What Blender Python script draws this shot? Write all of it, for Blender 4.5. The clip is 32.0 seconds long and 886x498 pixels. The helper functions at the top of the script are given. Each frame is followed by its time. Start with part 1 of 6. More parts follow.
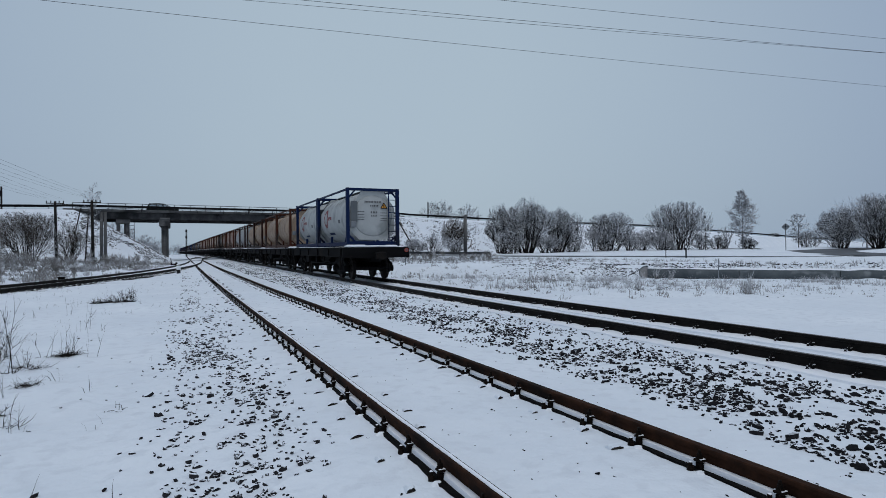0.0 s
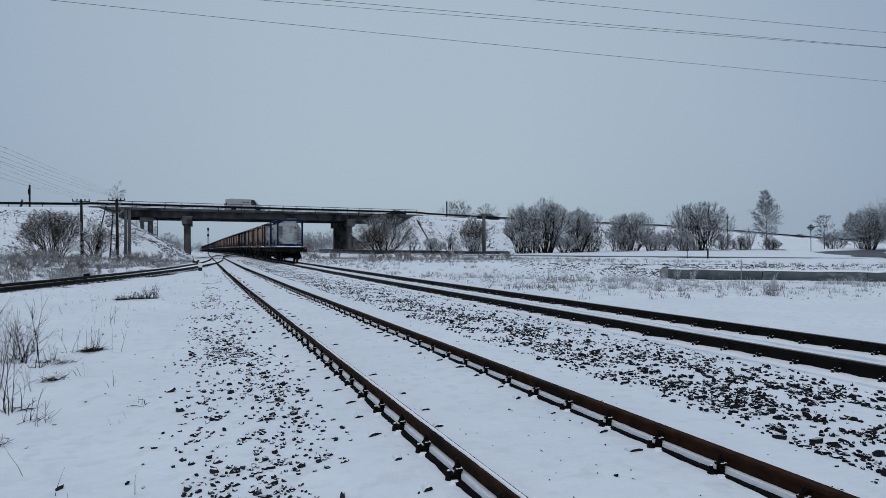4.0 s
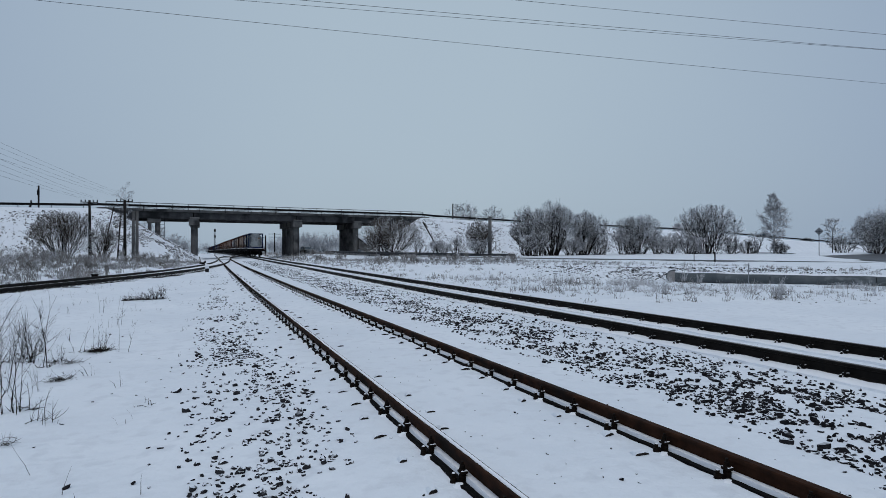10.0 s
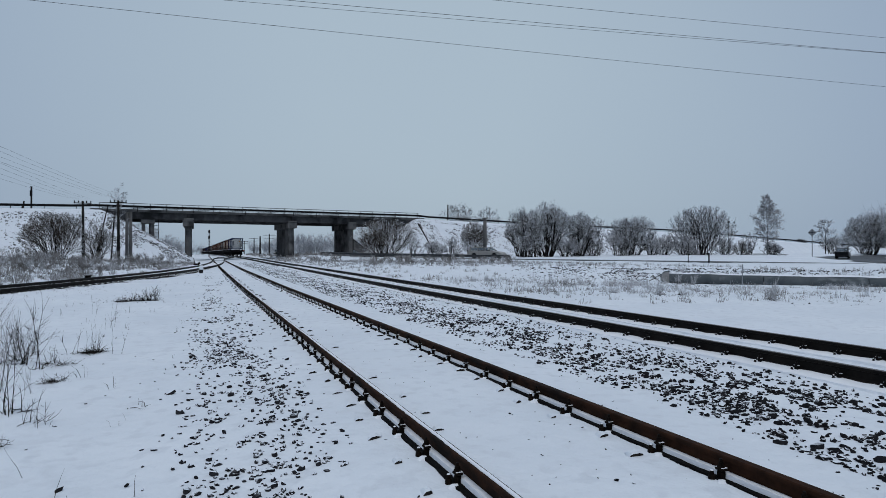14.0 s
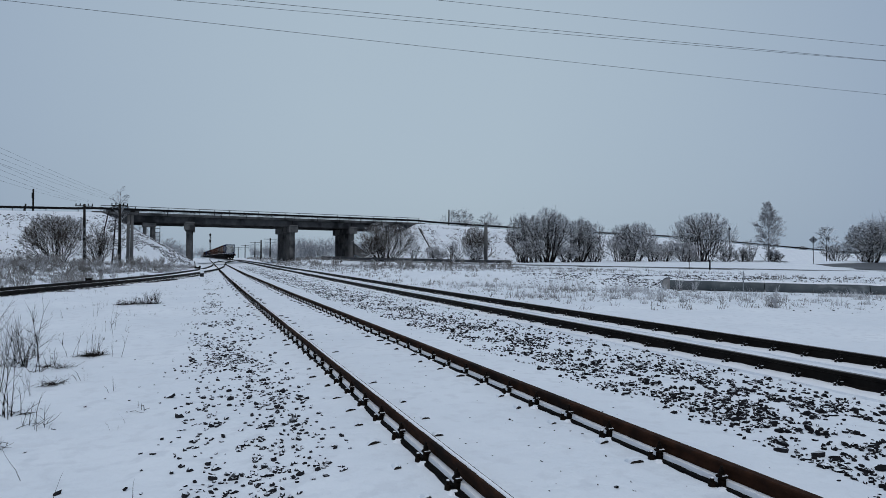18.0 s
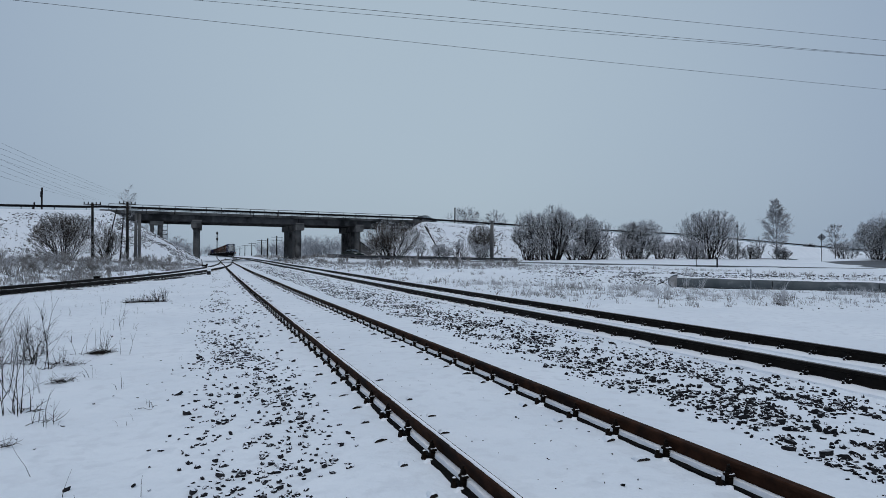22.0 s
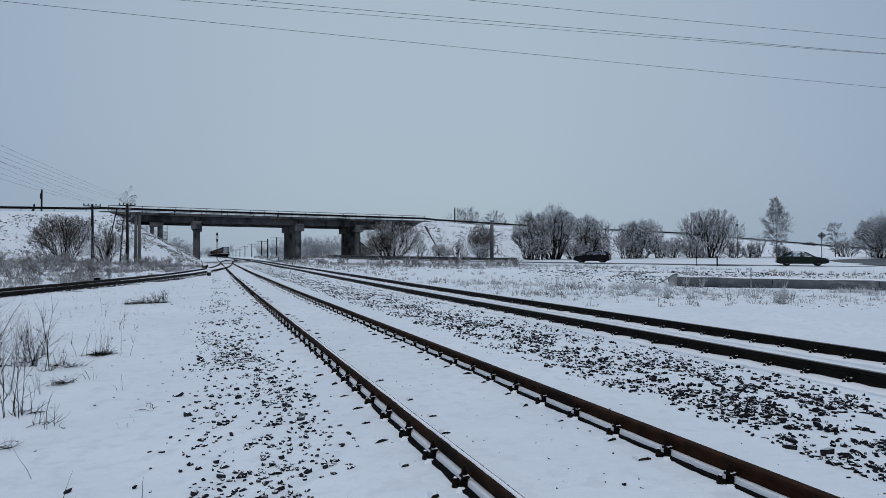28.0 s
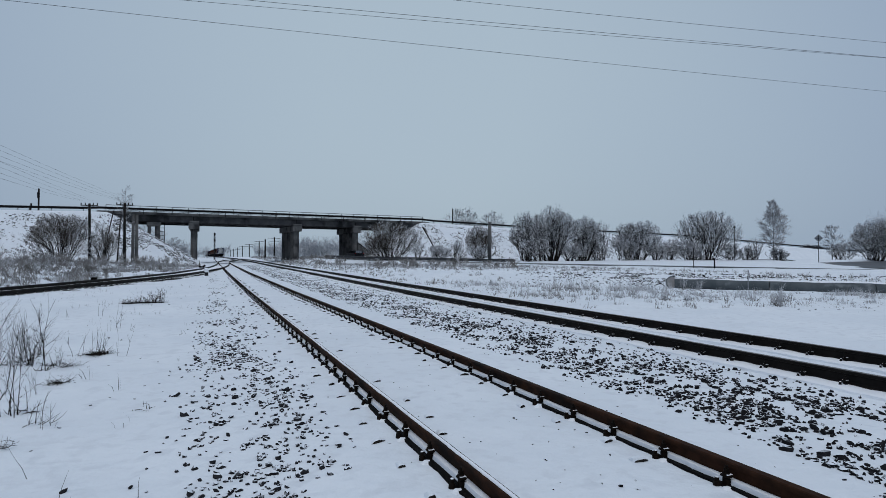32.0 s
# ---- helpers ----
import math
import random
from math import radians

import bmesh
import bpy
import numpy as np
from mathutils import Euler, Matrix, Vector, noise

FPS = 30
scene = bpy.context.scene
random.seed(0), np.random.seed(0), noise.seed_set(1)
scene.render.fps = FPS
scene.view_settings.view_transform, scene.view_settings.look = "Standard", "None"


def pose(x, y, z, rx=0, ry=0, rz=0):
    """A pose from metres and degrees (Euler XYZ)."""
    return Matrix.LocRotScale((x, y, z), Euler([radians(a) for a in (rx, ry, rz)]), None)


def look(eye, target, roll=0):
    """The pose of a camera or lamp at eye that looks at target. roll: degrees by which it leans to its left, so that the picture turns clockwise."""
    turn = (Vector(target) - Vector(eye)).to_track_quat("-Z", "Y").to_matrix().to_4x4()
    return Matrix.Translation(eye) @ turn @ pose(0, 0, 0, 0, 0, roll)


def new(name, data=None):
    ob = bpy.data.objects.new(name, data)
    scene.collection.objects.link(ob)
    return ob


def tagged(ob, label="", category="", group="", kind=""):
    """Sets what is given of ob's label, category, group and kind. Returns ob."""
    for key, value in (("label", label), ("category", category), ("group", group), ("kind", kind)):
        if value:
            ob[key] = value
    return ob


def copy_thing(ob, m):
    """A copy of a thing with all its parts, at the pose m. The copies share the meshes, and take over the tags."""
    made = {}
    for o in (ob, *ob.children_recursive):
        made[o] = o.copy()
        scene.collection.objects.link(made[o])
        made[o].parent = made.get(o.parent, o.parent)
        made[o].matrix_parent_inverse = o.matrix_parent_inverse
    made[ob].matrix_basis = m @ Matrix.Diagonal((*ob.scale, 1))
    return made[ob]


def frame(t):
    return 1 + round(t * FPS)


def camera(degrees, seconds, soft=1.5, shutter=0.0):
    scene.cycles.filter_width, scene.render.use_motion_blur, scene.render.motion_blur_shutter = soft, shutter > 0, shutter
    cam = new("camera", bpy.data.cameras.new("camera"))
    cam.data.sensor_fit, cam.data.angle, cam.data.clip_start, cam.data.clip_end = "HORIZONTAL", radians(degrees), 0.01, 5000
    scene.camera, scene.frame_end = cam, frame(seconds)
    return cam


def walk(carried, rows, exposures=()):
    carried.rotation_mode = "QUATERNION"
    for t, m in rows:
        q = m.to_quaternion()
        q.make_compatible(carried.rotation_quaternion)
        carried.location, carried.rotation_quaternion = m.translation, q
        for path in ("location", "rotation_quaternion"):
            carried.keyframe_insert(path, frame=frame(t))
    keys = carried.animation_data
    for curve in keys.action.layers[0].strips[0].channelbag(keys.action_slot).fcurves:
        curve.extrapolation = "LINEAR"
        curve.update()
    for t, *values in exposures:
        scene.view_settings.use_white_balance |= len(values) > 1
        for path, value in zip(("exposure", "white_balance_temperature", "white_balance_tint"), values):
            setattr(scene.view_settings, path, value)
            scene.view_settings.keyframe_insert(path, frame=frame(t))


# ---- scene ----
cam = camera(73, 32.0, soft=0.82)
EYE = (0.000, 0.000, 1.490)
TURNS = [
    (0, 90.252, 0.623, -23.787), (0.5, 90.125, 0.644, -23.206), (1, 89.992, 0.498, -23.160), (1.5, 89.877, 0.465, -23.160),
    (2, 89.955, 0.448, -22.644), (2.5, 90.052, 0.383, -22.334), (3, 90.139, 0.224, -22.185), (3.5, 90.231, 0.260, -22.049),
    (5.5, 89.926, 0.300, -22.005), (6, 89.898, 0.279, -22.003), (6.5, 89.898, 0.281, -22.014), (7, 89.798, 0.327, -22.104),
    (7.5, 89.801, 0.373, -22.071), (8, 89.888, 0.401, -21.905), (8.5, 90.090, 0.254, -21.802), (9, 90.099, 0.150, -21.787),
    (9.5, 90.242, 0.110, -21.659), (10, 90.401, 0.044, -21.452), (10.5, 90.479, -0.006, -21.435), (11, 90.365, -0.041, -21.448),
    (11.5, 90.438, 0.074, -21.451), (12, 90.396, 0.035, -21.534), (12.5, 90.396, 0.006, -21.657), (13, 90.431, -0.067, -21.843),
    (13.5, 90.451, 0.081, -21.907), (14, 90.510, 0.043, -21.929), (14.5, 90.620, -0.057, -21.921), (16.5, 90.832, -0.281, -21.925),
    (17, 90.740, -0.193, -21.931), (17.5, 90.803, -0.242, -21.860), (18, 90.992, -0.310, -21.855), (18.5, 91.059, -0.346, -21.778),
    (19, 90.978, -0.186, -21.737), (19.5, 90.927, -0.245, -21.761), (20, 90.946, -0.116, -21.604), (20.5, 90.870, -0.140, -21.480),
    (21, 90.745, -0.067, -21.342), (21.5, 90.813, -0.207, -21.212), (22, 90.778, -0.263, -21.276), (22.5, 90.979, -0.201, -21.350),
    (23, 91.022, -0.132, -21.279), (23.5, 90.865, -0.136, -21.344), (24, 90.889, -0.071, -21.345), (24.5, 90.908, -0.046, -21.171),
    (25, 90.877, 0.037, -21.209), (25.5, 91.016, 0.018, -21.243), (27.5, 90.734, 0.028, -21.162), (28, 90.784, -0.000, -21.271),
    (28.5, 90.767, -0.121, -21.222), (29, 90.862, -0.178, -21.255), (29.5, 90.926, -0.198, -21.221), (30, 90.960, -0.347, -21.299),
    (30.5, 90.942, -0.470, -21.396), (31, 90.910, -0.320, -21.421), (31.5, 90.947, -0.265, -21.438), (32, 90.878, -0.248, -21.487),
]

walk(cam, [(t, pose(*EYE, rx, ry, rz)) for t, rx, ry, rz in TURNS], exposures=[(0, 0.0), (32, 0.0)])

# ---- light: overcast winter day ----
SUN_EL, SUN_AZ = radians(66), radians(200)
world = bpy.data.worlds.new("overcast_sky")
scene.world = world
world.use_nodes = True
wn, wl = world.node_tree.nodes, world.node_tree.links
wn.clear()
w_out = wn.new("ShaderNodeOutputWorld")
w_sky = wn.new("ShaderNodeTexSky")
w_sky.sky_type, w_sky.sun_disc = "NISHITA", False
w_sky.sun_elevation, w_sky.sun_rotation = SUN_EL, SUN_AZ
w_sky.air_density, w_sky.dust_density = 1.0, 6.0
w_bg = wn.new("ShaderNodeBackground")
w_bg.inputs["Strength"].default_value = 0.012
wl.new(w_sky.outputs["Color"], w_bg.inputs["Color"])
# the cloud layer under the sky: even grey-blue, brighter low over the railway, soft cloud banks
w_co = wn.new("ShaderNodeTexCoord")
w_sep = wn.new("ShaderNodeSeparateXYZ")
wl.new(w_co.outputs["Generated"], w_sep.inputs["Vector"])
w_ns = wn.new("ShaderNodeTexNoise")
w_ns.inputs["Scale"].default_value, w_ns.inputs["Detail"].default_value = 1.3, 3.0
wl.new(w_co.outputs["Generated"], w_ns.inputs["Vector"])
w_dot = wn.new("ShaderNodeVectorMath")
w_dot.operation = "DOT_PRODUCT"
w_dot.inputs[1].default_value = (0.325, 0.905, 0.275)
wl.new(w_co.outputs["Generated"], w_dot.inputs[0])
w_mad = wn.new("ShaderNodeMath")
w_mad.operation = "MULTIPLY_ADD"
w_mad.inputs[1].default_value, w_mad.inputs[2].default_value = 0.10, -0.05
wl.new(w_ns.outputs["Fac"], w_mad.inputs[0])
w_add = wn.new("ShaderNodeMath")
w_add.operation = "ADD"
wl.new(w_dot.outputs["Value"], w_add.inputs[0])
wl.new(w_mad.outputs["Value"], w_add.inputs[1])
w_rmp = wn.new("ShaderNodeValToRGB")
w_rmp.color_ramp.elements[0].position, w_rmp.color_ramp.elements[0].color = 0.74, (0.316, 0.408, 0.545, 1)
w_rmp.color_ramp.elements[1].position, w_rmp.color_ramp.elements[1].color = 1.0, (0.438, 0.545, 0.640, 1)
wl.new(w_add.outputs["Value"], w_rmp.inputs["Fac"])
w_bg2 = wn.new("ShaderNodeBackground")
w_bg2.inputs["Strength"].default_value = 0.85
wl.new(w_rmp.outputs["Color"], w_bg2.inputs["Color"])
w_mix = wn.new("ShaderNodeAddShader")
wl.new(w_bg.outputs[0], w_mix.inputs[0])
wl.new(w_bg2.outputs[0], w_mix.inputs[1])
wl.new(w_mix.outputs[0], w_out.inputs["Surface"])

sun = new("sun", bpy.data.lights.new("sun", "SUN"))
sun.data.energy, sun.data.angle, sun.data.color = 0.72, radians(30), (1.0, 0.985, 0.975)
sun.matrix_world = look((-8, -18, 44), (0, 0, 0))


# ---- materials ----
def mat(name, a, b, scale=4.0, rough=0.8, metal=0.0, bump=0.3, bscale=30.0, dist=0.01, c=None, cscale=0.6, camt=0.5, rnd=0.0, spec=0.08, cap=None):
    """A surface of two mixed tones (large and fine noise), an optional third tone in patches, fine relief; cap: the steepness from which snow lies on top."""
    m = bpy.data.materials.new(name)
    m.use_nodes = True
    nt = m.node_tree
    n, l = nt.nodes, nt.links
    p = n["Principled BSDF"]
    co = n.new("ShaderNodeTexCoord")
    src = co.outputs["Object"]
    n1 = n.new("ShaderNodeTexNoise")
    n1.inputs["Scale"].default_value, n1.inputs["Detail"].default_value, n1.inputs["Roughness"].default_value = scale, 6.0, 0.65
    l.new(src, n1.inputs["Vector"])
    r1 = n.new("ShaderNodeValToRGB")
    r1.color_ramp.elements[0].position, r1.color_ramp.elements[1].position = 0.34, 0.66
    r1.color_ramp.elements[0].color, r1.color_ramp.elements[1].color = (*a, 1), (*b, 1)
    l.new(n1.outputs["Fac"], r1.inputs["Fac"])
    col = r1.outputs["Color"]
    if c:
        n2 = n.new("ShaderNodeTexNoise")
        n2.inputs["Scale"].default_value, n2.inputs["Detail"].default_value = cscale, 5.0
        l.new(src, n2.inputs["Vector"])
        r2 = n.new("ShaderNodeValToRGB")
        r2.color_ramp.elements[0].position, r2.color_ramp.elements[1].position = camt, camt + 0.12
        l.new(n2.outputs["Fac"], r2.inputs["Fac"])
        mx = n.new("ShaderNodeMix")
        mx.data_type = "RGBA"
        l.new(r2.outputs["Color"], mx.inputs["Factor"])
        l.new(col, mx.inputs["A"])
        mx.inputs["B"].default_value = (*c, 1)
        col = mx.outputs["Result"]
    if rnd:
        oi = n.new("ShaderNodeObjectInfo")
        mr = n.new("ShaderNodeMapRange")
        mr.inputs["To Min"].default_value, mr.inputs["To Max"].default_value = 1 - rnd, 1 + rnd
        l.new(oi.outputs["Random"], mr.inputs["Value"])
        hs = n.new("ShaderNodeHueSaturation")
        l.new(mr.outputs["Result"], hs.inputs["Value"])
        l.new(col, hs.inputs["Color"])
        col = hs.outputs["Color"]
    if cap is not None:
        ge = n.new("ShaderNodeNewGeometry")
        sp = n.new("ShaderNodeSeparateXYZ")
        l.new(ge.outputs["Normal"], sp.inputs["Vector"])
        vary = n.new("ShaderNodeMath")
        vary.operation = "MULTIPLY_ADD"
        l.new(ge.outputs["Random Per Island"], vary.inputs[0])
        vary.inputs[1].default_value = 0.5
        l.new(sp.outputs["Z"], vary.inputs[2])
        rc = n.new("ShaderNodeMapRange")
        rc.inputs["From Min"].default_value, rc.inputs["From Max"].default_value = cap + 0.2, cap + 0.34
        l.new(vary.outputs["Value"], rc.inputs["Value"])
        mc = n.new("ShaderNodeMix")
        mc.data_type = "RGBA"
        l.new(rc.outputs["Result"], mc.inputs["Factor"])
        l.new(col, mc.inputs["A"])
        mc.inputs["B"].default_value = (0.74, 0.785, 0.835, 1)
        col = mc.outputs["Result"]
    l.new(col, p.inputs["Base Color"])
    p.inputs["Roughness"].default_value, p.inputs["Metallic"].default_value = rough, metal
    p.inputs["Specular IOR Level"].default_value = spec
    if bump:
        n3 = n.new("ShaderNodeTexNoise")
        n3.inputs["Scale"].default_value, n3.inputs["Detail"].default_value = bscale, 5.0
        l.new(src, n3.inputs["Vector"])
        bp = n.new("ShaderNodeBump")
        bp.inputs["Strength"].default_value, bp.inputs["Distance"].default_value = bump, dist
        l.new(n3.outputs["Fac"], bp.inputs["Height"])
        l.new(bp.outputs["Normal"], p.inputs["Normal"])
    return m


SNOW = mat("snow", (0.705, 0.752, 0.798), (0.785, 0.826, 0.862), 0.35, 0.9, bump=0.9, bscale=7.0, dist=0.035, c=(0.69, 0.73, 0.772), cscale=5.0, camt=0.53, spec=0.15)
SNOW_CRUST = mat("snow_crust", (0.78, 0.81, 0.85), (0.86, 0.88, 0.9), 3.0, 0.9, bump=0.5, bscale=40.0, dist=0.01, spec=0.15)
RUST = mat("rusty_rail_steel", (0.017, 0.0078, 0.0046), (0.044, 0.0185, 0.0095), 7.0, 0.8, 0.0, 0.4, 60.0, 0.004, c=(0.011, 0.007, 0.0055), cscale=2.0)
RAIL_DARK = mat("dark_rail_steel", (0.006, 0.0055, 0.0052), (0.014, 0.0115, 0.01), 7.0, 0.6, 0.2, 0.4, 60.0, 0.004)
RAIL_TOP = mat("worn_rail_head", (0.07, 0.06, 0.055), (0.13, 0.11, 0.1), 9.0, 0.4, 0.7, 0.2, 80.0, 0.002)
BOLT = mat("blackened_bolt_steel", (0.005, 0.004, 0.0035), (0.014, 0.009, 0.006), 20.0, 0.7, 0.3, 0.3, 90.0, 0.003)
BALLAST = mat("grey_granite_ballast", (0.005, 0.005, 0.006), (0.022, 0.022, 0.025), 14.0, 0.85, bump=0.6, bscale=50.0, dist=0.006, cap=0.86)
BALLAST_CAPPED = mat("snow_capped_ballast", (0.008, 0.008, 0.01), (0.036, 0.036, 0.04), 14.0, 0.85, bump=0.6, bscale=50.0, dist=0.006, cap=0.72)
EARTH = mat("frozen_earth_tussocks", (0.03, 0.027, 0.025), (0.11, 0.1, 0.095), 3.0, 0.95, bump=0.6, bscale=30.0, dist=0.01, c=(0.4, 0.41, 0.42), cscale=4.0, camt=0.56, cap=0.55)
# ballast in the melted gap, its shade painted in as near-black
GAP_SHADE = mat("ballast_gap_shade", (0.002, 0.002, 0.002), (0.006, 0.0055, 0.0055), 14.0, 0.9, bump=0.6, bscale=60.0, dist=0.01)
TIMBER = mat("tarred_timber", (0.012, 0.0105, 0.0095), (0.032, 0.028, 0.024), 8.0, 0.85, bump=0.5, bscale=40.0, dist=0.006)
CONCRETE = mat("weathered_concrete", (0.085, 0.085, 0.085), (0.145, 0.143, 0.14), 0.8, 0.9, bump=0.4, bscale=12.0, dist=0.01, c=(0.04, 0.04, 0.041), cscale=0.35)
# darker concrete of girders, wing walls, abutments and slab edge
CONCRETE_DARK = mat("darker_concrete", (0.042, 0.043, 0.046), (0.082, 0.082, 0.084), 0.7, 0.9, bump=0.4, bscale=12.0, dist=0.01, c=(0.02, 0.021, 0.022), cscale=0.4)
CONCRETE_PIPE = mat("grey_concrete_pipe", (0.066, 0.078, 0.084), (0.11, 0.123, 0.13), 1.2, 0.85, bump=0.3, bscale=20.0, dist=0.006, c=(0.22, 0.235, 0.245), cscale=1.1, camt=0.57)
ASPHALT = mat("wet_asphalt", (0.035, 0.036, 0.039), (0.06, 0.06, 0.064), 1.5, 0.5, bump=0.3, bscale=60.0, dist=0.004, c=(0.16, 0.165, 0.17), cscale=0.5, camt=0.62, spec=0.35)
GALV = mat("dull_galvanised_steel", (0.045, 0.047, 0.05), (0.085, 0.087, 0.092), 2.0, 0.6, 0.4, 0.1, 30.0, 0.002)
PALE_PLUG = mat("pale_cement_plug", (0.24, 0.235, 0.23), (0.36, 0.35, 0.345), 5.0, 0.9, bump=0.4, bscale=20.0, dist=0.006, c=(0.14, 0.14, 0.14), cscale=3.0, camt=0.6)
SIGN_GREY = mat("pale_sign_metal", (0.17, 0.185, 0.2), (0.28, 0.3, 0.32), 3.0, 0.6, 0.2, 0.1, 30.0, 0.002)
GALV_DARK = mat("dark_steel_guardrail", (0.009, 0.0095, 0.0105), (0.02, 0.0205, 0.022), 2.0, 0.65, 0.3, 0.1, 30.0, 0.002)
POLE_WOOD = mat("grey_pole_wood", (0.013, 0.012, 0.011), (0.03, 0.027, 0.025), 5.0, 0.9, bump=0.4, bscale=30.0, dist=0.006)
BARK = mat("dark_bark", (0.012, 0.0105, 0.0095), (0.03, 0.026, 0.023), 5.0, 0.9, bump=0.3, bscale=25.0, dist=0.006, c=(0.22, 0.22, 0.23), cscale=2.5, camt=0.64, cap=0.5)
TWIG = mat("frosted_twigs", (0.03, 0.027, 0.026), (0.11, 0.105, 0.105), 2.5, 0.9, bump=0, c=(0.48, 0.49, 0.52), cscale=1.2, camt=0.56, cap=0.12)
TWIG_PALE = mat("hoar_frosted_twigs", (0.19, 0.19, 0.195), (0.38, 0.385, 0.4), 2.0, 0.9, bump=0, c=(0.6, 0.61, 0.64), cscale=1.0, camt=0.5)
TWIG_BROWN = mat("brown_willow_twigs", (0.045, 0.037, 0.031), (0.125, 0.108, 0.094), 2.5, 0.9, bump=0, c=(0.4, 0.4, 0.41), cscale=1.4, camt=0.6, cap=0.34)
# far frosted twigs, paled further: distance haze is put into the colour
HAZY = mat("frosted_far_twigs_haze_tint", (0.24, 0.255, 0.275), (0.38, 0.395, 0.415), 0.3, 0.9, bump=0, c=(0.6, 0.61, 0.63), cscale=0.2, camt=0.5)
GRASS = mat("frosted_dead_grass", (0.11, 0.1, 0.09), (0.3, 0.29, 0.28), 1.5, 0.95, bump=0, c=(0.52, 0.53, 0.55), cscale=1.0, camt=0.5)
WEED = mat("dark_dry_weed_stalks", (0.008, 0.007, 0.006), (0.028, 0.023, 0.019), 6.0, 0.9, bump=0)
WIRE = mat("wire", (0.03, 0.03, 0.033), (0.05, 0.05, 0.054), 2.0, 0.6, 0.5, 0)


# ---- mesh building ----
class MB:
    """Collects vertices and faces of one mesh."""

    def __init__(self):
        self.v, self.f = [], []

    def add(self, vs, fs):
        o = len(self.v)
        self.v += [tuple(p) for p in vs]
        self.f += [tuple(i + o for i in q) for q in fs]
        return self

    def box(self, c, s, ch=0.0, m=None):
        """A box at centre c of size s with chamfered edges ch, turned by m."""
        hx, hy, hz = s[0] / 2, s[1] / 2, s[2] / 2
        vs, fs = [], []
        if ch <= 0:
            vs = [(i * hx, j * hy, k * hz) for i in (-1, 1) for j in (-1, 1) for k in (-1, 1)]
            fs = [(0, 1, 3, 2), (4, 6, 7, 5), (0, 4, 5, 1), (2, 3, 7, 6), (0, 2, 6, 4), (1, 5, 7, 3)]
        else:
            ch = min(ch, hx * 0.9, hy * 0.9, hz * 0.9)
            idx = {}
            for i in (-1, 1):
                for j in (-1, 1):
                    for k in (-1, 1):
                        for a in range(3):
                            h = [hx - ch, hy - ch, hz - ch]
                            h[a] += ch
                            idx[i, j, k, a] = len(vs)
                            vs.append((i * h[0], j * h[1], k * h[2]))
            q = [(-1, -1), (1, -1), (1, 1), (-1, 1)]
            for s_ in (-1, 1):
                fs.append(tuple(idx[s_, a, b, 0] for a, b in q[::s_]))
                fs.append(tuple(idx[b, s_, a, 1] for a, b in q[::s_]))
                fs.append(tuple(idx[a, b, s_, 2] for a, b in q[::s_]))
                for t_ in (-1, 1):
                    fs.append((idx[s_, t_, -1, 0], idx[s_, t_, 1, 0], idx[s_, t_, 1, 1], idx[s_, t_, -1, 1]))
                    fs.append((idx[s_, -1, t_, 0], idx[s_, 1, t_, 0], idx[s_, 1, t_, 2], idx[s_, -1, t_, 2]))
                    fs.append((idx[-1, s_, t_, 1], idx[1, s_, t_, 1], idx[1, s_, t_, 2], idx[-1, s_, t_, 2]))
                    for u_ in (-1, 1):
                        fs.append((idx[s_, t_, u_, 0], idx[s_, t_, u_, 1], idx[s_, t_, u_, 2]))
        if m is not None:
            vs = [m @ Vector(p) for p in vs]
        return self.add([(p[0] + c[0], p[1] + c[1], p[2] + c[2]) for p in vs], fs)

    def bar(self, p, q, w, h=None, ch=0.0):
        """A square bar from p to q."""
        p, q = Vector(p), Vector(q)
        d = q - p
        m = d.to_track_quat("X", "Z").to_matrix()
        return self.box((p + q) / 2, (d.length, w, h or w), ch, m)

    def tube(self, pts, radii, n=6, cap=True):
        """A round tube through pts."""
        pts = [Vector(p) for p in pts]
        if not hasattr(radii, "__len__"):
            radii = [radii] * len(pts)
        rings = []
        ref = None
        for i, p in enumerate(pts):
            d = (pts[min(i + 1, len(pts) - 1)] - pts[max(i - 1, 0)]).normalized()
            if ref is None:
                ref = d.orthogonal().normalized()
            ref = (ref - d * ref.dot(d)).normalized()
            b = d.cross(ref)
            rings.append([p + (ref * math.cos(a) + b * math.sin(a)) * radii[i] for a in [2 * math.pi * k / n for k in range(n)]])
        vs = [v for r in rings for v in r]
        fs = [(i * n + k, i * n + (k + 1) % n, (i + 1) * n + (k + 1) % n, (i + 1) * n + k) for i in range(len(pts) - 1) for k in range(n)]
        if cap:
            fs += [tuple(range(n))[::-1], tuple((len(pts) - 1) * n + k for k in range(n))]
        return self.add(vs, fs)

    def loft(self, sections, closed=True, cap=True):
        """Faces between equal rows of points."""
        n = len(sections[0])
        vs = [p for s in sections for p in s]
        last = n if closed else n - 1
        fs = [(i * n + k, i * n + (k + 1) % n, (i + 1) * n + (k + 1) % n, (i + 1) * n + k) for i in range(len(sections) - 1) for k in range(last)]
        if cap and closed:
            fs += [tuple(range(n))[::-1], tuple((len(sections) - 1) * n + k for k in range(n))]
        return self.add(vs, fs)

    def mesh(self, name, material, smooth=False):
        me = bpy.data.meshes.new(name)
        me.from_pydata(self.v, [], self.f)
        me.materials.append(material)
        if smooth:
            me.polygons.foreach_set("use_smooth", [True] * len(me.polygons))
        me.update()
        return me


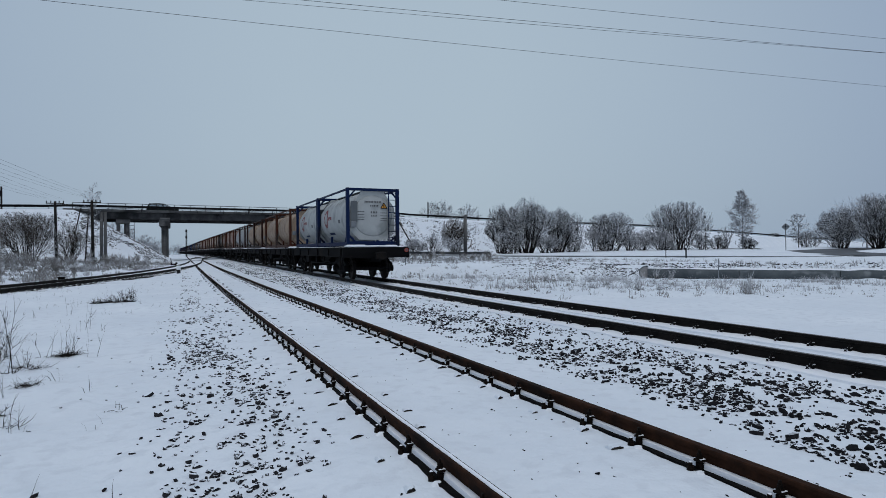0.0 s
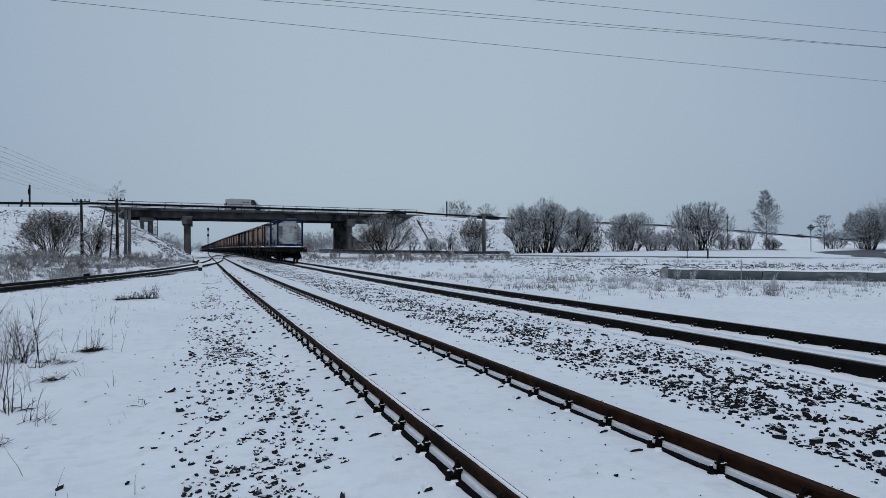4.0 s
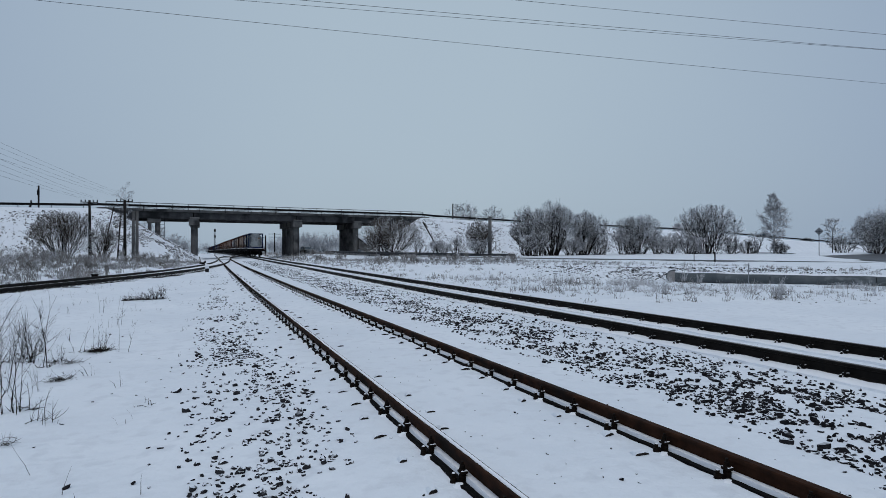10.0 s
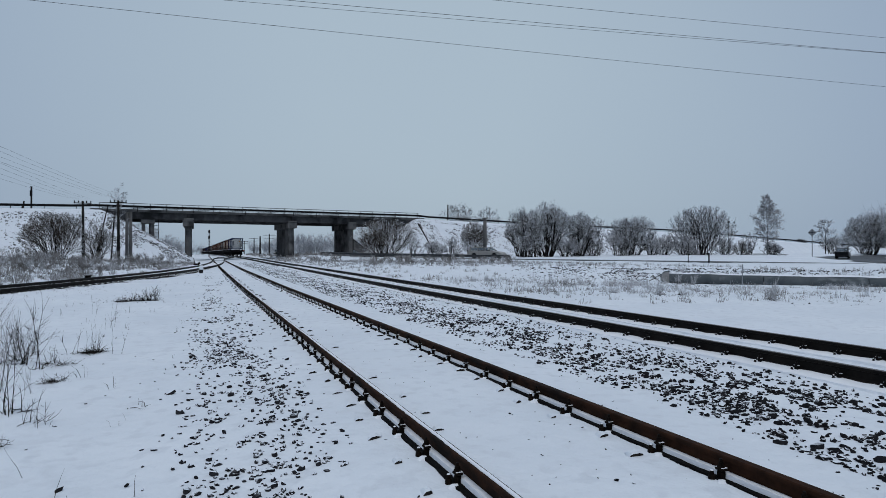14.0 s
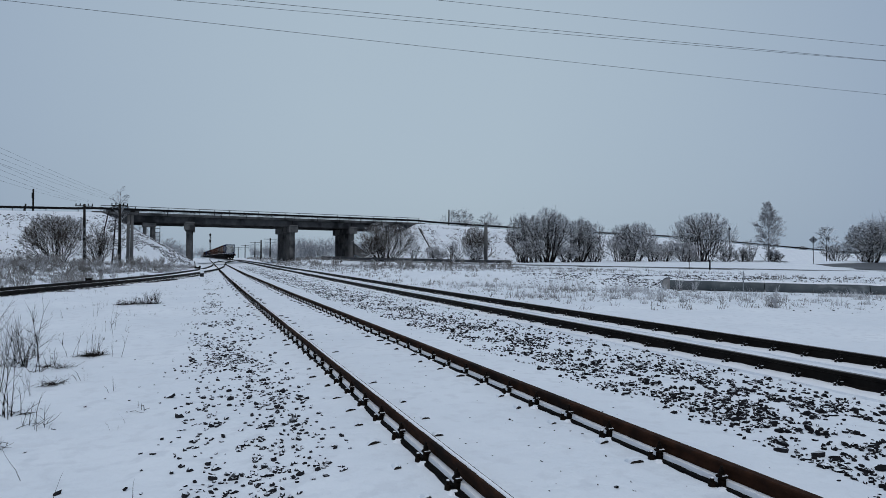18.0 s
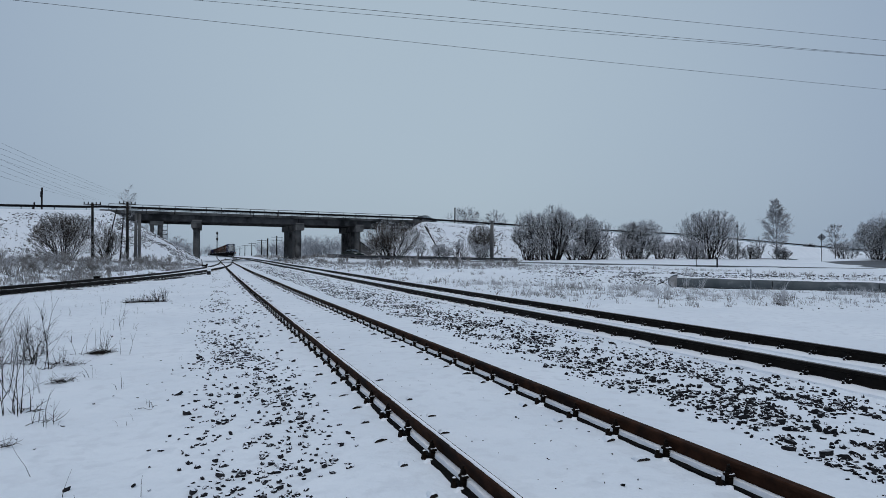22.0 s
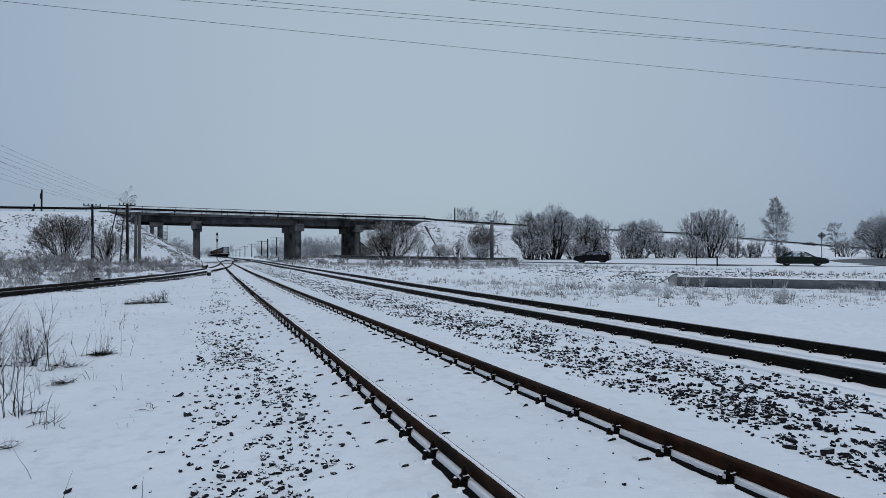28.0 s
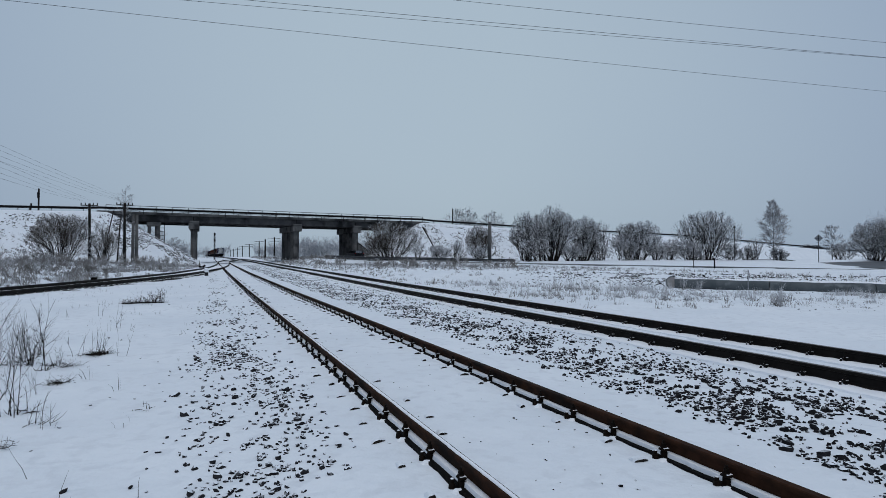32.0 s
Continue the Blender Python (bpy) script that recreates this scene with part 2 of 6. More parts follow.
def part(name, mb, material, parent, label="", at=None, smooth=False):
    ob = new(name, mb.mesh(name, material, smooth) if isinstance(mb, MB) else mb)
    ob.parent = parent
    if at is not None:
        ob.matrix_basis = at
    if label:
        ob["label"] = label
    return ob


def thing(name, label, category, at=(0, 0, 0), rz=0, group="", kind=""):
    ob = new(name)
    ob.matrix_basis = pose(*at, 0, 0, rz)
    return tagged(ob, label, category, group, kind)


def single(name, mb, material, label, category, group="", kind="", smooth=False, at=None):
    ob = new(name, mb.mesh(name, material, smooth) if isinstance(mb, MB) else mb)
    if at is not None:
        ob.matrix_basis = at
    return tagged(ob, label, category, group, kind)


def ease(x, a, b):
    k = min(1.0, max(0.0, (x - a) / (b - a)))
    return k * k * (3 - 2 * k)


def lerp(tab, x):
    for (a, u), (b, v) in zip(tab, tab[1:]):
        if x <= b:
            k = max(0.0, (x - a) / (b - a))
            return u + (v - u) * k
    return tab[-1][1]


# ---- the plan ----
BX, BY = -15.2, 102.5                 # near edge of the overpass, west end
UX, UY = 0.9948, 0.1017               # along the overpass
NX, NY = -0.1017, 0.9948              # across it, away from the station
BLEN, BWID = 54.5, 11.0
ROAD = [(150, -55), (100, -1.0), (78, 22.5), (61.1, 40.6), (46.7, 56), (36, 67.6), (30.3, 75), (25.8, 84), (22.8, 95), (20.6, 107), (18.8, 120), (17.6, 136), (18.5, 152), (25, 176), (50, 206), (110, 240)]
EDGE_Z = [(-400, 0.5), (-120, 6.6), (-13, 8.0), (-1, 8.25), (54, 8.25), (60, 8.1), (73, 7.75), (88, 7.4), (104, 7.15), (122, 6.9), (142, 6.15), (166, 5.1), (196, 3.9), (250, 2.6), (400, 1.2)]


def along(x, y):
    return (x - BX) * UX + (y - BY) * UY, (x - BX) * NX + (y - BY) * NY


def dense(line, step):
    """A smooth line through plan points, as points about step apart."""
    pts = [Vector((*p, 0)) if len(p) == 2 else Vector(p) for p in line]
    out = []
    for i in range(len(pts) - 1):
        p0, p1, p2, p3 = pts[max(i - 1, 0)], pts[i], pts[i + 1], pts[min(i + 2, len(pts) - 1)]
        n = max(1, int((p2 - p1).length / step))
        for k in range(n):
            t = k / n
            out.append(0.5 * (2 * p1 + (p2 - p0) * t + (2 * p0 - 5 * p1 + 4 * p2 - p3) * t * t + (3 * p1 - p0 - 3 * p2 + p3) * t ** 3))
    out.append(pts[-1])
    return out


ROAD_PTS = np.array([(p.x, p.y) for p in dense(ROAD, 2.0)])


def road_z(x, y):
    q = (54 - x) * 0.682 + (y - 47) * 0.7315
    return lerp([(-60, 0.40), (-25, 0.42), (-11.7, 0.49), (-3.9, 0.585), (4.2, 0.665), (13.3, 0.74), (27.3, 0.885), (57.6, 1.276)], q)


# the side road that leaves the lower road, with its heights
SIDE = [(66, 31, 0.56), (73, 40, 0.56), (82, 50, 0.57), (92, 60.5, 0.62), (99, 67, 0.78), (106, 71, 0.95), (116, 73.5, 1.12), (135, 76, 1.3), (170, 78, 1.5), (230, 80, 1.7)]
SIDE_PTS = dense(SIDE, 2.0)
SIDE_XY = np.array([(p.x, p.y) for p in SIDE_PTS])


def side_at(x, y):
    d = ((SIDE_XY - (x, y)) ** 2).sum(1)
    i = int(d.argmin())
    return math.sqrt(d[i]), SIDE_PTS[i].z


def road_dist(x, y):
    return float(np.sqrt(((ROAD_PTS - (x, y)) ** 2).sum(1).min()))


MAIN_Z = [(-100, -0.03), (3.5, -0.028), (6, -0.015), (9, 0.003), (17, 0.045), (26, 0.09), (50, 0.25), (75, 0.42), (100, 0.62), (132, 0.85), (173, 1.0), (214, 1.18), (290, 1.42), (600, 2.2), (4000, 2.4)]
NEAR_Z = [(-100, 0), (24, 0), (50, 0.1), (75, 0.28), (100, 0.5), (132, 0.75), (173, 1.0), (4000, 1.0)]
MAIN_DX = [(-100, 0), (60, 0), (90, -0.1), (110, -0.22), (132, -0.5), (165, -0.95), (190, -1.3), (230, -1.7), (290, -2.3), (400, -4.2), (583, -7.0), (682, -7.8), (780, -8.7), (840, -9.0), (1300, -11)]


BRANCH_X = [(-70, -40), (-18, -20), (14, -11.0), (26.2, -7.9), (38, -4.55), (45, -2.9), (53, -1.35), (66, 0.55), (79, 1.6)]


def branch_x(y):
    return lerp(BRANCH_X, y)


def track2_z(y):
    return lerp(MAIN_Z, y)


def near_z(y):
    return lerp(NEAR_Z, y)


def ground(x, y):
    """Height of the snow."""
    q = x * 0.7315 + y * 0.682
    if x > 4.9:
        far = lerp([(-50, -0.08), (31, -0.03), (33.6, 0.0), (35, 0.36), (38, 0.62), (70, 0.62), (77, 0.74), (90, 1.05), (120, 1.4), (170, 1.6), (400, 2.0)], q)
        if y < 0:
            far = min(far, 0.5)
        k = ease(x, 9.5, 15)
        z = far * k + (1 - k) * (near_z(y) + (track2_z(y) - near_z(y)) * ease(x, 4.9, 6.6) - 0.12 * ease(x, 9.2, 10.6))
        z += 0.05 * math.exp(-((x - 5.3) / 0.8) ** 2)
    else:
        z = lerp([(-400, 1.0), (-40, 0.9), (-16, 0.85), (-9, 0.5 * ease(y, 40, 80) - 0.05), (-4, -0.06), (-0.5, -0.06), (0.6, -0.015), (1.05, 0.025), (1.4, 0.045), (3.3, 0.045), (3.9, 0.035), (4.6, 0.008), (4.9, 0.0)], x)
        z += near_z(y) * ease(x, -14, -5)
        if y < 72:
            z += (0.0 - min(z, 0.0)) * (1 - ease(abs(x - branch_x(y)), 1.7, 3.2))
        z += 0.05 * math.exp(-((x - 5.3) / 0.8) ** 2)
    s, v = along(x, y)
    w = max(0.0, abs(v - BWID / 2) - BWID / 2 - 0.7)
    e = 0.0
    if -2 < s < 57:
        e = min((s - 1.2) * 0.94, 53.2 - s)
        e = max(0.0, e)
    bank = lerp(EDGE_Z, s) - math.hypot(w, e) / 1.62
    if bank > z:
        z = bank
    if 12 < x < 160 and -60 < y < 260:
        d = road_dist(x, y)
        if d < 8 and z < 4:
            k = 1 - ease(d, 4.0, 8.0)
            z = z * (1 - k) + (road_z(x, y) - 0.05) * k
    if 64 < x < 230 and 25 < y < 100:
        d, h = side_at(x, y)
        if d < 11:
            k = (1 - ease(d, 6.0, 11.0)) * ease(road_dist(x, y), 4.5, 8.0)
            z = z * (1 - k) + (h - 0.06) * k
    if 60 < x < 90:
        z += 0.34 * math.exp(-((x - 76.2) ** 2 + (y - 56.6) ** 2) / 22)
    if 9.8 < x < 24 and 75 < y < 120:
        z += 0.42 * math.exp(-((x - 15.3) / 2.2) ** 2 - ((y - 96) / 7) ** 2)
    amp = 0.015 if x > -0.4 and x < 9.3 else 0.045
    z += amp * noise.noise((x * 0.9, y * 0.9, 0)) + 0.55 * amp * noise.noise((x * 3.1, y * 3.1, 7))
    if x < -0.5 or x > 10.5:
        z += 0.05 * noise.noise((x * 0.22, y * 0.22, 3)) + (0.035 * noise.noise((x * 1.4, y * 1.4, 5)) if 10.5 < x < 60 else 0)
    return z


def spaced(lo, hi, knots):
    """Grid lines from lo to hi with a spacing that changes along knots (place, step)."""
    out, p = [], lo
    while p < hi:
        out.append(p)
        p += lerp(knots, p)
    return out + [hi]


def build_ground():
    xs = spaced(-2600, 2600, [(-2600, 500), (-400, 90), (-120, 8), (-40, 1.4), (-12, 0.5), (-5, 0.12), (9, 0.12), (14, 0.4), (40, 1.0), (110, 2.0), (220, 5), (400, 80), (2600, 500)])
    ys = spaced(-800, 3600, [(-800, 300), (-60, 30), (-10, 3), (0, 0.3), (1.5, 0.1), (12, 0.14), (30, 0.5), (70, 0.9), (125, 0.9), (170, 4), (400, 60), (3600, 500)])
    vs = [(x, y, ground(x, y)) for y in ys for x in xs]
    nx = len(xs)
    fs = [(j * nx + i, j * nx + i + 1, (j + 1) * nx + i + 1, (j + 1) * nx + i) for j in range(len(ys) - 1) for i in range(nx - 1)]
    mb = MB()
    mb.v, mb.f = vs, fs
    return single("ground", mb, SNOW, "snow-covered flat ground with road embankment and trackside", "ground", kind="structure", smooth=True)


build_ground()


# ---- tracks ----
def offset_line(pts, d):
    """A line set off by d to the right of pts."""
    out = []
    for i, p in enumerate(pts):
        t = (pts[min(i + 1, len(pts) - 1)] - pts[max(i - 1, 0)])
        t.z = 0
        t.normalize()
        out.append(p + Vector((t.y, -t.x, 0)) * d)
    return out


RAIL_PROFILE = [(-0.075, 0.0), (0.075, 0.0), (0.075, 0.012), (0.022, 0.032), (0.010, 0.05), (0.010, 0.135), (0.0365, 0.145), (0.0375, 0.172), (0.030, 0.18), (-0.030, 0.18), (-0.0375, 0.172), (-0.0365, 0.145), (-0.010, 0.135), (-0.010, 0.05), (-0.022, 0.032), (-0.075, 0.012)]


LIGHT_RAIL_PROFILE = [(-0.057, 0.0), (0.057, 0.0), (0.057, 0.009), (0.018, 0.024), (0.0075, 0.04), (0.0075, 0.1), (0.034, 0.11), (0.035, 0.133), (0.028, 0.14), (-0.028, 0.14), (-0.035, 0.133), (-0.034, 0.11), (-0.0075, 0.1), (-0.0075, 0.04), (-0.018, 0.024), (-0.057, 0.009)]


def sweep(pts, prof):
    """A profile (sideways, up) carried along pts."""
    secs = []
    for i, p in enumerate(pts):
        t = (pts[min(i + 1, len(pts) - 1)] - pts[max(i - 1, 0)])
        t.z = 0
        t.normalize()
        s = Vector((t.y, -t.x, 0))
        secs.append([p + s * a + Vector((0, 0, b)) for a, b in prof])
    return MB().loft(secs)


NEAR_X, MAIN_X, HALF = 2.362, 7.884, 0.797


def line_z(pts, z, follow=None):
    return [Vector((p.x, p.y, z + (follow(p.y) if follow else 0))) for p in pts]


NEAR_LINE = line_z([Vector((NEAR_X, y, 0)) for y in [-29.677, 0, 4, 8, 12, 18, 24, 30, 40, 50, 60, 75, 90, 100, 115, 140]], 0.05, near_z)
MAIN_LINE = line_z([Vector((MAIN_X + lerp(MAIN_DX, y), y, 0)) for y in [-60, -10, 0, 4, 8, 11, 14, 17, 20, 23, 26, 30, 40, 50, 60, 75, 90, 100, 110, 120, 132, 150, 165, 180, 200, 230, 260, 290, 350, 430, 560, 700, 1000]], 0.02, track2_z)
BRANCH_LINE = line_z(dense([(-40, -70), (-20.0, -18), (-11.0, 14), (-7.9, 26.2), (-4.55, 38), (-2.9, 45), (-1.35, 53), (0.55, 66), (1.6, 79), (2.2, 93), (2.362, 104)], 2.0), 0.02, near_z)
CROSS_LINE = line_z(dense([(2.362, 96), (2.6, 104), (3.5, 116), (4.9, 127), (6.1, 138), (6.9, 150), (6.9, 165)], 3.0), 0.025, track2_z)


def strip(pts, a, b, z0, z1, wob=0.0, seed=0.0, step=0.12, reach=45.0):
    """A thin uneven layer from offset a to b beside a line, for its near stretch."""
    line = []
    for i in range(len(pts) - 1):
        n = max(1, int((pts[i + 1] - pts[i]).length / step))
        for k in range(n):
            p = pts[i].lerp(pts[i + 1], k / n)
            if -9.0 < p.y < reach:
                line.append(p)
    if len(line) < 2:
        line = list(pts)
    secs = []
    for i, p in enumerate(line):
        t = (line[min(i + 1, len(line) - 1)] - line[max(i - 1, 0)]).normalized()
        s = Vector((t.y, -t.x, 0))
        w = wob * noise.noise((p.x * 2 + seed, p.y * 2.3, seed)) + 0.8 * wob * noise.noise((p.x * 9, p.y * 13, seed))
        dip = 0.034 * noise.noise((p.x * 3, p.y * 5.5, seed + 4)) if b - a < 0.05 and z0 < 0 else 0.0
        u = 0.3 * wob * noise.noise((p.x * 5, p.y * 5, seed + 9))
        secs.append([p + s * (a + w) + Vector((0, 0, z0)), p + s * (a + w + 0.004) + Vector((0, 0, z1 * (0.35 if b - a > 0.15 else 1) + dip)), p + s * (b + u - 0.004) + Vector((0, 0, z1 + 0.25 * w + 0.5 * dip)), p + s * (b + u) + Vector((0, 0, z0))])
    return MB().loft(secs)


def fastening_mesh(material):
    """A rail seat: plate, two clamps with tall bolts and two coach screws, with bits of snow on top."""
    mb = MB()
    mb.box((0, 0, -0.034), (0.34, 0.14, 0.03), 0.004)
    for sx, k in ((-1, 1.0), (1, 0.62)):
        mb.box((sx * 0.068, 0, 0.022 * k), (0.036, 0.046, 0.06), 0.006)
        mb.box((sx * 0.068, 0, 0.064 * k), (0.052, 0.066, 0.018), 0.006)
        mb.tube([(sx * 0.071, 0, 0.07 * k), (sx * 0.071, 0, 0.084 * k)], 0.024, 8)
        mb.tube([(sx * 0.071, 0, 0.084 * k), (sx * 0.071, 0, 0.108 * k)], [0.018, 0.017], 6)
        mb.tube([(sx * 0.071, 0, 0.106 * k), (sx * 0.071, 0, 0.13 * k)], 0.009, 8)
        mb.tube([(sx * 0.118, 0.03, -0.02), (sx * 0.118, 0.03, 0.026)], [0.026, 0.022], 8)
        mb.tube([(sx * 0.118, 0.03, 0.026), (sx * 0.118, 0.03, 0.052)], 0.0145, 6)
    bare = len(mb.f)
    for sx, k in ((-1, 1.0), (1, 0.62)):
        mb.box((sx * 0.066, 0.0, 0.075 * k), (0.044, 0.056, 0.004), 0.0015)
        mb.tube([(sx * 0.118, 0.03, 0.052), (sx * 0.118, 0.03, 0.057)], [0.013, 0.008], 6)
        mb.tube([(sx * 0.12, -0.03, -0.03), (sx * 0.124, -0.03, -0.004), (sx * 0.13, -0.025, 0.002)], [0.07, 0.045, 0.015], 10)
    me = mb.mesh("fastening", material)
    me.materials.append(SNOW_CRUST)
    me.polygons.foreach_set("material_index", [0] * bare + [1] * (len(mb.f) - bare))
    return me


def sleeper_mesh():
    return MB().box((0, 0, -0.135), (2.72, 0.24, 0.18), 0.02).mesh("sleeper", TIMBER)


FASTENING, FASTENING_DARK, SLEEPER = fastening_mesh(BOLT), fastening_mesh(RAIL_DARK), sleeper_mesh()


def track(name, label, line, rail_mat, rows, snowy, fast_mesh, head=None):
    tr = thing(name, label, "railway track")
    for d in (-HALF, HALF):
        rl = offset_line(line, d)
        r = part("rail", sweep(rl, LIGHT_RAIL_PROFILE if snowy else RAIL_PROFILE), rail_mat, tr)
        if head:
            part("rail_head", sweep(rl, [(-0.033, 0.1795), (0.033, 0.1795), (0.028, 0.183), (-0.028, 0.183)]), head, r, "worn running surface")
        if snowy:
            part("snow_on_rail_foot", strip(rl, -0.058, -0.007, 0.004, 0.041, 0.005, d), SNOW_CRUST, r, "snow lying on the rail foot")
            part("snow_on_rail_foot", strip(rl, 0.007, 0.06, 0.004, 0.036, 0.005, d + 3), SNOW_CRUST, r, "snow lying on the rail foot")
            if d < 0:
                part("snow_on_rail_head", strip(rl, -0.012, 0.018, 0.139, 0.147, 0.007, d + 5, 0.06), SNOW_CRUST, r, "thin line of snow on the rail head")
            # a laid-on strip, not a trench: the gap's shade is its colour
            part("melted_gap", strip(rl, -0.106, -0.052, -0.03, 0.009, 0.016, d + 1, 0.05), GAP_SHADE, tr, "near-black strip for the shaded melted gap beside the rail")
        else:
            if fast_mesh is FASTENING_DARK and head is None and d < 0:
                part("snow_fill", strip(line, -HALF + 0.06, HALF - 0.06, -0.05, 0.115, 0.03, 2.0, 0.25, 80), SNOW_CRUST, tr, "snow filling the space between the rails")
            part("snow_against_rail", strip(rl, -0.30, -0.012, -0.03, 0.03, 0.06, d + 2, 0.15, 60), SNOW_CRUST, tr, "snow drifted against the rail")
            if head or d < 0:
                part("snow_against_rail", strip(rl, 0.012, 0.30, -0.03, 0.03, 0.02, d + 4, 0.15, 60), SNOW_CRUST, tr, "snow drifted against the rail")
    y0, y1, step = rows
    mids = []
    acc, nxt = 0.0, None
    for a, b in zip(line, line[1:]):
        L = (b - a).length
        while True:
            if nxt is None:
                nxt = 0.0
            if acc + L < nxt:
                break
            p = a.lerp(b, (nxt - acc) / L)
            if y0 <= p.y <= y1:
                t = (b - a).normalized()
                mids.append((p, -math.degrees(math.atan2(t.x, t.y))))
            nxt += step
        acc += L
    for p, rz in mids:
        m = pose(p.x, p.y, p.z - 0.02, 0, 0, rz + random.uniform(-0.6, 0.6))
        part("sleeper", SLEEPER, None, tr, at=m)
        for d in (-HALF, HALF):
            part("fastening", fast_mesh, None, tr, at=m @ pose(d, 0, 0.02))
    return tr


track("railway_track", "rusty little-used railway track on snow-covered timber sleepers", NEAR_LINE, RUST, (-8, 62, 0.5715), True, FASTENING)
track("railway_track", "dark main-line railway track standing proud of the snow", MAIN_LINE, RAIL_DARK, (-8, 46, 0.545), False, FASTENING_DARK, RAIL_TOP)
track("railway_track", "dark curved branch track joining the rusty track", BRANCH_LINE, RAIL_DARK, (12, 70, 0.6265), False, FASTENING_DARK)
track("railway_track", "far crossover track between two parallel tracks", CROSS_LINE, RAIL_DARK, (0, 0, 0.6), False, FASTENING_DARK)


# ---- overpass ----
def bpt(s, v, z):
    return Vector((BX + s * UX + v * NX, BY + s * UY + v * NY, z))


def bmat(s, v, z):
    return Matrix(((UX, NX, 0, BX + s * UX + v * NX), (UY, NY, 0, BY + s * UY + v * NY), (0, 0, 1, z), (0, 0, 0, 1)))


def bbox(mb, s0, s1, v0, v1, z0, z1, ch=0.02):
    """A box in the overpass's own directions."""
    m = Matrix(((UX, NX, 0), (UY, NY, 0), (0, 0, 1)))
    return mb.box(bpt((s0 + s1) / 2, (v0 + v1) / 2, (z0 + z1) / 2), (abs(s1 - s0), abs(v1 - v0), abs(z1 - z0)), ch, m)


def overpass():
    br = thing("road_bridge", "grey concrete road bridge with steel railings over the tracks", "bridge")
    mb = MB()
    bbox(mb, -0.3, BLEN + 0.6, 0.0, BWID, 8.05, 8.21, 0.03)
    part("deck_slab", mb, CONCRETE, br)
    part("asphalt_surface", bbox(MB(), -0.3, BLEN + 0.6, 0.9, BWID - 0.9, 8.214, 8.25, 0.005), ASPHALT, br)
    for v in (0.0, BWID):
        part("kerb", bbox(MB(), -0.3, BLEN + 0.6, v - 0.08 if v == 0 else v - 0.5, v + 0.5 if v == 0 else v + 0.08, 8.20, 8.46, 0.03), CONCRETE, br)
    for i, v in enumerate([0.45, 2.5, 4.5, 6.5, 8.5, 10.2]):
        for s0, s1 in ((4.2, 13.1), (13.2, 29.65), (29.75, 40.45), (40.55, 49.5)):
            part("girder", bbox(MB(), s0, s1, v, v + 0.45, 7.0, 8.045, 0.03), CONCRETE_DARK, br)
    # haunched wing ends
    for s0, s1, z0, z1 in ((-0.2, 4.2, 7.75, 7.0), (49.5, 55.0, 7.05, 7.7)):
        for v in (0.42, BWID - 0.9):
            mb = MB()
            mb.loft([[bpt(s0, v, z0), bpt(s0, v + 0.5, z0), bpt(s0, v + 0.5, 8.045), bpt(s0, v, 8.045)], [bpt(s1, v, z1), bpt(s1, v + 0.5, z1), bpt(s1, v + 0.5, 8.045), bpt(s1, v, 8.045)]])
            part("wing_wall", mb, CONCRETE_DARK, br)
    # piers stand parallel to the railway, askew under the deck
    for c, zb, askew, r in ((13.3, 0.2, 0.1022, 0.46), (29.85, 0.4, 0.0, 0.54), (40.7, 0.5, 0.03, 0.54)):
        cap, lift = MB(), 6.995
        cap.loft([[bpt(c + askew * (v - 1.2) + q, v, z) for q, z in ((-0.76, 6.1), (-0.7, 6.02), (0.7, 6.02), (0.76, 6.1), (0.76, lift), (-0.76, lift))] for v in (-0.05, BWID + 0.05)])
        pier = part("pier", cap, CONCRETE, br, "concrete pier with cap beam and a row of columns")
        part("bearing_block", bbox(MB(), c - 0.72, c + 0.72, -0.12, 0.4, lift + 0.005, 7.3, 0.05), CONCRETE, pier)
        for v in (1.2, 3.4, 5.6, 7.8, 10.0):
            k = c + askew * (v - 1.2)
            part("column", MB().tube([bpt(k, v, zb), bpt(k, v, 6.1)], r, 10), CONCRETE, pier)
    pier = part("pier", bbox(MB(), 6.5, 8.45, 0.6, 3.0, 6.35, 6.995, 0.05), CONCRETE, br, "short concrete pier on the embankment slope")
    for k, v, r in ((6.85, 1.2, 0.27), (8.0, 1.4, 0.38)):
        part("column", MB().tube([bpt(k, v, 4.0), bpt(k, v, 6.36)], r, 10), CONCRETE, pier)
    for v in (0.12, BWID - 0.12):
        rail = part("railing", MB().bar(bpt(0.9, v, 9.35), bpt(BLEN - 0.6, v, 9.35), 0.08, 0.08, 0.01), GALV, br, "steel bridge railing")
        part("rail_bar", MB().bar(bpt(0.9, v, 8.95), bpt(BLEN - 0.6, v, 8.95), 0.035, 0.035), GALV, rail)
        k = 0.9
        while k < BLEN - 0.5:
            part("railing_post", MB().bar(bpt(k, v, 8.4), bpt(k, v, 9.33), 0.09, 0.09), GALV, rail)
            k += 2.3
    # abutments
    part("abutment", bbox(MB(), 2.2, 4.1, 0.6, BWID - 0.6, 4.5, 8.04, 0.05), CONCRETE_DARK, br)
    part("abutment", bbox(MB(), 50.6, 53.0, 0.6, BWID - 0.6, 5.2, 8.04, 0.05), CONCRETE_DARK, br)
    return br


overpass()


W_BEAM = [(a * 1.15, b * 1.15) for a, b in [(0, -0.155), (0.035, -0.14), (0.075, -0.09), (0.075, -0.06), (0.02, -0.02), (0.02, 0.02), (0.075, 0.06), (0.075, 0.09), (0.035, 0.14), (0, 0.155), (-0.006, 0.15), (0.0, 0.0), (-0.006, -0.15)]]


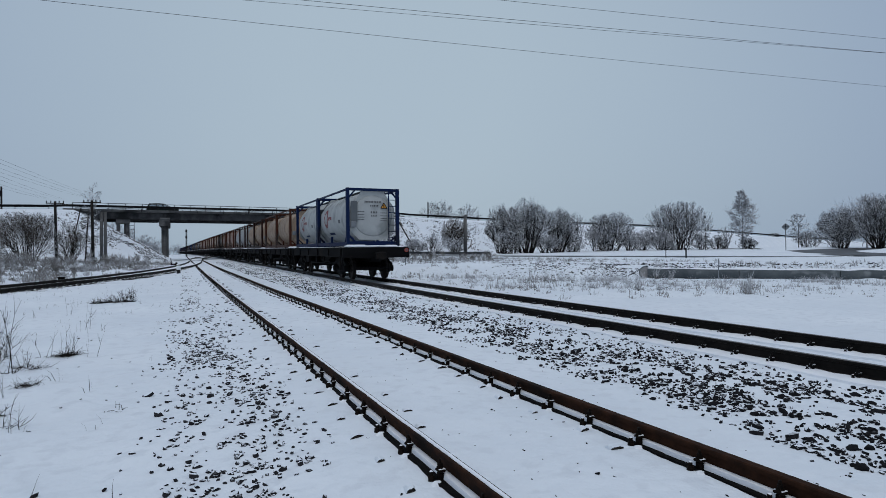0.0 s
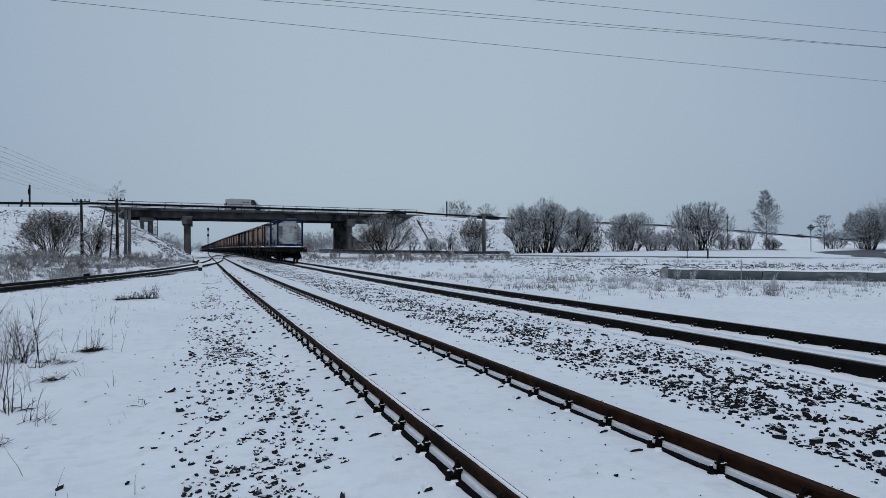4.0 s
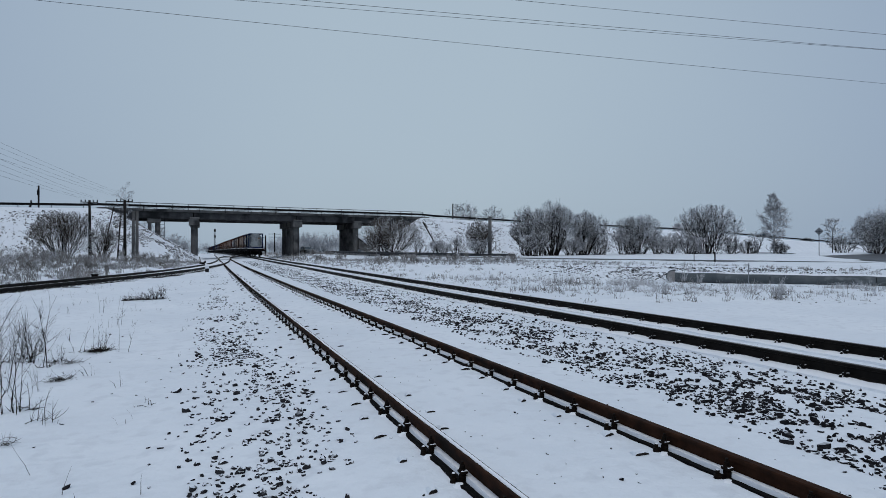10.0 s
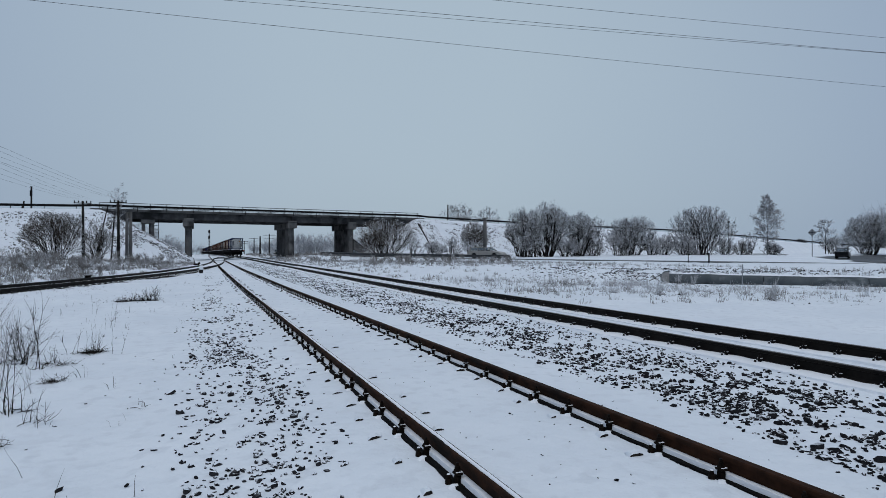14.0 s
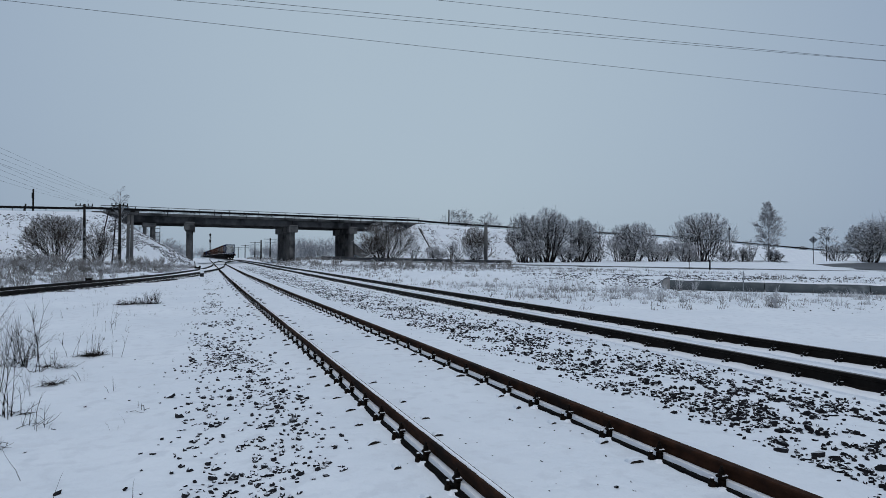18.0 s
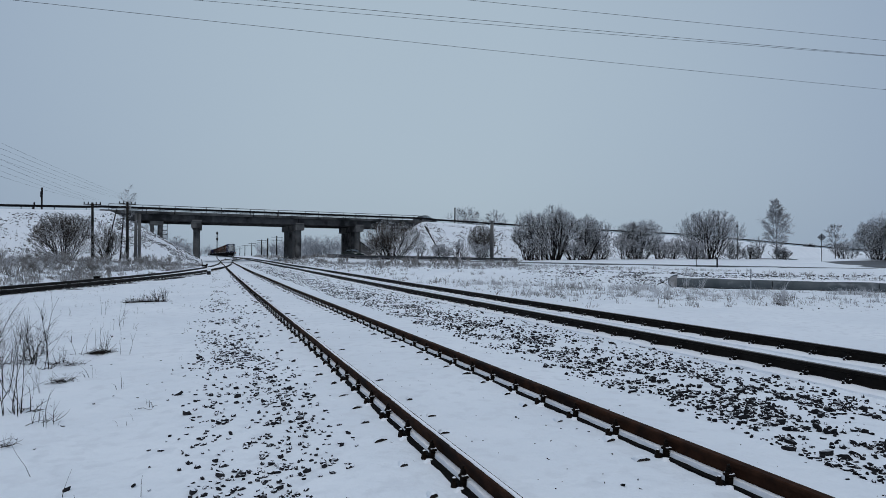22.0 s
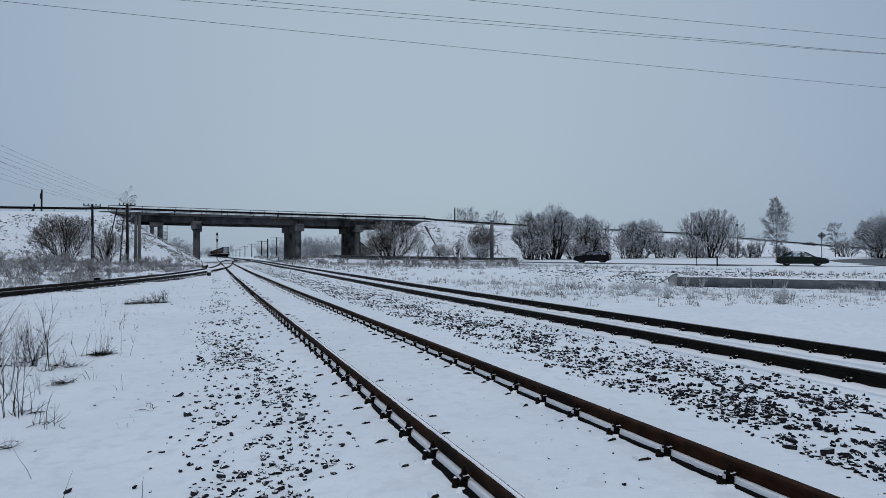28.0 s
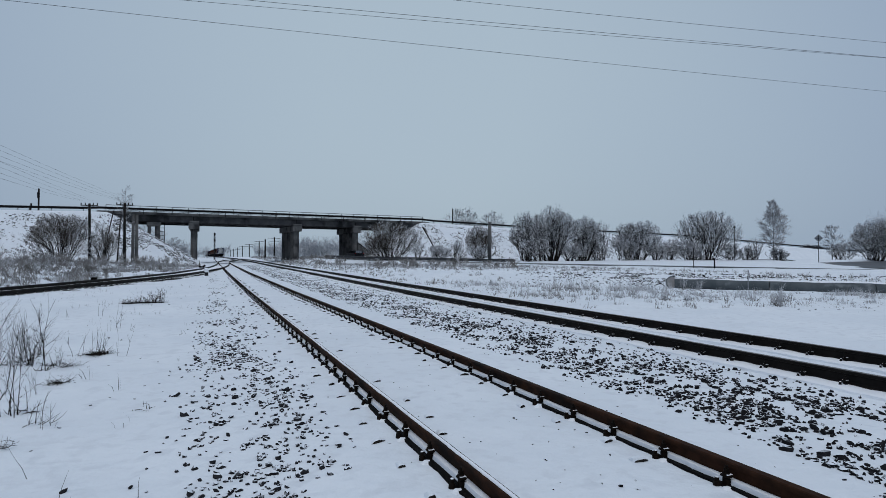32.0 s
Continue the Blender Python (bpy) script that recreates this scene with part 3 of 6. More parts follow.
def guardrail(label, pts, gap, material, high=0.55, flip=1):
    """A steel guardrail: a W beam on posts. pts are its ground points."""
    g = thing("guardrail", label, "guardrail", group="roadside guardrails")
    up = [p + Vector((0, 0, high)) for p in pts]
    part("beam", sweep(up, [(a * flip, b) for a, b in W_BEAM]), material, g)
    acc = 0.0
    for a, b in zip(pts, pts[1:]):
        L = (b - a).length
        while acc <= L:
            p = a.lerp(b, acc / L)
            part("post", MB().box((p.x, p.y, p.z + high / 2 - 0.1), (0.08, 0.12, high + 0.35), 0.01), material, g)
            acc += gap
        acc -= L
    return g


def edge_line(s0, s1, v, n):
    out = []
    for i in range(n + 1):
        s = s0 + (s1 - s0) * i / n
        out.append(bpt(s, v, lerp(EDGE_Z, s) + (0.12 if 0 <= s <= 54 else 0.0)))
    return out


guardrail("dark steel guardrail along the embankment and bridge edge", edge_line(-90, 56, -0.18, 60), 4.0, GALV_DARK, 0.5)
guardrail("dark steel guardrail along the descending embankment road", edge_line(56.4, 205, 0.55, 60), 4.0, GALV_DARK, 0.55)
guardrail("dark steel guardrail on the far side of the embankment road", edge_line(-90, 205, BWID - 0.5, 100), 4.0, GALV_DARK, 0.5)


def ribbon(name, pts, width, material, label, zfun, lift=0.03):
    secs = []
    for i, p in enumerate(pts):
        t = (pts[min(i + 1, len(pts) - 1)] - pts[max(i - 1, 0)]).normalized()
        s = Vector((t.y, -t.x, 0))
        row = []
        for k in range(7):
            a = -width / 2 + width * k / 6
            q = p + s * a
            row.append((q.x, q.y, zfun(q.x, q.y) + lift + 0.05 * (1 - (2 * k / 6 - 1) ** 2)))
        secs.append(row)
    return single(name, MB().loft(secs, closed=False), material, label, "road", kind="structure")


ribbon("road", dense(ROAD, 3.0), 6.6, ASPHALT, "wet asphalt road with thin snow between the wheel tracks", road_z, 0.0)
ribbon("road_embankment_top", [Vector((*bpt(s, BWID / 2, 0).xy, 0)) for s in range(-120, 0, 4)], 8.0, ASPHALT, "asphalt road on the embankment", lambda x, y: lerp(EDGE_Z, along(x, y)[0]), 0.03)
ribbon("road_embankment_slope", [Vector((*bpt(s, BWID / 2, 0).xy, 0)) for s in range(55, 300, 4)], 8.0, ASPHALT, "asphalt road coming down from the bridge", lambda x, y: lerp(EDGE_Z, along(x, y)[0]), 0.03)


# ---- the train ----
TRAIN = [(t, 25.5 + 8.2 * t) for t in range(0, 33, 2)]
PITCH = 14.7
MOVERS = []


def paint(name, a, metal=0.0, rough=0.5, dirt=(0.05, 0.04, 0.035), amt=0.55):
    return mat(name, tuple(x * 0.85 for x in a), a, 1.3, rough, metal, 0.15, 30.0, 0.003, c=dirt, cscale=0.9, camt=amt)


BLUE_FRAME = paint("blue_frame_paint", (0.0055, 0.015, 0.056), dirt=(0.009, 0.012, 0.025))
ORANGE_FRAME = paint("orange_brown_frame_paint", (0.058, 0.021, 0.0125))
BROWN_FRAME = paint("dark_brown_frame_paint", (0.026, 0.012, 0.009))
GREY_FRAME = paint("grey_frame_paint", (0.12, 0.13, 0.14))
TANK_WHITE = paint("white_tank_cladding", (0.4, 0.415, 0.41), 0.0, 0.45, (0.24, 0.255, 0.25), 0.54)
TANK_CREAM = paint("cream_tank_cladding", (0.33, 0.245, 0.18), 0.0, 0.45, (0.18, 0.125, 0.09), 0.54)
TANK_ORANGE = paint("pale_orange_tank_cladding", (0.33, 0.235, 0.2), 0.0, 0.45, (0.17, 0.115, 0.095), 0.55)
TANK_GREY = paint("grey_tank_cladding", (0.36, 0.365, 0.37), 0.0, 0.45, (0.2, 0.2, 0.2), 0.58)
WAGON = paint("black_brown_wagon_paint", (0.0055, 0.0055, 0.006), 0.0, 0.85, (0.013, 0.011, 0.01), 0.55)
WHEEL = mat("worn_wheel_steel", (0.012, 0.0105, 0.0095), (0.03, 0.026, 0.023), 6.0, 0.55, 0.4, 0.1)
TAIL_RED = mat("faded_red_disc_paint", (0.3, 0.06, 0.045), (0.4, 0.11, 0.09), 4.0, 0.5, 0, 0)
EMBLEM_RED = mat("faded_red_emblem", (0.17, 0.05, 0.05), (0.25, 0.1, 0.1), 4.0, 0.55, 0, 0)
BLACK_PAINT = mat("black_lettering", (0.012, 0.012, 0.013), (0.03, 0.03, 0.03), 8.0, 0.6, 0, 0)
GREY_LETTER = mat("faded_dark_lettering", (0.07, 0.07, 0.075), (0.14, 0.14, 0.145), 8.0, 0.6, 0, 0)
YELLOW_PAINT = mat("yellow_warning_paint", (0.5, 0.22, 0.04), (0.56, 0.27, 0.06), 4.0, 0.5, 0, 0)


def tank_container(label, frame_mat, tank_mat, logo=None):
    """A 20-foot tank container: origin under its middle, long side along y, lettered end at -y."""
    c = thing("tank_container", label, "tank container", group="tank containers on the train")
    L, Wd, H = 6.058, 2.438, 2.591
    fx, fy = Wd / 2 - 0.075, L / 2 - 0.075
    for sx in (-1, 1):
        for sy in (-1, 1):
            part("corner_post", MB().box((sx * fx, sy * fy, H / 2), (0.15, 0.15, H - 0.01), 0.015), frame_mat, c)
        part("bottom_rail", MB().box((sx * fx, 0, 0.13), (0.11, L - 0.3, 0.16), 0.01), frame_mat, c)
        part("top_rail", MB().box((sx * fx, 0, H - 0.07), (0.08, L - 0.3, 0.08), 0.01), frame_mat, c)
        part("mid_post", MB().bar((sx * fx, 0, 0.2), (sx * fx, 0, 0.5), 0.1), frame_mat, c)
    for sy in (-1, 1):
        part("end_beam", MB().box((0, sy * fy, 0.14), (Wd - 0.3, 0.12, 0.2), 0.015), frame_mat, c)
        part("end_beam", MB().box((0, sy * fy, H - 0.07), (Wd - 0.3, 0.1, 0.12), 0.015), frame_mat, c)
        for sx in (-1, 1):
            part("corner_brace", MB().bar((sx * (fx - 0.05), sy * fy, 0.5), (sx * (fx - 0.32), sy * fy, 0.24), 0.07, 0.07), frame_mat, c)
            part("corner_brace", MB().bar((sx * (fx - 0.05), sy * fy, H - 0.42), (sx * (fx - 0.32), sy * fy, H - 0.12), 0.06, 0.06), frame_mat, c)
            part("side_brace", MB().bar((sx * fx, sy * (fy - 0.1), 0.6), (sx * fx, sy * (fy - 0.45), 0.2), 0.05, 0.05), frame_mat, c)
    R, zc = 1.105, 1.36
    ys = [-2.86, -2.84, -2.74, -2.56, 2.56, 2.74, 2.84, 2.86]
    rs = [0.35, 0.7, 0.98, R, R, 0.98, 0.7, 0.35]
    n = 32
    secs = [[(r * math.cos(2 * math.pi * k / n), y, zc + r * math.sin(2 * math.pi * k / n)) for k in range(n)] for y, r in zip(ys, rs)]
    tank = part("tank", MB().loft(secs), tank_mat, c, smooth=True)
    for y in (-1.75, -0.6, 0.6, 1.75):
        part("band", MB().loft([[((R + e) * math.cos(2 * math.pi * k / n), yy, zc + (R + e) * math.sin(2 * math.pi * k / n)) for k in range(n)] for yy, e in ((y - 0.03, -0.02), (y - 0.03, 0.01), (y + 0.03, 0.01), (y + 0.03, -0.02))], cap=False), tank_mat, tank)
    for sy in (-1, 1):
        octo = [(-0.62, 0.3), (0.62, 0.3), (1.02, 0.72), (1.02, 1.72), (0.48, 2.5), (-0.48, 2.5), (-1.02, 1.72), (-1.02, 0.72)]
        y = sy * 2.88
        part("end_skirt", MB().loft([[(a, y - 0.02, b) for a, b in octo], [(a, y + 0.02, b) for a, b in octo]]), tank_mat, tank)
    part("dished_end", MB().loft([[(r * math.cos(2 * math.pi * k / n), y, zc + r * math.sin(2 * math.pi * k / n)) for k in range(n)] for y, r in ((-2.89, 0.92), (-2.93, 0.86), (-2.96, 0.6), (-2.965, 0.2))]), tank_mat, tank, smooth=True)
    part("walkway", MB().box((0, 0, H - 0.06), (0.5, L - 0.4, 0.03)).box((0.75, 0, H - 0.06), (0.35, L - 0.4, 0.03)), GREY_FRAME, c)
    lad = part("ladder", MB().bar((0.72, -fy - 0.05, 0.25), (0.72, -fy - 0.05, H - 0.1), 0.04).bar((1.06, -fy - 0.05, 0.25), (1.06, -fy - 0.05, H - 0.1), 0.04), frame_mat, c)
    for i in range(8):
        part("rung", MB().bar((0.72, -fy - 0.05, 0.4 + i * 0.28), (1.06, -fy - 0.05, 0.4 + i * 0.28), 0.03), frame_mat, lad)
    part("document_box", MB().box((-0.9, -3.0, 0.98), (0.22, 0.14, 0.26), 0.02).box((-0.9, -3.08, 0.98), (0.12, 0.02, 0.15), 0.005), SIGN_GREY, c)
    if logo:
        def ring(y0, a0, r0, r1, e):
            rows = []
            for r in (r0, r1):
                rows.append([((R + e) * math.cos(a0 + r * math.sin(q) / R), y0 + r * 0.85 * math.cos(q), zc + (R + e) * math.sin(a0 + r * math.sin(q) / R)) for q in [6.2832 * k / 24 for k in range(24)]])
            return MB().loft(rows, cap=False)
        part("red_emblem", ring(1.45, math.pi - 0.05, 0.3, 0.47, 0.007), logo, tank, "red ring emblem")
        part("emblem_lettering", MB().loft([[((R + e) * math.cos(a), y, zc + (R + e) * math.sin(a)) for a in [math.pi - 0.1 + 0.07 * k for k in range(3)]] for y, e in ((0.25, 0.007), (0.95, 0.007))], closed=False), EMBLEM_RED, tank)
        part("emblem_lettering", MB().loft([[((R + e) * math.cos(a), y, zc + (R + e) * math.sin(a)) for a in [math.pi + 0.62 + 0.06 * k for k in range(3)]] for y, e in ((0.5, 0.007), (1.5, 0.007))], closed=False), BLUE_FRAME, tank)
        part("side_plate", MB().loft([[((R + e) * math.cos(a), y, zc + (R + e) * math.sin(a)) for a in [math.pi + 0.1 + 0.07 * k for k in range(3)]] for y, e in ((-1.4, 0.007), (-1.05, 0.007))], closed=False), GREY_LETTER, tank)
        part("end_panel", MB().box((-0.86, -2.975, 1.55), (0.3, 0.03, 0.9), 0.02), GREY_FRAME, tank, "grey side panel of the tank end")
        marks = MB()
        rr = random.Random(4)
        for z, x0, x1, h in ((1.98, -0.36, 0.42, 0.07), (1.81, -0.1, 0.24, 0.07), (1.52, -0.08, 0.22, 0.085), (1.37, -0.06, 0.22, 0.065)):
            x = x0
            while x < x1:
                w = rr.uniform(0.025, 0.05)
                marks.box((x, -2.975, z), (w, 0.01, h))
                x += w + rr.uniform(0.025, 0.05)
        for z in (1.55, 1.42, 1.3, 1.2):
            marks.box((-0.55, -2.965, z), (0.3, 0.01, 0.03)).box((0.5, -2.96, z - 0.05), (0.3, 0.01, 0.03))
        part("lettering_bars", marks, GREY_LETTER, tank, "rows of dark unreadable lettering")
        tri = part("warning_sign", MB().loft([[(0.35, y, 1.7), (0.65, y, 1.7), (0.5, y, 1.95)] for y in (-2.99, -2.97)]), YELLOW_PAINT, tank, "yellow triangular warning sign")
        part("warning_mark", MB().box((0.5, -2.995, 1.79), (0.035, 0.01, 0.11)).bar((0.35, -2.994, 1.7), (0.65, -2.994, 1.7), 0.03, 0.025).bar((0.35, -2.994, 1.7), (0.5, -2.994, 1.95), 0.03, 0.025).bar((0.65, -2.994, 1.7), (0.5, -2.994, 1.95), 0.03, 0.025), BLACK_PAINT, tri)
    return c


def flat_wagon(label, near=True):
    """A four-axle container flat wagon: origin on the rail top under its middle, along y."""
    w = thing("flat_wagon", label, "railway wagon", group="container wagons of the train")
    L = 13.4
    for sx in (-1, 1):
        part("side_sill", MB().box((sx * 1.30, 0, 1.22), (0.16, L, 0.44), 0.03), WAGON, w)
        part("sill_flange", MB().box((sx * 1.36, 0, 1.42), (0.2, L, 0.05), 0.01), WAGON, w)
    part("floor", MB().box((0, 0, 1.40), (2.5, L - 0.2, 0.06), 0.01), WAGON, w)
    part("snow_on_floor", MB().box((0, 0, 1.44), (2.7, L - 0.1, 0.035), 0.015), SNOW_CRUST, w, "thin snow on the wagon floor")
    part("centre_sill", MB().box((0, 0, 1.05), (0.5, L, 0.5), 0.03), WAGON, w)
    part("fish_belly", MB().loft([[(-0.3, -3.2, 0.95), (-0.3, -2.2, 0.62), (-0.3, 2.2, 0.62), (-0.3, 3.2, 0.95)], [(0.3, -3.2, 0.95), (0.3, -2.2, 0.62), (0.3, 2.2, 0.62), (0.3, 3.2, 0.95)]]), WAGON, w)
    part("air_reservoir", MB().tube([(-0.75, -1.6, 0.88), (-0.75, 0.2, 0.88)], 0.2, 12), WAGON, w)
    part("brake_cylinder", MB().tube([(0.7, 0.3, 0.9), (0.7, 1.0, 0.9)], 0.22, 12), WAGON, w)
    part("control_valve", MB().box((-0.8, 1.0, 0.9), (0.4, 0.5, 0.45), 0.04), WAGON, w)
    part("tool_box", MB().box((-1.1, 2.0, 0.86), (0.35, 0.8, 0.4), 0.03), WAGON, w)
    for sx in (-1, 1) if near else ():
        part("truss_rod", MB().bar((sx * 1.15, -3.0, 1.0), (sx * 1.15, -1.6, 0.66), 0.07).bar((sx * 1.15, -1.6, 0.66), (sx * 1.15, 1.6, 0.66), 0.07).bar((sx * 1.15, 1.6, 0.66), (sx * 1.15, 3.0, 1.0), 0.07), WAGON, w)
        part("brake_rod", MB().tube([(sx * 0.45, -5.4, 0.6), (sx * 0.45, 5.4, 0.6)], 0.035, 6), WAGON, w)
        for y in (-1.6, 0.0, 1.6):
            part("queen_post", MB().box((sx * 1.15, y, 0.84), (0.08, 0.12, 0.4), 0.01), WAGON, w)
        for y in (-6.0, -3.6, -1.2, 1.2, 3.6, 6.0):
            part("stake_pocket", MB().box((sx * 1.41, y, 1.2), (0.06, 0.16, 0.3), 0.01), WAGON, w)
    for sy in (-1, 1):
        e = part("end_beam", MB().box((0, sy * (L / 2 + 0.04), 1.2), (3.0, 0.2, 0.46), 0.03), WAGON, w)
        part("coupler", MB().box((0, sy * (L / 2 + 0.36), 1.06), (0.26, 0.5, 0.3), 0.05).box((0.1, sy * (L / 2 + 0.56), 1.06), (0.36, 0.2, 0.36), 0.06), WAGON, e)
        part("uncoupling_bar", MB().tube([(-1.3, sy * (L / 2 + 0.2), 1.02), (-0.4, sy * (L / 2 + 0.25), 0.96), (0, sy * (L / 2 + 0.3), 1.15)], 0.018, 6), WAGON, e)
        part("brake_hose", MB().tube([(0.35, sy * (L / 2 + 0.1), 1.0), (0.38, sy * (L / 2 + 0.3), 0.75), (0.36, sy * (L / 2 + 0.38), 0.55)], 0.03, 6), WAGON, e)
        disc = part("tail_disc", MB().tube([(1.36, sy * (L / 2 + 0.14), 1.3), (1.36, sy * (L / 2 + 0.155), 1.3)], 0.095, 14), TAIL_RED, e, "red rim of the round tail disc")
        part("disc_centre", MB().tube([(1.36, sy * (L / 2 + 0.15), 1.3), (1.36, sy * (L / 2 + 0.165), 1.3)], 0.052, 14), GREY_LETTER, disc, "dark grey centre of the tail disc")
        part("step", MB().bar((-1.42, sy * (L / 2 - 0.3), 1.1), (-1.42, sy * (L / 2 - 0.3), 0.42), 0.05).bar((-1.42, sy * (L / 2 - 0.75), 1.1), (-1.42, sy * (L / 2 - 0.75), 0.42), 0.05).bar((-1.42, sy * (L / 2 - 0.25), 0.42), (-1.42, sy * (L / 2 - 0.8), 0.42), 0.2, 0.04), WAGON, e)
        part("grab_rail", MB().tube([(1.3, sy * (L / 2 + 0.14), 1.0), (1.3, sy * (L / 2 + 0.2), 0.8), (1.3, sy * (L / 2 + 0.2), 0.62)], 0.02, 6), GREY_FRAME, e)
        part("snow_on_end", MB().box((-0.2, sy * (L / 2 - 0.06), 1.475), (2.3, 0.4, 0.07), 0.03).box((-0.9, sy * (L / 2 - 0.02), 1.5), (0.8, 0.34, 0.09), 0.04).box((0.7, sy * (L / 2 - 0.02), 1.49), (0.5, 0.3, 0.08), 0.035), SNOW_CRUST, e, "snow lying on the end beam")
        b = sy * 4.6
        bog = part("bogie", MB().box((0, b, 0.72), (2.3, 0.5, 0.3), 0.05), WAGON, w, "two-axle bogie")
        for sx in (-1, 1):
            x = sx * 1.02
            part("side_frame", MB().bar((x, b - 1.1, 0.62), (x, b - 0.45, 0.84), 0.16, 0.2, 0.03).bar((x, b - 0.5, 0.84), (x, b + 0.5, 0.84), 0.16, 0.22, 0.03).bar((x, b + 0.45, 0.84), (x, b + 1.1, 0.62), 0.16, 0.2, 0.03).bar((x, b - 0.95, 0.55), (x, b - 0.3, 0.3), 0.14, 0.16, 0.03).bar((x, b - 0.35, 0.3), (x, b + 0.35, 0.3), 0.14, 0.16, 0.03).bar((x, b + 0.3, 0.3), (x, b + 0.95, 0.55), 0.14, 0.16, 0.03), WAGON, bog)
            for dy in (-0.925, 0.925):
                part("axle_box", MB().tube([(x - 0.14, b + dy, 0.48), (x + 0.14, b + dy, 0.48)], 0.15, 12), WAGON, bog)
            for k in (-0.2, 0, 0.2) if near else ():
                part("spring", MB().tube([(x, b + k, 0.38), (x, b + k, 0.74)], 0.075, 8), WAGON, bog)
        for dy in (-0.35, 0.35, -1.5, 1.5) if near else ():
            part("brake_beam", MB().box((0, b + dy, 0.5), (1.7, 0.09, 0.12), 0.02).box((-0.78, b + dy, 0.52), (0.1, 0.12, 0.42), 0.03).box((0.78, b + dy, 0.52), (0.1, 0.12, 0.42), 0.03), WAGON, bog)
        part("bolster_pad", MB().box((0, b, 0.9), (2.1, 0.7, 0.22), 0.04), WAGON, bog)
        for dy in (-0.925, 0.925):
            mb = MB().tube([(-0.9, 0, 0), (0.9, 0, 0)], 0.08, 10)
            for sx in (-1, 1):
                n = 28
                secs = [[(sx * x, r * math.cos(2 * math.pi * k / n), r * math.sin(2 * math.pi * k / n)) for k in range(n)] for x, r in ((0.70, 0.3), (0.70, 0.505), (0.735, 0.505), (0.75, 0.478), (0.83, 0.474), (0.84, 0.41), (0.80, 0.38), (0.79, 0.2), (0.86, 0.15), (0.86, 0.05))]
                mb.loft(secs)
                for k in range(3):
                    a = 2 * math.pi * k / 3
                    mb.tube([(sx * 0.80, 0.3 * math.cos(a), 0.3 * math.sin(a)), (sx * 0.815, 0.3 * math.cos(a), 0.3 * math.sin(a))], 0.035, 8)
            part("wheelset", mb, WHEEL, w, "steel wheelset", at=pose(0, b + dy, 0.475))
    return w


def train():
    rr = random.Random(11)
    wag = flat_wagon("black-brown container flat wagon with light snow on its deck")
    far_wag = flat_wagon("black-brown container flat wagon far along the train", False)
    kinds = {
        "white": tank_container("white tank in a blue steel container frame", BLUE_FRAME, TANK_WHITE, EMBLEM_RED),
        "cream": tank_container("cream tank in an orange-brown steel container frame", ORANGE_FRAME, TANK_CREAM),
        "dark": tank_container("cream tank in a dark brown steel container frame", BROWN_FRAME, TANK_CREAM),
        "grey": tank_container("light grey tank in a dark brown container frame", BROWN_FRAME, TANK_GREY),
        "orange": tank_container("pale orange tank in an orange-brown container frame", ORANGE_FRAME, TANK_ORANGE),
        "blue": tank_container("grey tank in a blue steel container frame", BLUE_FRAME, TANK_GREY),
    }
    order = ["white", "white", "cream", "cream", "dark", "dark", "grey", "grey", "orange", "orange", "orange", "dark"]
    while len(order) < 76:
        order.append(rr.choice(["cream", "orange", "dark", "orange", "cream"]) if len(order) < 22 else rr.choice(["blue", "dark", "dark", "grey"]))
    used = set()
    for i in range(38):
        mid = 6.35 + i * PITCH
        w = wag if i == 0 else far_wag if i == 8 else copy_thing(wag if i < 8 else far_wag, pose(0, 0, 0))
        MOVERS.append((w, mid, 0.0))
        for k in (0, 1):
            kind = order[2 * i + k]
            src = kinds[kind]
            c = src if kind not in used else copy_thing(src, pose(0, 0, 0))
            used.add(kind)
            MOVERS.append((c, 3.03 + i * PITCH + k * 6.14, 1.46))


train()


# ---- stones ----
EARTH_DARK = mat("dark_earth_clods", (0.009, 0.0085, 0.0085), (0.04, 0.037, 0.036), 5.0, 0.95, bump=0.6, bscale=30.0, dist=0.01, c=(0.3, 0.31, 0.32), cscale=5.0, camt=0.6, cap=0.72)
ICO_V = [(0, 0, 1), (0.894, 0, 0.447), (0.276, 0.851, 0.447), (-0.724, 0.526, 0.447), (-0.724, -0.526, 0.447), (0.276, -0.851, 0.447), (0.724, 0.526, -0.447), (-0.276, 0.851, -0.447), (-0.894, 0, -0.447), (-0.276, -0.851, -0.447), (0.724, -0.526, -0.447), (0, 0, -1)]
ICO_F = [(0, 1, 2), (0, 2, 3), (0, 3, 4), (0, 4, 5), (0, 5, 1), (1, 6, 2), (2, 7, 3), (3, 8, 4), (4, 9, 5), (5, 10, 1), (6, 7, 2), (7, 8, 3), (8, 9, 4), (9, 10, 5), (10, 6, 1), (11, 7, 6), (11, 8, 7), (11, 9, 8), (11, 10, 9), (11, 6, 10)]


def stone(mb, x, y, z, r, rr, flat=0.6):
    """One broken stone lying with its flat side down."""
    m = Euler((rr.uniform(-0.5, 0.5), rr.uniform(-0.5, 0.5), rr.uniform(0, 6.3))).to_matrix()
    sx, sy, sz = r * rr.uniform(0.9, 1.7), r * rr.uniform(0.5, 1.0), r * flat * rr.uniform(0.7, 1.2)
    vs = []
    for a, b, c in ICO_V:
        k = rr.uniform(0.72, 1.18)
        p = m @ Vector((a * sx * k, b * sy * k, c * sz * k))
        vs.append((p.x + x, p.y + y, p.z + z))
    mb.add(vs, ICO_F)


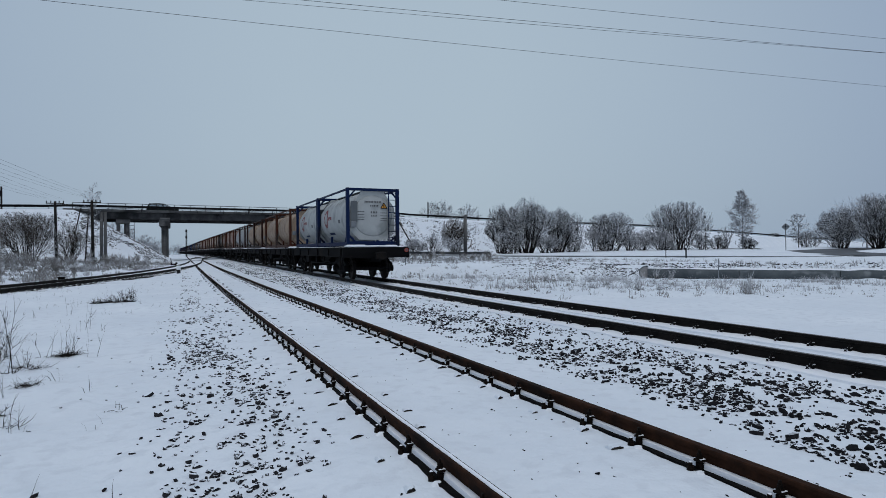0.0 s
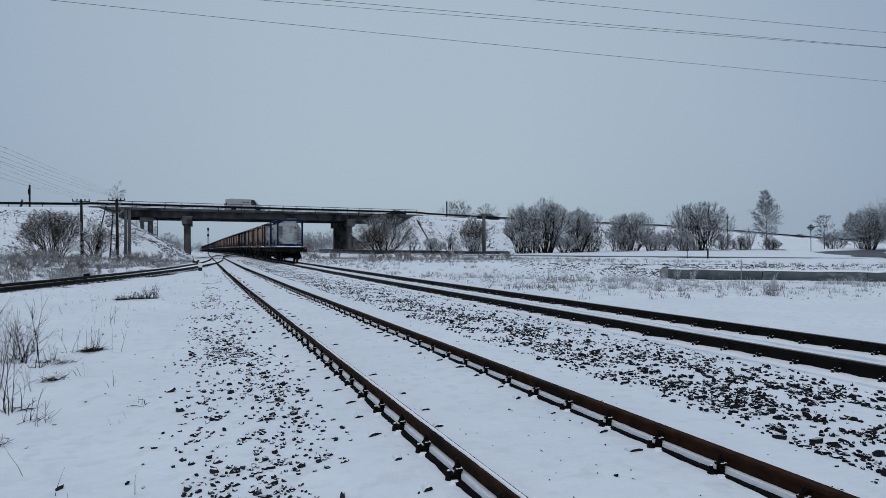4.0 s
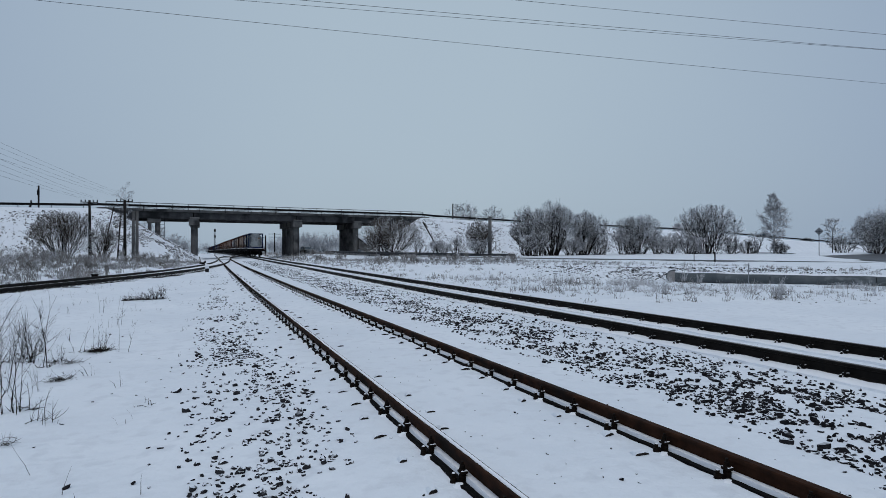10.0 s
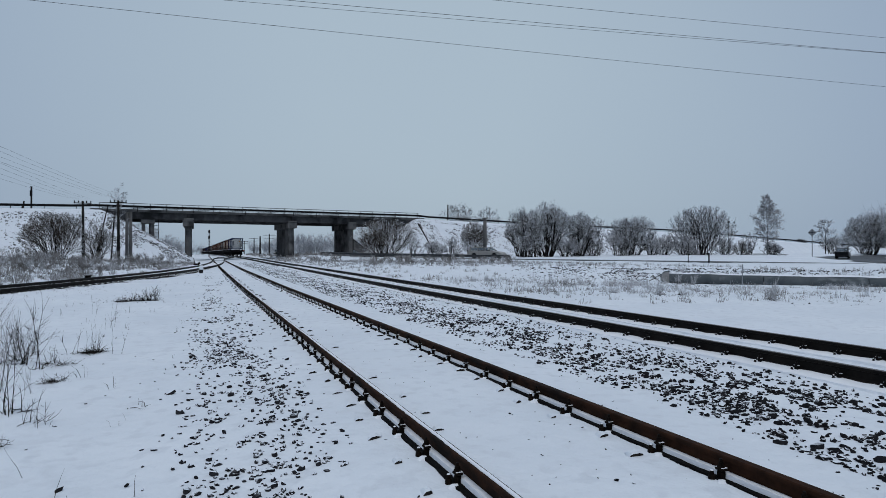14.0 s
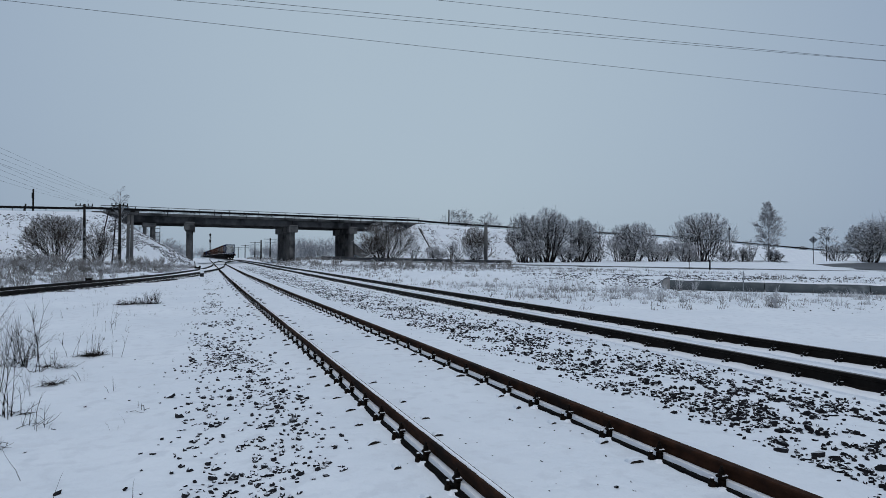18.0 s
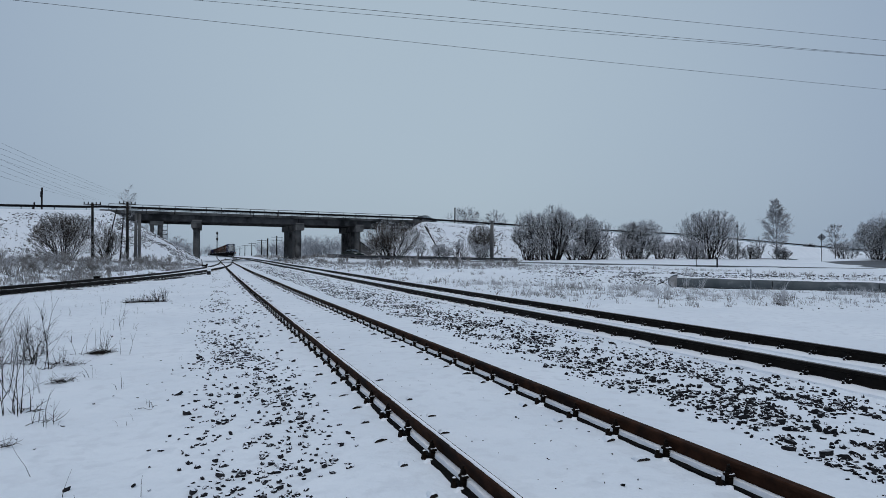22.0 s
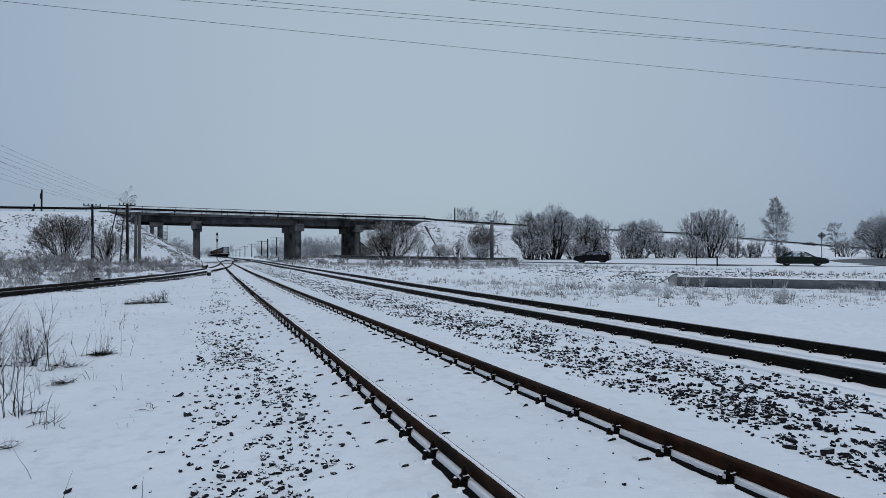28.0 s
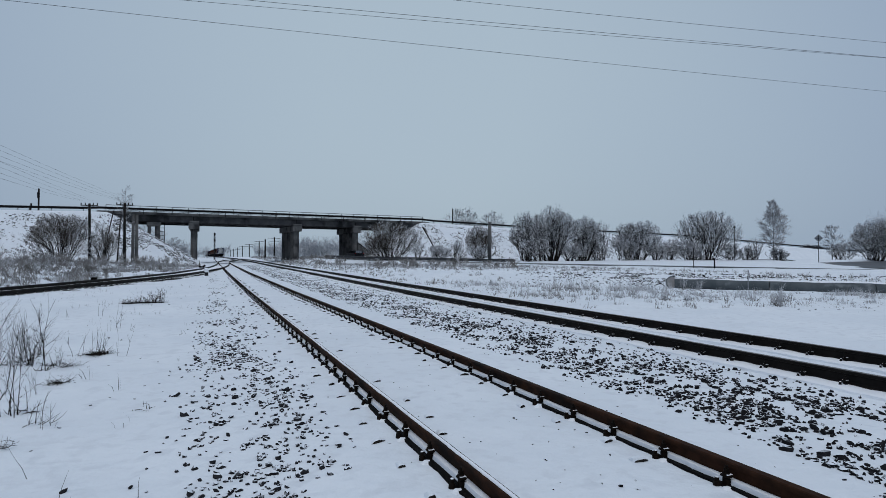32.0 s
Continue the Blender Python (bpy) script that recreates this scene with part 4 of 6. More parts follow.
def stone_field(name, label, count, place, size, seed, sink=0.25, flat=0.6, material=BALLAST):
    rr = random.Random(seed)
    mb = MB()
    tries = 0
    while count > 0 and tries < 400000:
        tries += 1
        got = place(rr)
        if not got:
            continue
        x, y = got
        r = size * math.exp(min(0.9, rr.gauss(-0.05, 0.38)))
        stone(mb, x, y, ground(x, y) + r * (flat * 0.5 - sink * rr.uniform(0.3, 2.0)), r, rr, flat)
        count -= 1
    return single(name, mb, material, label, "stones", kind="stuff")


def far_pick(rr, lo, hi, power):
    """A distance with more picks near than far."""
    u = rr.random()
    return lo * (hi / lo) ** (u ** power)


def left_ballast(rr):
    y = far_pick(rr, 1.4, 60, 0.85) if rr.random() < 0.88 else rr.uniform(-9, 1.4)
    x = rr.gauss(0.38, 0.29) if rr.random() < 0.85 else rr.uniform(-0.25, 1.1)
    if x > 0.72 + 0.1 * y or x > 1.3 or x < -0.5 or 0.9 * noise.noise((x * 1.6, y * 0.7, 1.0)) + 0.6 * noise.noise((x * 6, y * 4, 5.0)) < rr.uniform(-0.5, 0.5) + 0.6 * ease(y, 9, 28):
        return None
    return x, y


def mid_ballast(rr):
    y = far_pick(rr, 0.9, 85, 0.8) if rr.random() < 0.9 else rr.uniform(-9, 0.9)
    x = rr.gauss(5.1, 0.5) if rr.random() < 0.6 else rr.uniform(4.05, 6.85)
    if x > 6.8 or x < 3.75 + 0.1 * min(y, 4) or noise.noise((x * 1.8, y * 1.0, 4.0)) + 0.9 * noise.noise((x * 6, y * 5, 2.0)) < rr.uniform(-0.45, 0.55):
        return None
    return x, y


stone_field("ballast_stones", "dark ballast stones showing through snow beside the rusty track", 3300, left_ballast, 0.0175, 1, 0.16, 0.8, BALLAST_CAPPED)
stone_field("ballast_stones", "dark ballast stones showing through snow between the tracks", 14500, mid_ballast, 0.0172, 2, 0.14, 0.85)


def bed_specks(rr):
    y = far_pick(rr, 1.2, 40, 0.9)
    x = rr.uniform(1.0, 8.6)
    if abs(abs(x - NEAR_X) - HALF) < 0.2 or abs(abs(x - MAIN_X) - HALF) < 0.2:
        return None
    return x, y


stone_field("scattered_stones", "few dark stones and crumbs on the snow of the track bed", 700, bed_specks, 0.008, 3, 0.1)


def field_specks(rr):
    y = far_pick(rr, 2.2, 45, 0.9)
    x = rr.uniform(-9, 0.3)
    return (x, y) if x > -0.45 * y - 1 else None


stone_field("scattered_stones", "few dark stones and crumbs on the snowy field", 150, field_specks, 0.013, 4, 0.1)


def rubble(rr):
    a, q = (rr.uniform(-9, 45) if rr.random() < 0.72 else rr.gauss(0.5, 3.0)), rr.uniform(33.6, 38.6)
    x, y = 22.0 + a * 0.682 + (q - 33.1) * 0.7315, 24.7 - a * 0.7315 + (q - 33.1) * 0.682
    if noise.noise((x * 0.6, y * 0.6, 8)) < rr.uniform(-0.5, 0.35) or x < 13:
        return None
    return x, y


stone_field("bank_rubble", "dark rubble and clods on the snowy bank behind the concrete pipe", 5200, rubble, 0.036, 5, 0.05, 0.6, EARTH_DARK)


def bank_clods(rr):
    s = rr.uniform(-60, 4) if rr.random() < 0.62 else rr.uniform(50, 110)
    v = -rr.uniform(1.5, 11.5)
    if rr.random() < 0.22:
        s, v = rr.uniform(2, 13), rr.uniform(-9, 3)
    x, y = bpt(s, v, 0).xy
    if noise.noise((x * 0.35, y * 0.5, 2)) + 0.4 * noise.noise((x * 1.3, y * 1.3, 4)) < rr.uniform(-0.35, 0.45):
        return None
    return x, y


stone_field("bank_clods", "dark earth clods and tussocks on the snowy embankment slope", 13000, bank_clods, 0.085, 6, 0.05, 0.6, EARTH)


# sleeper ends showing through the snow
def sleeper_bits():
    """Dark edges of the snowed-in sleepers, each under a small ridge of snow."""
    rr = random.Random(9)
    mb, cap = MB(), MB()
    y = 1.12
    while y < 45:
        for x in (NEAR_X - HALF - 0.24, NEAR_X + HALF - 0.24, NEAR_X - HALF + 0.3):
            if rr.random() < (0.5 if x > NEAR_X - HALF and x < NEAR_X else 0.8):
                L = rr.uniform(0.035, 0.075)
                cx, cy, a = x + rr.uniform(-0.08, 0.05), y + rr.uniform(-0.05, 0.08), rr.uniform(-0.15, 0.4)
                z = ground(cx, cy)
                low, snow = [], []
                tall = rr.uniform(0.024, 0.038)
                for k in range(9):
                    u = -L + 2 * L * k / 8
                    f = math.sqrt(max(0.0, 1 - (u / L) ** 2)) * rr.uniform(0.85, 1.1)
                    px, py = cx + u * math.cos(a), cy + u * math.sin(a)
                    low.append([(px, py - 0.012 * f, z - 0.012), (px, py - 0.014 * f, z + tall * f - 0.008), (px, py + 0.012, z - 0.012)])
                    snow.append([(px, py - 0.016 * f, z + tall * f - 0.009), (px, py - 0.004 * f, z + tall * f + 0.008 * f - 0.004), (px, py + 0.05 * f, z + tall * f + 0.004 * f - 0.006), (px, py + 0.13 * f, z - 0.014)])
                mb.loft(low)
                cap.loft(snow)
        y += 0.5715
    single("sleeper_splinters", mb, TIMBER, "dark sleeper edges just showing through the snow", "sleepers", kind="stuff")
    single("sleeper_snow_ridges", cap, SNOW, "small snow ridges over the buried sleeper edges", "snow", kind="stuff")


sleeper_bits()


# ---- plants ----
def limb(mb, p, d, length, r, rr, n=3, sides=4, bend=0.16, lift=0.0):
    """One crooked tapering branch; returns its points."""
    pts, rad = [Vector(p)], [r]
    d = Vector(d).normalized()
    for k in range(n):
        d = (d + Vector((rr.gauss(0, bend), rr.gauss(0, bend), rr.gauss(0, bend) + lift))).normalized()
        pts.append(pts[-1] + d * length / n)
        rad.append(r * (1 - 0.75 * (k + 1) / n))
    mb.tube(pts, rad, sides, cap=False)
    return pts, rad, d


def side_way(d, rr, spread):
    o = d.orthogonal().normalized()
    o.rotate(Matrix.Rotation(rr.uniform(0, 6.283), 3, d))
    return (d + o * spread).normalized()


def branchy(wood, twigs, p, d, length, r, rr, levels, kids, spread, lift, twig_r, dome=None):
    """A branch with side branches, down to fine twigs, kept within a dome (half width, height)."""
    if dome:
        for k in range(4):
            e = p + d * length
            if (e.x ** 2 + e.y ** 2) / dome[0] ** 2 + ((e.z - 0.42 * dome[1]) / (0.58 * dome[1])) ** 2 < 1 + 0.42 * noise.noise((e.x * 0.7 + dome[0] * 9, e.y * 0.7, e.z * 0.7 + dome[1] * 7)):
                break
            length *= 0.66
        else:
            return
    fine = levels <= 1
    pts, rad, end = limb(twigs if fine else wood, p, d, length, max(r, twig_r * (1 if levels else 0.8)), rr, 3 if levels > 1 else 2, 3 if fine else 5, 0.13, lift)
    if levels == 0:
        return
    for k in range(kids):
        t = rr.uniform(0.25, 1.0) * (len(pts) - 1)
        i = min(int(t), len(pts) - 2)
        q = pts[i].lerp(pts[i + 1], t - i)
        dd = (pts[i + 1] - pts[i]).normalized()
        branchy(wood, twigs, q, side_way(dd, rr, spread), length * rr.uniform(0.42, 0.7), rad[i] * 0.55, rr, levels - 1, kids, spread, lift, twig_r, dome)


def shrub(label, at, h, w, stems, seed, twig, kids=5, levels=2, spread=0.55, twig_r=0.015, group="bushes by the road", name="bush", category="bush", trunk_r=0.06):
    """Many stems fanning up from one root."""
    rr = random.Random(seed)
    wood, twigs = MB(), MB()
    for k in range(stems):
        a = 6.283 * k / stems + rr.uniform(-0.4, 0.4)
        lean = rr.uniform(0.05, 1.0)
        tilt = lean * math.atan(w * 0.5 / h) * 1.55
        d = Vector((math.cos(a) * math.sin(tilt), math.sin(a) * math.sin(tilt), math.cos(tilt)))
        root = Vector((math.cos(a), math.sin(a), 0)) * rr.uniform(0, 0.16 * w)
        reach = h * (0.95 - 0.2 * lean * lean) * rr.uniform(0.6, 1.0) * 0.9
        branchy(wood, twigs, root - Vector((0, 0, 0.15)), d, reach, trunk_r * rr.uniform(0.6, 1.1), rr, levels + 1, kids, spread, 0.05, twig_r, (w / 2, h))
    z = ground(at[0], at[1])
    t = thing(name, label, category, (at[0], at[1], z), rr.uniform(0, 360), group)
    part("trunk", wood, BARK, t, "bare dark stems")
    part("crown", twigs, twig, t, "fine frosted twigs")
    return t


def tree(label, at, h, w, seed, twig, droop=0.0, kids=6, limbs=16, twig_r=0.02, trunk_r=0.16, group="frosted trees", low=0.22):
    """One trunk with limbs all the way up."""
    rr = random.Random(seed)
    wood, twigs = MB(), MB()
    pts = [Vector((0, 0, -0.2))]
    for k in range(8):
        pts.append(pts[-1] + Vector((rr.gauss(0, 0.05), rr.gauss(0, 0.05), 1)) * h / 8)
    wood.tube(pts, [trunk_r * (1 - 0.93 * k / 8) for k in range(9)], 7, cap=False)
    for k in range(limbs):
        f = low + (0.97 - low) * k / limbs
        i = min(int(f * 8), 7)
        p = pts[i].lerp(pts[i + 1], f * 8 - i)
        a = k * 2.4 + rr.uniform(-0.5, 0.5)
        up = 0.55 + 0.7 * f
        d = Vector((math.cos(a), math.sin(a), up)).normalized()
        prof = min(1.0, 0.45 + 2.2 * (f - low)) * (1.08 - f) ** 0.6
        branchy(wood, twigs, p, d, w * 0.62 * prof * rr.uniform(0.75, 1.1), trunk_r * 0.32 * (1.1 - f), rr, 2, kids, 0.6, droop, twig_r)
    if twig is TWIG_PALE:
        stem = MB().tube(pts, [trunk_r * (1 - 0.93 * k / 8) for k in range(9)], 7, cap=False)
        twigs.add(wood.v, wood.f)
        wood = stem
    t = thing("tree", label, "tree", (at[0], at[1], ground(at[0], at[1])), rr.uniform(0, 360), group)
    part("trunk", wood, BARK, t, "bare trunk and limbs")
    part("crown", twigs, twig, t, "fine hoar-frosted twigs")
    return t


FROSTY = "leafless bush with frosted twigs at the foot of the snowy embankment"
# west of the tracks
shrub("leafless brown willow bush at the foot of the embankment", (-16.3, 83.0), 5.9, 6.9, 40, 21, TWIG_BROWN, 6, 2, 0.42, 0.011, trunk_r=0.045)
shrub("thin leafless bush beside a wooden pole", (-12.2, 85.5), 5.2, 3.8, 22, 22, TWIG_BROWN, 5, 2, 0.4, 0.011, trunk_r=0.045)
shrub("small bare bush high on the embankment slope", (-15.9, 94.5), 3.4, 2.2, 7, 23, TWIG, 4, 2, 0.5)
tree("slender hoar-frosted tree in front of the bridge end", (-10.1, 86.5), 9.9, 3.5, 24, TWIG_PALE, 0.0, 6, 20, 0.013, 0.08, low=0.42)
# bridge, east side
shrub("wide leafless brown bush in front of the bridge abutment", (24.4, 83.2), 5.8, 10.2, 58, 31, TWIG_BROWN, 5, 2, 0.5, 0.013)
shrub("low bare bush on the embankment foot", (30.8, 89.5), 3.2, 3.4, 10, 32, TWIG, 4, 2, 0.5)
shrub(FROSTY, (37.8, 89.5), 3.8, 4.2, 16, 33, TWIG, 4, 2, 0.5)
shrub("reddish leafless bush on the embankment slope", (43.4, 93.0), 6.3, 5.6, 28, 34, TWIG_BROWN, 6, 2, 0.5)
shrub("tall leafless bush with frosted twigs behind a broader one", (48.7, 86.6), 8.7, 5.6, 26, 35, TWIG, 6, 2, 0.42, 0.014, trunk_r=0.09)
shrub("tall broad leafless bush with frosted twigs", (51.5, 83.2), 8.9, 8.8, 50, 36, TWIG, 6, 2, 0.42, 0.013, trunk_r=0.1)
shrub(FROSTY, (45.8, 80.5), 3.4, 6.0, 22, 37, TWIG, 4, 2, 0.6)
shrub("dark-crowned leafless bush with thick stems by the road", (58.0, 83.5), 7.6, 6.0, 22, 38, TWIG, 7, 2, 0.5, 0.014, trunk_r=0.1)
shrub("slender leafless bush with few frosted stems", (62.2, 84.5), 6.8, 5.2, 9, 39, TWIG, 6, 2, 0.5, 0.014)
shrub("dense dark rounded bush with frosted edges", (70.2, 85.2), 7.2, 9.0, 40, 40, TWIG, 6, 2, 0.6)
shrub("low hoar-frosted bush beside the road", (75.5, 83.0), 3.9, 6.0, 22, 41, TWIG_PALE, 5, 2, 0.6)
shrub("large domed leafless willow bush with many stems", (81.8, 81.0), 8.9, 12.6, 60, 42, TWIG, 5, 2, 0.4, 0.016, trunk_r=0.08)
shrub("small bare bush beside the large willow", (89.0, 77.5), 4.2, 3.4, 9, 43, TWIG, 4, 2, 0.5)
tree("tall frosted birch with drooping twigs", (90.0, 74.5), 10.0, 4.5, 44, TWIG_PALE, 0.01, 9, 58, 0.02, 0.14, low=0.2)
tree("young leafless tree with frosted crown", (124.8, 89.0), 6.9, 5.2, 45, TWIG, 0.0, 8, 20, 0.021, 0.1, low=0.25)
shrub("small dark bush around a young tree", (125.8, 88.3), 3.6, 4.4, 12, 46, TWIG, 5, 2, 0.6)
shrub("hoar-frosted bush by the side road", (131.0, 83.7), 8.8, 11.0, 60, 47, TWIG, 6, 2, 0.5, 0.018)
tree("frosted tree by the side road", (137.7, 82.4), 10.6, 10.3, 48, TWIG_PALE, 0.0, 9, 40, 0.021, 0.14, low=0.08)
shrub("tall dense leafless bush with dark stems on the road island", (121.8, 70.6), 10.6, 8.4, 56, 146, TWIG, 6, 2, 0.36, 0.014, trunk_r=0.09)
tree("frosted tree by the side road", (159.8, 82.5), 14.1, 12.3, 49, TWIG_PALE, 0.0, 9, 40, 0.021, 0.14, low=0.08)
shrub("small dark bush on the embankment shoulder", (170.5, 129.5), 2.0, 4.6, 18, 155, TWIG, 5, 2, 0.6, 0.03)
for k, (x, y, h, w) in enumerate(((78.0, 80.3, 3.4, 5.6), (84.8, 78.6, 3.2, 5.4), (87.6, 77.6, 2.6, 4.0), (72.6, 83.2, 3.6, 5.2), (67.6, 83.4, 3.2, 5.0), (60.6, 84.0, 3.6, 5.2), (53.6, 81.0, 3.2, 5.0), (48.4, 82.4, 4.2, 5.0), (40.8, 88.0, 3.0, 4.4), (34.5, 89.6, 2.8, 4.4), (91.0, 74.0, 2.0, 3.4))):
    shrub("low spreading hoar-frosted bush in the row by the road", (x, y), h, w, 20, 200 + k, TWIG_PALE if k % 3 == 0 else TWIG, 5, 2, 0.62, 0.016)
shrub(FROSTY, (66.5, 84.5), 4.6, 5.0, 18, 141, TWIG_PALE, 5, 2, 0.6)
shrub("low hoar-frosted bush beside the road", (76.0, 79.5), 3.4, 5.4, 18, 142, TWIG_PALE, 5, 2, 0.6)
shrub("low hoar-frosted bush beside the road", (92.5, 76.0), 2.6, 3.6, 12, 143, TWIG_PALE, 5, 2, 0.6)
shrub(FROSTY, (55.8, 82.0), 3.2, 4.4, 16, 144, TWIG, 5, 2, 0.6)
shrub("pale hoar-frosted bush beside the side road", (130.2, 90.3), 4.8, 7.0, 18, 145, TWIG_PALE, 5, 2, 0.6)
# behind the embankment
for x, y, h, w, sd in ((58.0, 138, 11.8, 8, 50), (60.5, 138, 12.0, 8, 51), (63, 141, 11.6, 7.5, 52), (66.0, 136.5, 11.2, 7, 53), (68.5, 138, 11.4, 7, 54)):
    tree("pale hoar-frosted tree behind the embankment", (x, y), h, w, sd, TWIG, 0.0, 7, 26, 0.02, 0.16, "frosted trees behind the embankment")
# beyond the bridge on the west side
for x, y, h, w, sd in ((-11, 124, 6.6, 4.0, 61), (-8.5, 129, 5.4, 4.5, 62), (-6.5, 136, 4.4, 4.2, 63), (-13, 131, 7.4, 4.5, 64)):
    tree("pale hoar-frosted tree beyond the bridge", (x, y), h, w, sd, TWIG_PALE, 0.0, 6, 16, 0.02, 0.12, "frosted trees beyond the bridge")


def woods(name, label, spots, seed, material, scale=1.0):
    """Far trees too dense to count."""
    rr = random.Random(seed)
    wood = MB()
    for x, y, h, w in spots:
        z = ground(x, y)
        for k in range(7):
            a = rr.uniform(0, 6.28)
            tilt = rr.uniform(0.02, 0.45)
            d = Vector((math.cos(a) * math.sin(tilt), math.sin(a) * math.sin(tilt), math.cos(tilt)))
            branchy(wood, wood, Vector((x + rr.gauss(0, 0.12 * h), y + rr.gauss(0, 0.12 * h), z - 0.05 * h)), d, h * rr.uniform(0.5, 0.75), 0.011 * h, rr, 2, 5, 0.55, 0.03, 0.03 * scale)
    return single(name, wood, material, label, "woods", kind="stuff")


rw = random.Random(77)
# no fog in the scene: HAZY twigs carry the haze as a paler tone
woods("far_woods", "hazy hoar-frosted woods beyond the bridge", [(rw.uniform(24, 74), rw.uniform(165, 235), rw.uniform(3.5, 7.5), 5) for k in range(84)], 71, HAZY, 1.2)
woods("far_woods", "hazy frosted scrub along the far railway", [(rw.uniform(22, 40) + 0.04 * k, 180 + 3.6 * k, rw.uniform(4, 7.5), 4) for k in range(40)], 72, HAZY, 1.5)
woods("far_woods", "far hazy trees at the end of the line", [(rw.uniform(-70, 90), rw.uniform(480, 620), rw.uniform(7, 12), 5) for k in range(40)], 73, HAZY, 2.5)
woods("far_woods", "frosted trees beyond the side road", [(rw.uniform(165, 200), rw.uniform(92, 112), rw.uniform(5, 8), 5) for k in range(14)], 74, TWIG_PALE, 1.0)


woods("far_woods", "frosted trees paled by painted haze behind the western bridge end", [(rw.uniform(-15, -4.5), rw.uniform(122, 150), rw.uniform(2.2, 4.2), 4) for k in range(40)], 75, HAZY, 1.1)


def blades(name, label, spots, seed, material, h, r=0.006, per=9, spread=0.35):
    """Tufts of dry grass and thin stalks, too many to count."""
    rr = random.Random(seed)
    mb = MB()
    for x, y in spots:
        z = ground(x, y) - 0.03
        hh = h * math.exp(rr.gauss(0, 0.3))
        for k in range(per):
            a, lean = rr.uniform(0, 6.28), abs(rr.gauss(0, spread))
            p = Vector((x + rr.gauss(0, 0.3 * hh), y + rr.gauss(0, 0.3 * hh), z))
            d = Vector((math.cos(a) * lean, math.sin(a) * lean, 1)).normalized() * hh * rr.uniform(0.5, 1.1)
            bend = Vector((math.cos(a), math.sin(a), -0.4)) * lean * hh * 0.35
            s = Vector((-math.sin(a + 1), math.cos(a + 1), 0)) * r
            q, e = p + d * 0.6, p + d + bend
            mb.add([p - s, p + s, q + s * 0.8, q - s * 0.8, e], [(0, 1, 2, 3), (3, 2, 4)])
    return single(name, mb, material, label, "dry grass", kind="stuff")


def scatter(n, seed, x0, x1, y0, y1, keep):
    rr = random.Random(seed)
    out = []
    while len(out) < n:
        x, y = rr.uniform(x0, x1), rr.uniform(y0, y1)
        if keep(x, y, rr):
            out.append((x, y))
    return out


blades("dry_grass", "frosted dead grass and scrub between branch track and embankment", scatter(3600, 81, -42, -1, 34, 91, lambda x, y, rr: x < branch_x(y) - 2.6 and noise.noise((x * 0.3, y * 0.18, 3)) + 0.5 * noise.noise((x * 0.9, y * 0.6, 3)) > rr.uniform(-0.35, 0.4) and along(x, y)[1] < -7), 82, GRASS, 0.42, 0.016, 14, 0.9)
blades("dry_grass", "frosted dead grass between main track and road", scatter(2100, 83, 11, 34, 14, 84, lambda x, y, rr: x * 0.7315 + y * 0.682 < 70 and noise.noise((x * 0.22, y * 0.22, 6)) > rr.uniform(-0.2, 0.9) - 0.8 * ease(y, 30, 58)), 84, GRASS, 0.26, 0.009, 12, 0.75)
blades("dry_grass", "low frosted grass under and beyond the bridge", scatter(1300, 85, 10, 40, 84, 210, lambda x, y, rr: (x > 10.5 + 0.02 * (y - 84)) and abs(x - 19) > 3), 86, GRASS, 0.6, 0.028, 12, 0.7)
blades("dry_grass", "sparse dry stalks on the snowy field", scatter(120, 87, -12, 0.2, 3, 36, lambda x, y, rr: x > -0.42 * y - 1.5 and x < branch_x(y) + 30 and noise.noise((x * 0.5, y * 0.5, 2)) > rr.uniform(-0.3, 0.6) and x < 0.3 - rr.random() * 1.2 and x > branch_x(y) + 1.6), 88, WEED, 0.16, 0.003, 3, 0.4)
blades("dry_grass", "tall frosted weeds beside the concrete pipe", [(15.7, 17.6), (15.2, 18.4), (16.4, 17.0), (17.3, 14.1), (17.5, 14.4), (17.0, 13.9), (16.9, 20.8), (17.0, 21.2), (16.6, 20.5), (17.7, 25.4), (17.2, 25.9), (18.1, 25.0), (16.3, 26.0), (16.8, 26.6), (17.2, 28.9), (21.9, 23.2), (22.3, 22.8), (21.5, 23.7), (18.6, 16.5), (19.2, 15.6), (20.5, 15.0), (14.9, 19.4)], 89, GRASS, 0.4, 0.006, 20, 0.55)
blades("dry_grass", "dry stalks on the embankment slopes", scatter(420, 90, -60, 120, 88, 110, lambda x, y, rr: -11 < along(x, y)[1] < -1 and not (3 < along(x, y)[0] < 52)), 91, TWIG_BROWN, 0.5, 0.014, 7, 0.5)


rs = random.Random(5)
woods("frosted_scrub", "low hoar-frosted scrub beside the branch track", [(x, y, rs.uniform(0.5, 1.4), 1) for x, y in scatter(190, 92, -40, -3, 42, 90, lambda x, y, rr: x < branch_x(y) - 4 and along(x, y)[1] < -8)], 93, GRASS, 0.4)
woods("frosted_scrub", "low hoar-frosted scrub between main track and bridge", [(x, y, rs.uniform(0.4, 1.0), 1) for x, y in scatter(70, 94, 12.5, 30, 46, 100, lambda x, y, rr: abs(x - 23) > 4 or y < 74)], 95, GRASS, 0.4)


FROST = mat("hoar_frosted_weed", (0.34, 0.34, 0.35), (0.58, 0.59, 0.61), 9.0, 0.9, bump=0, c=(0.6, 0.61, 0.63), cscale=4.0, camt=0.5)


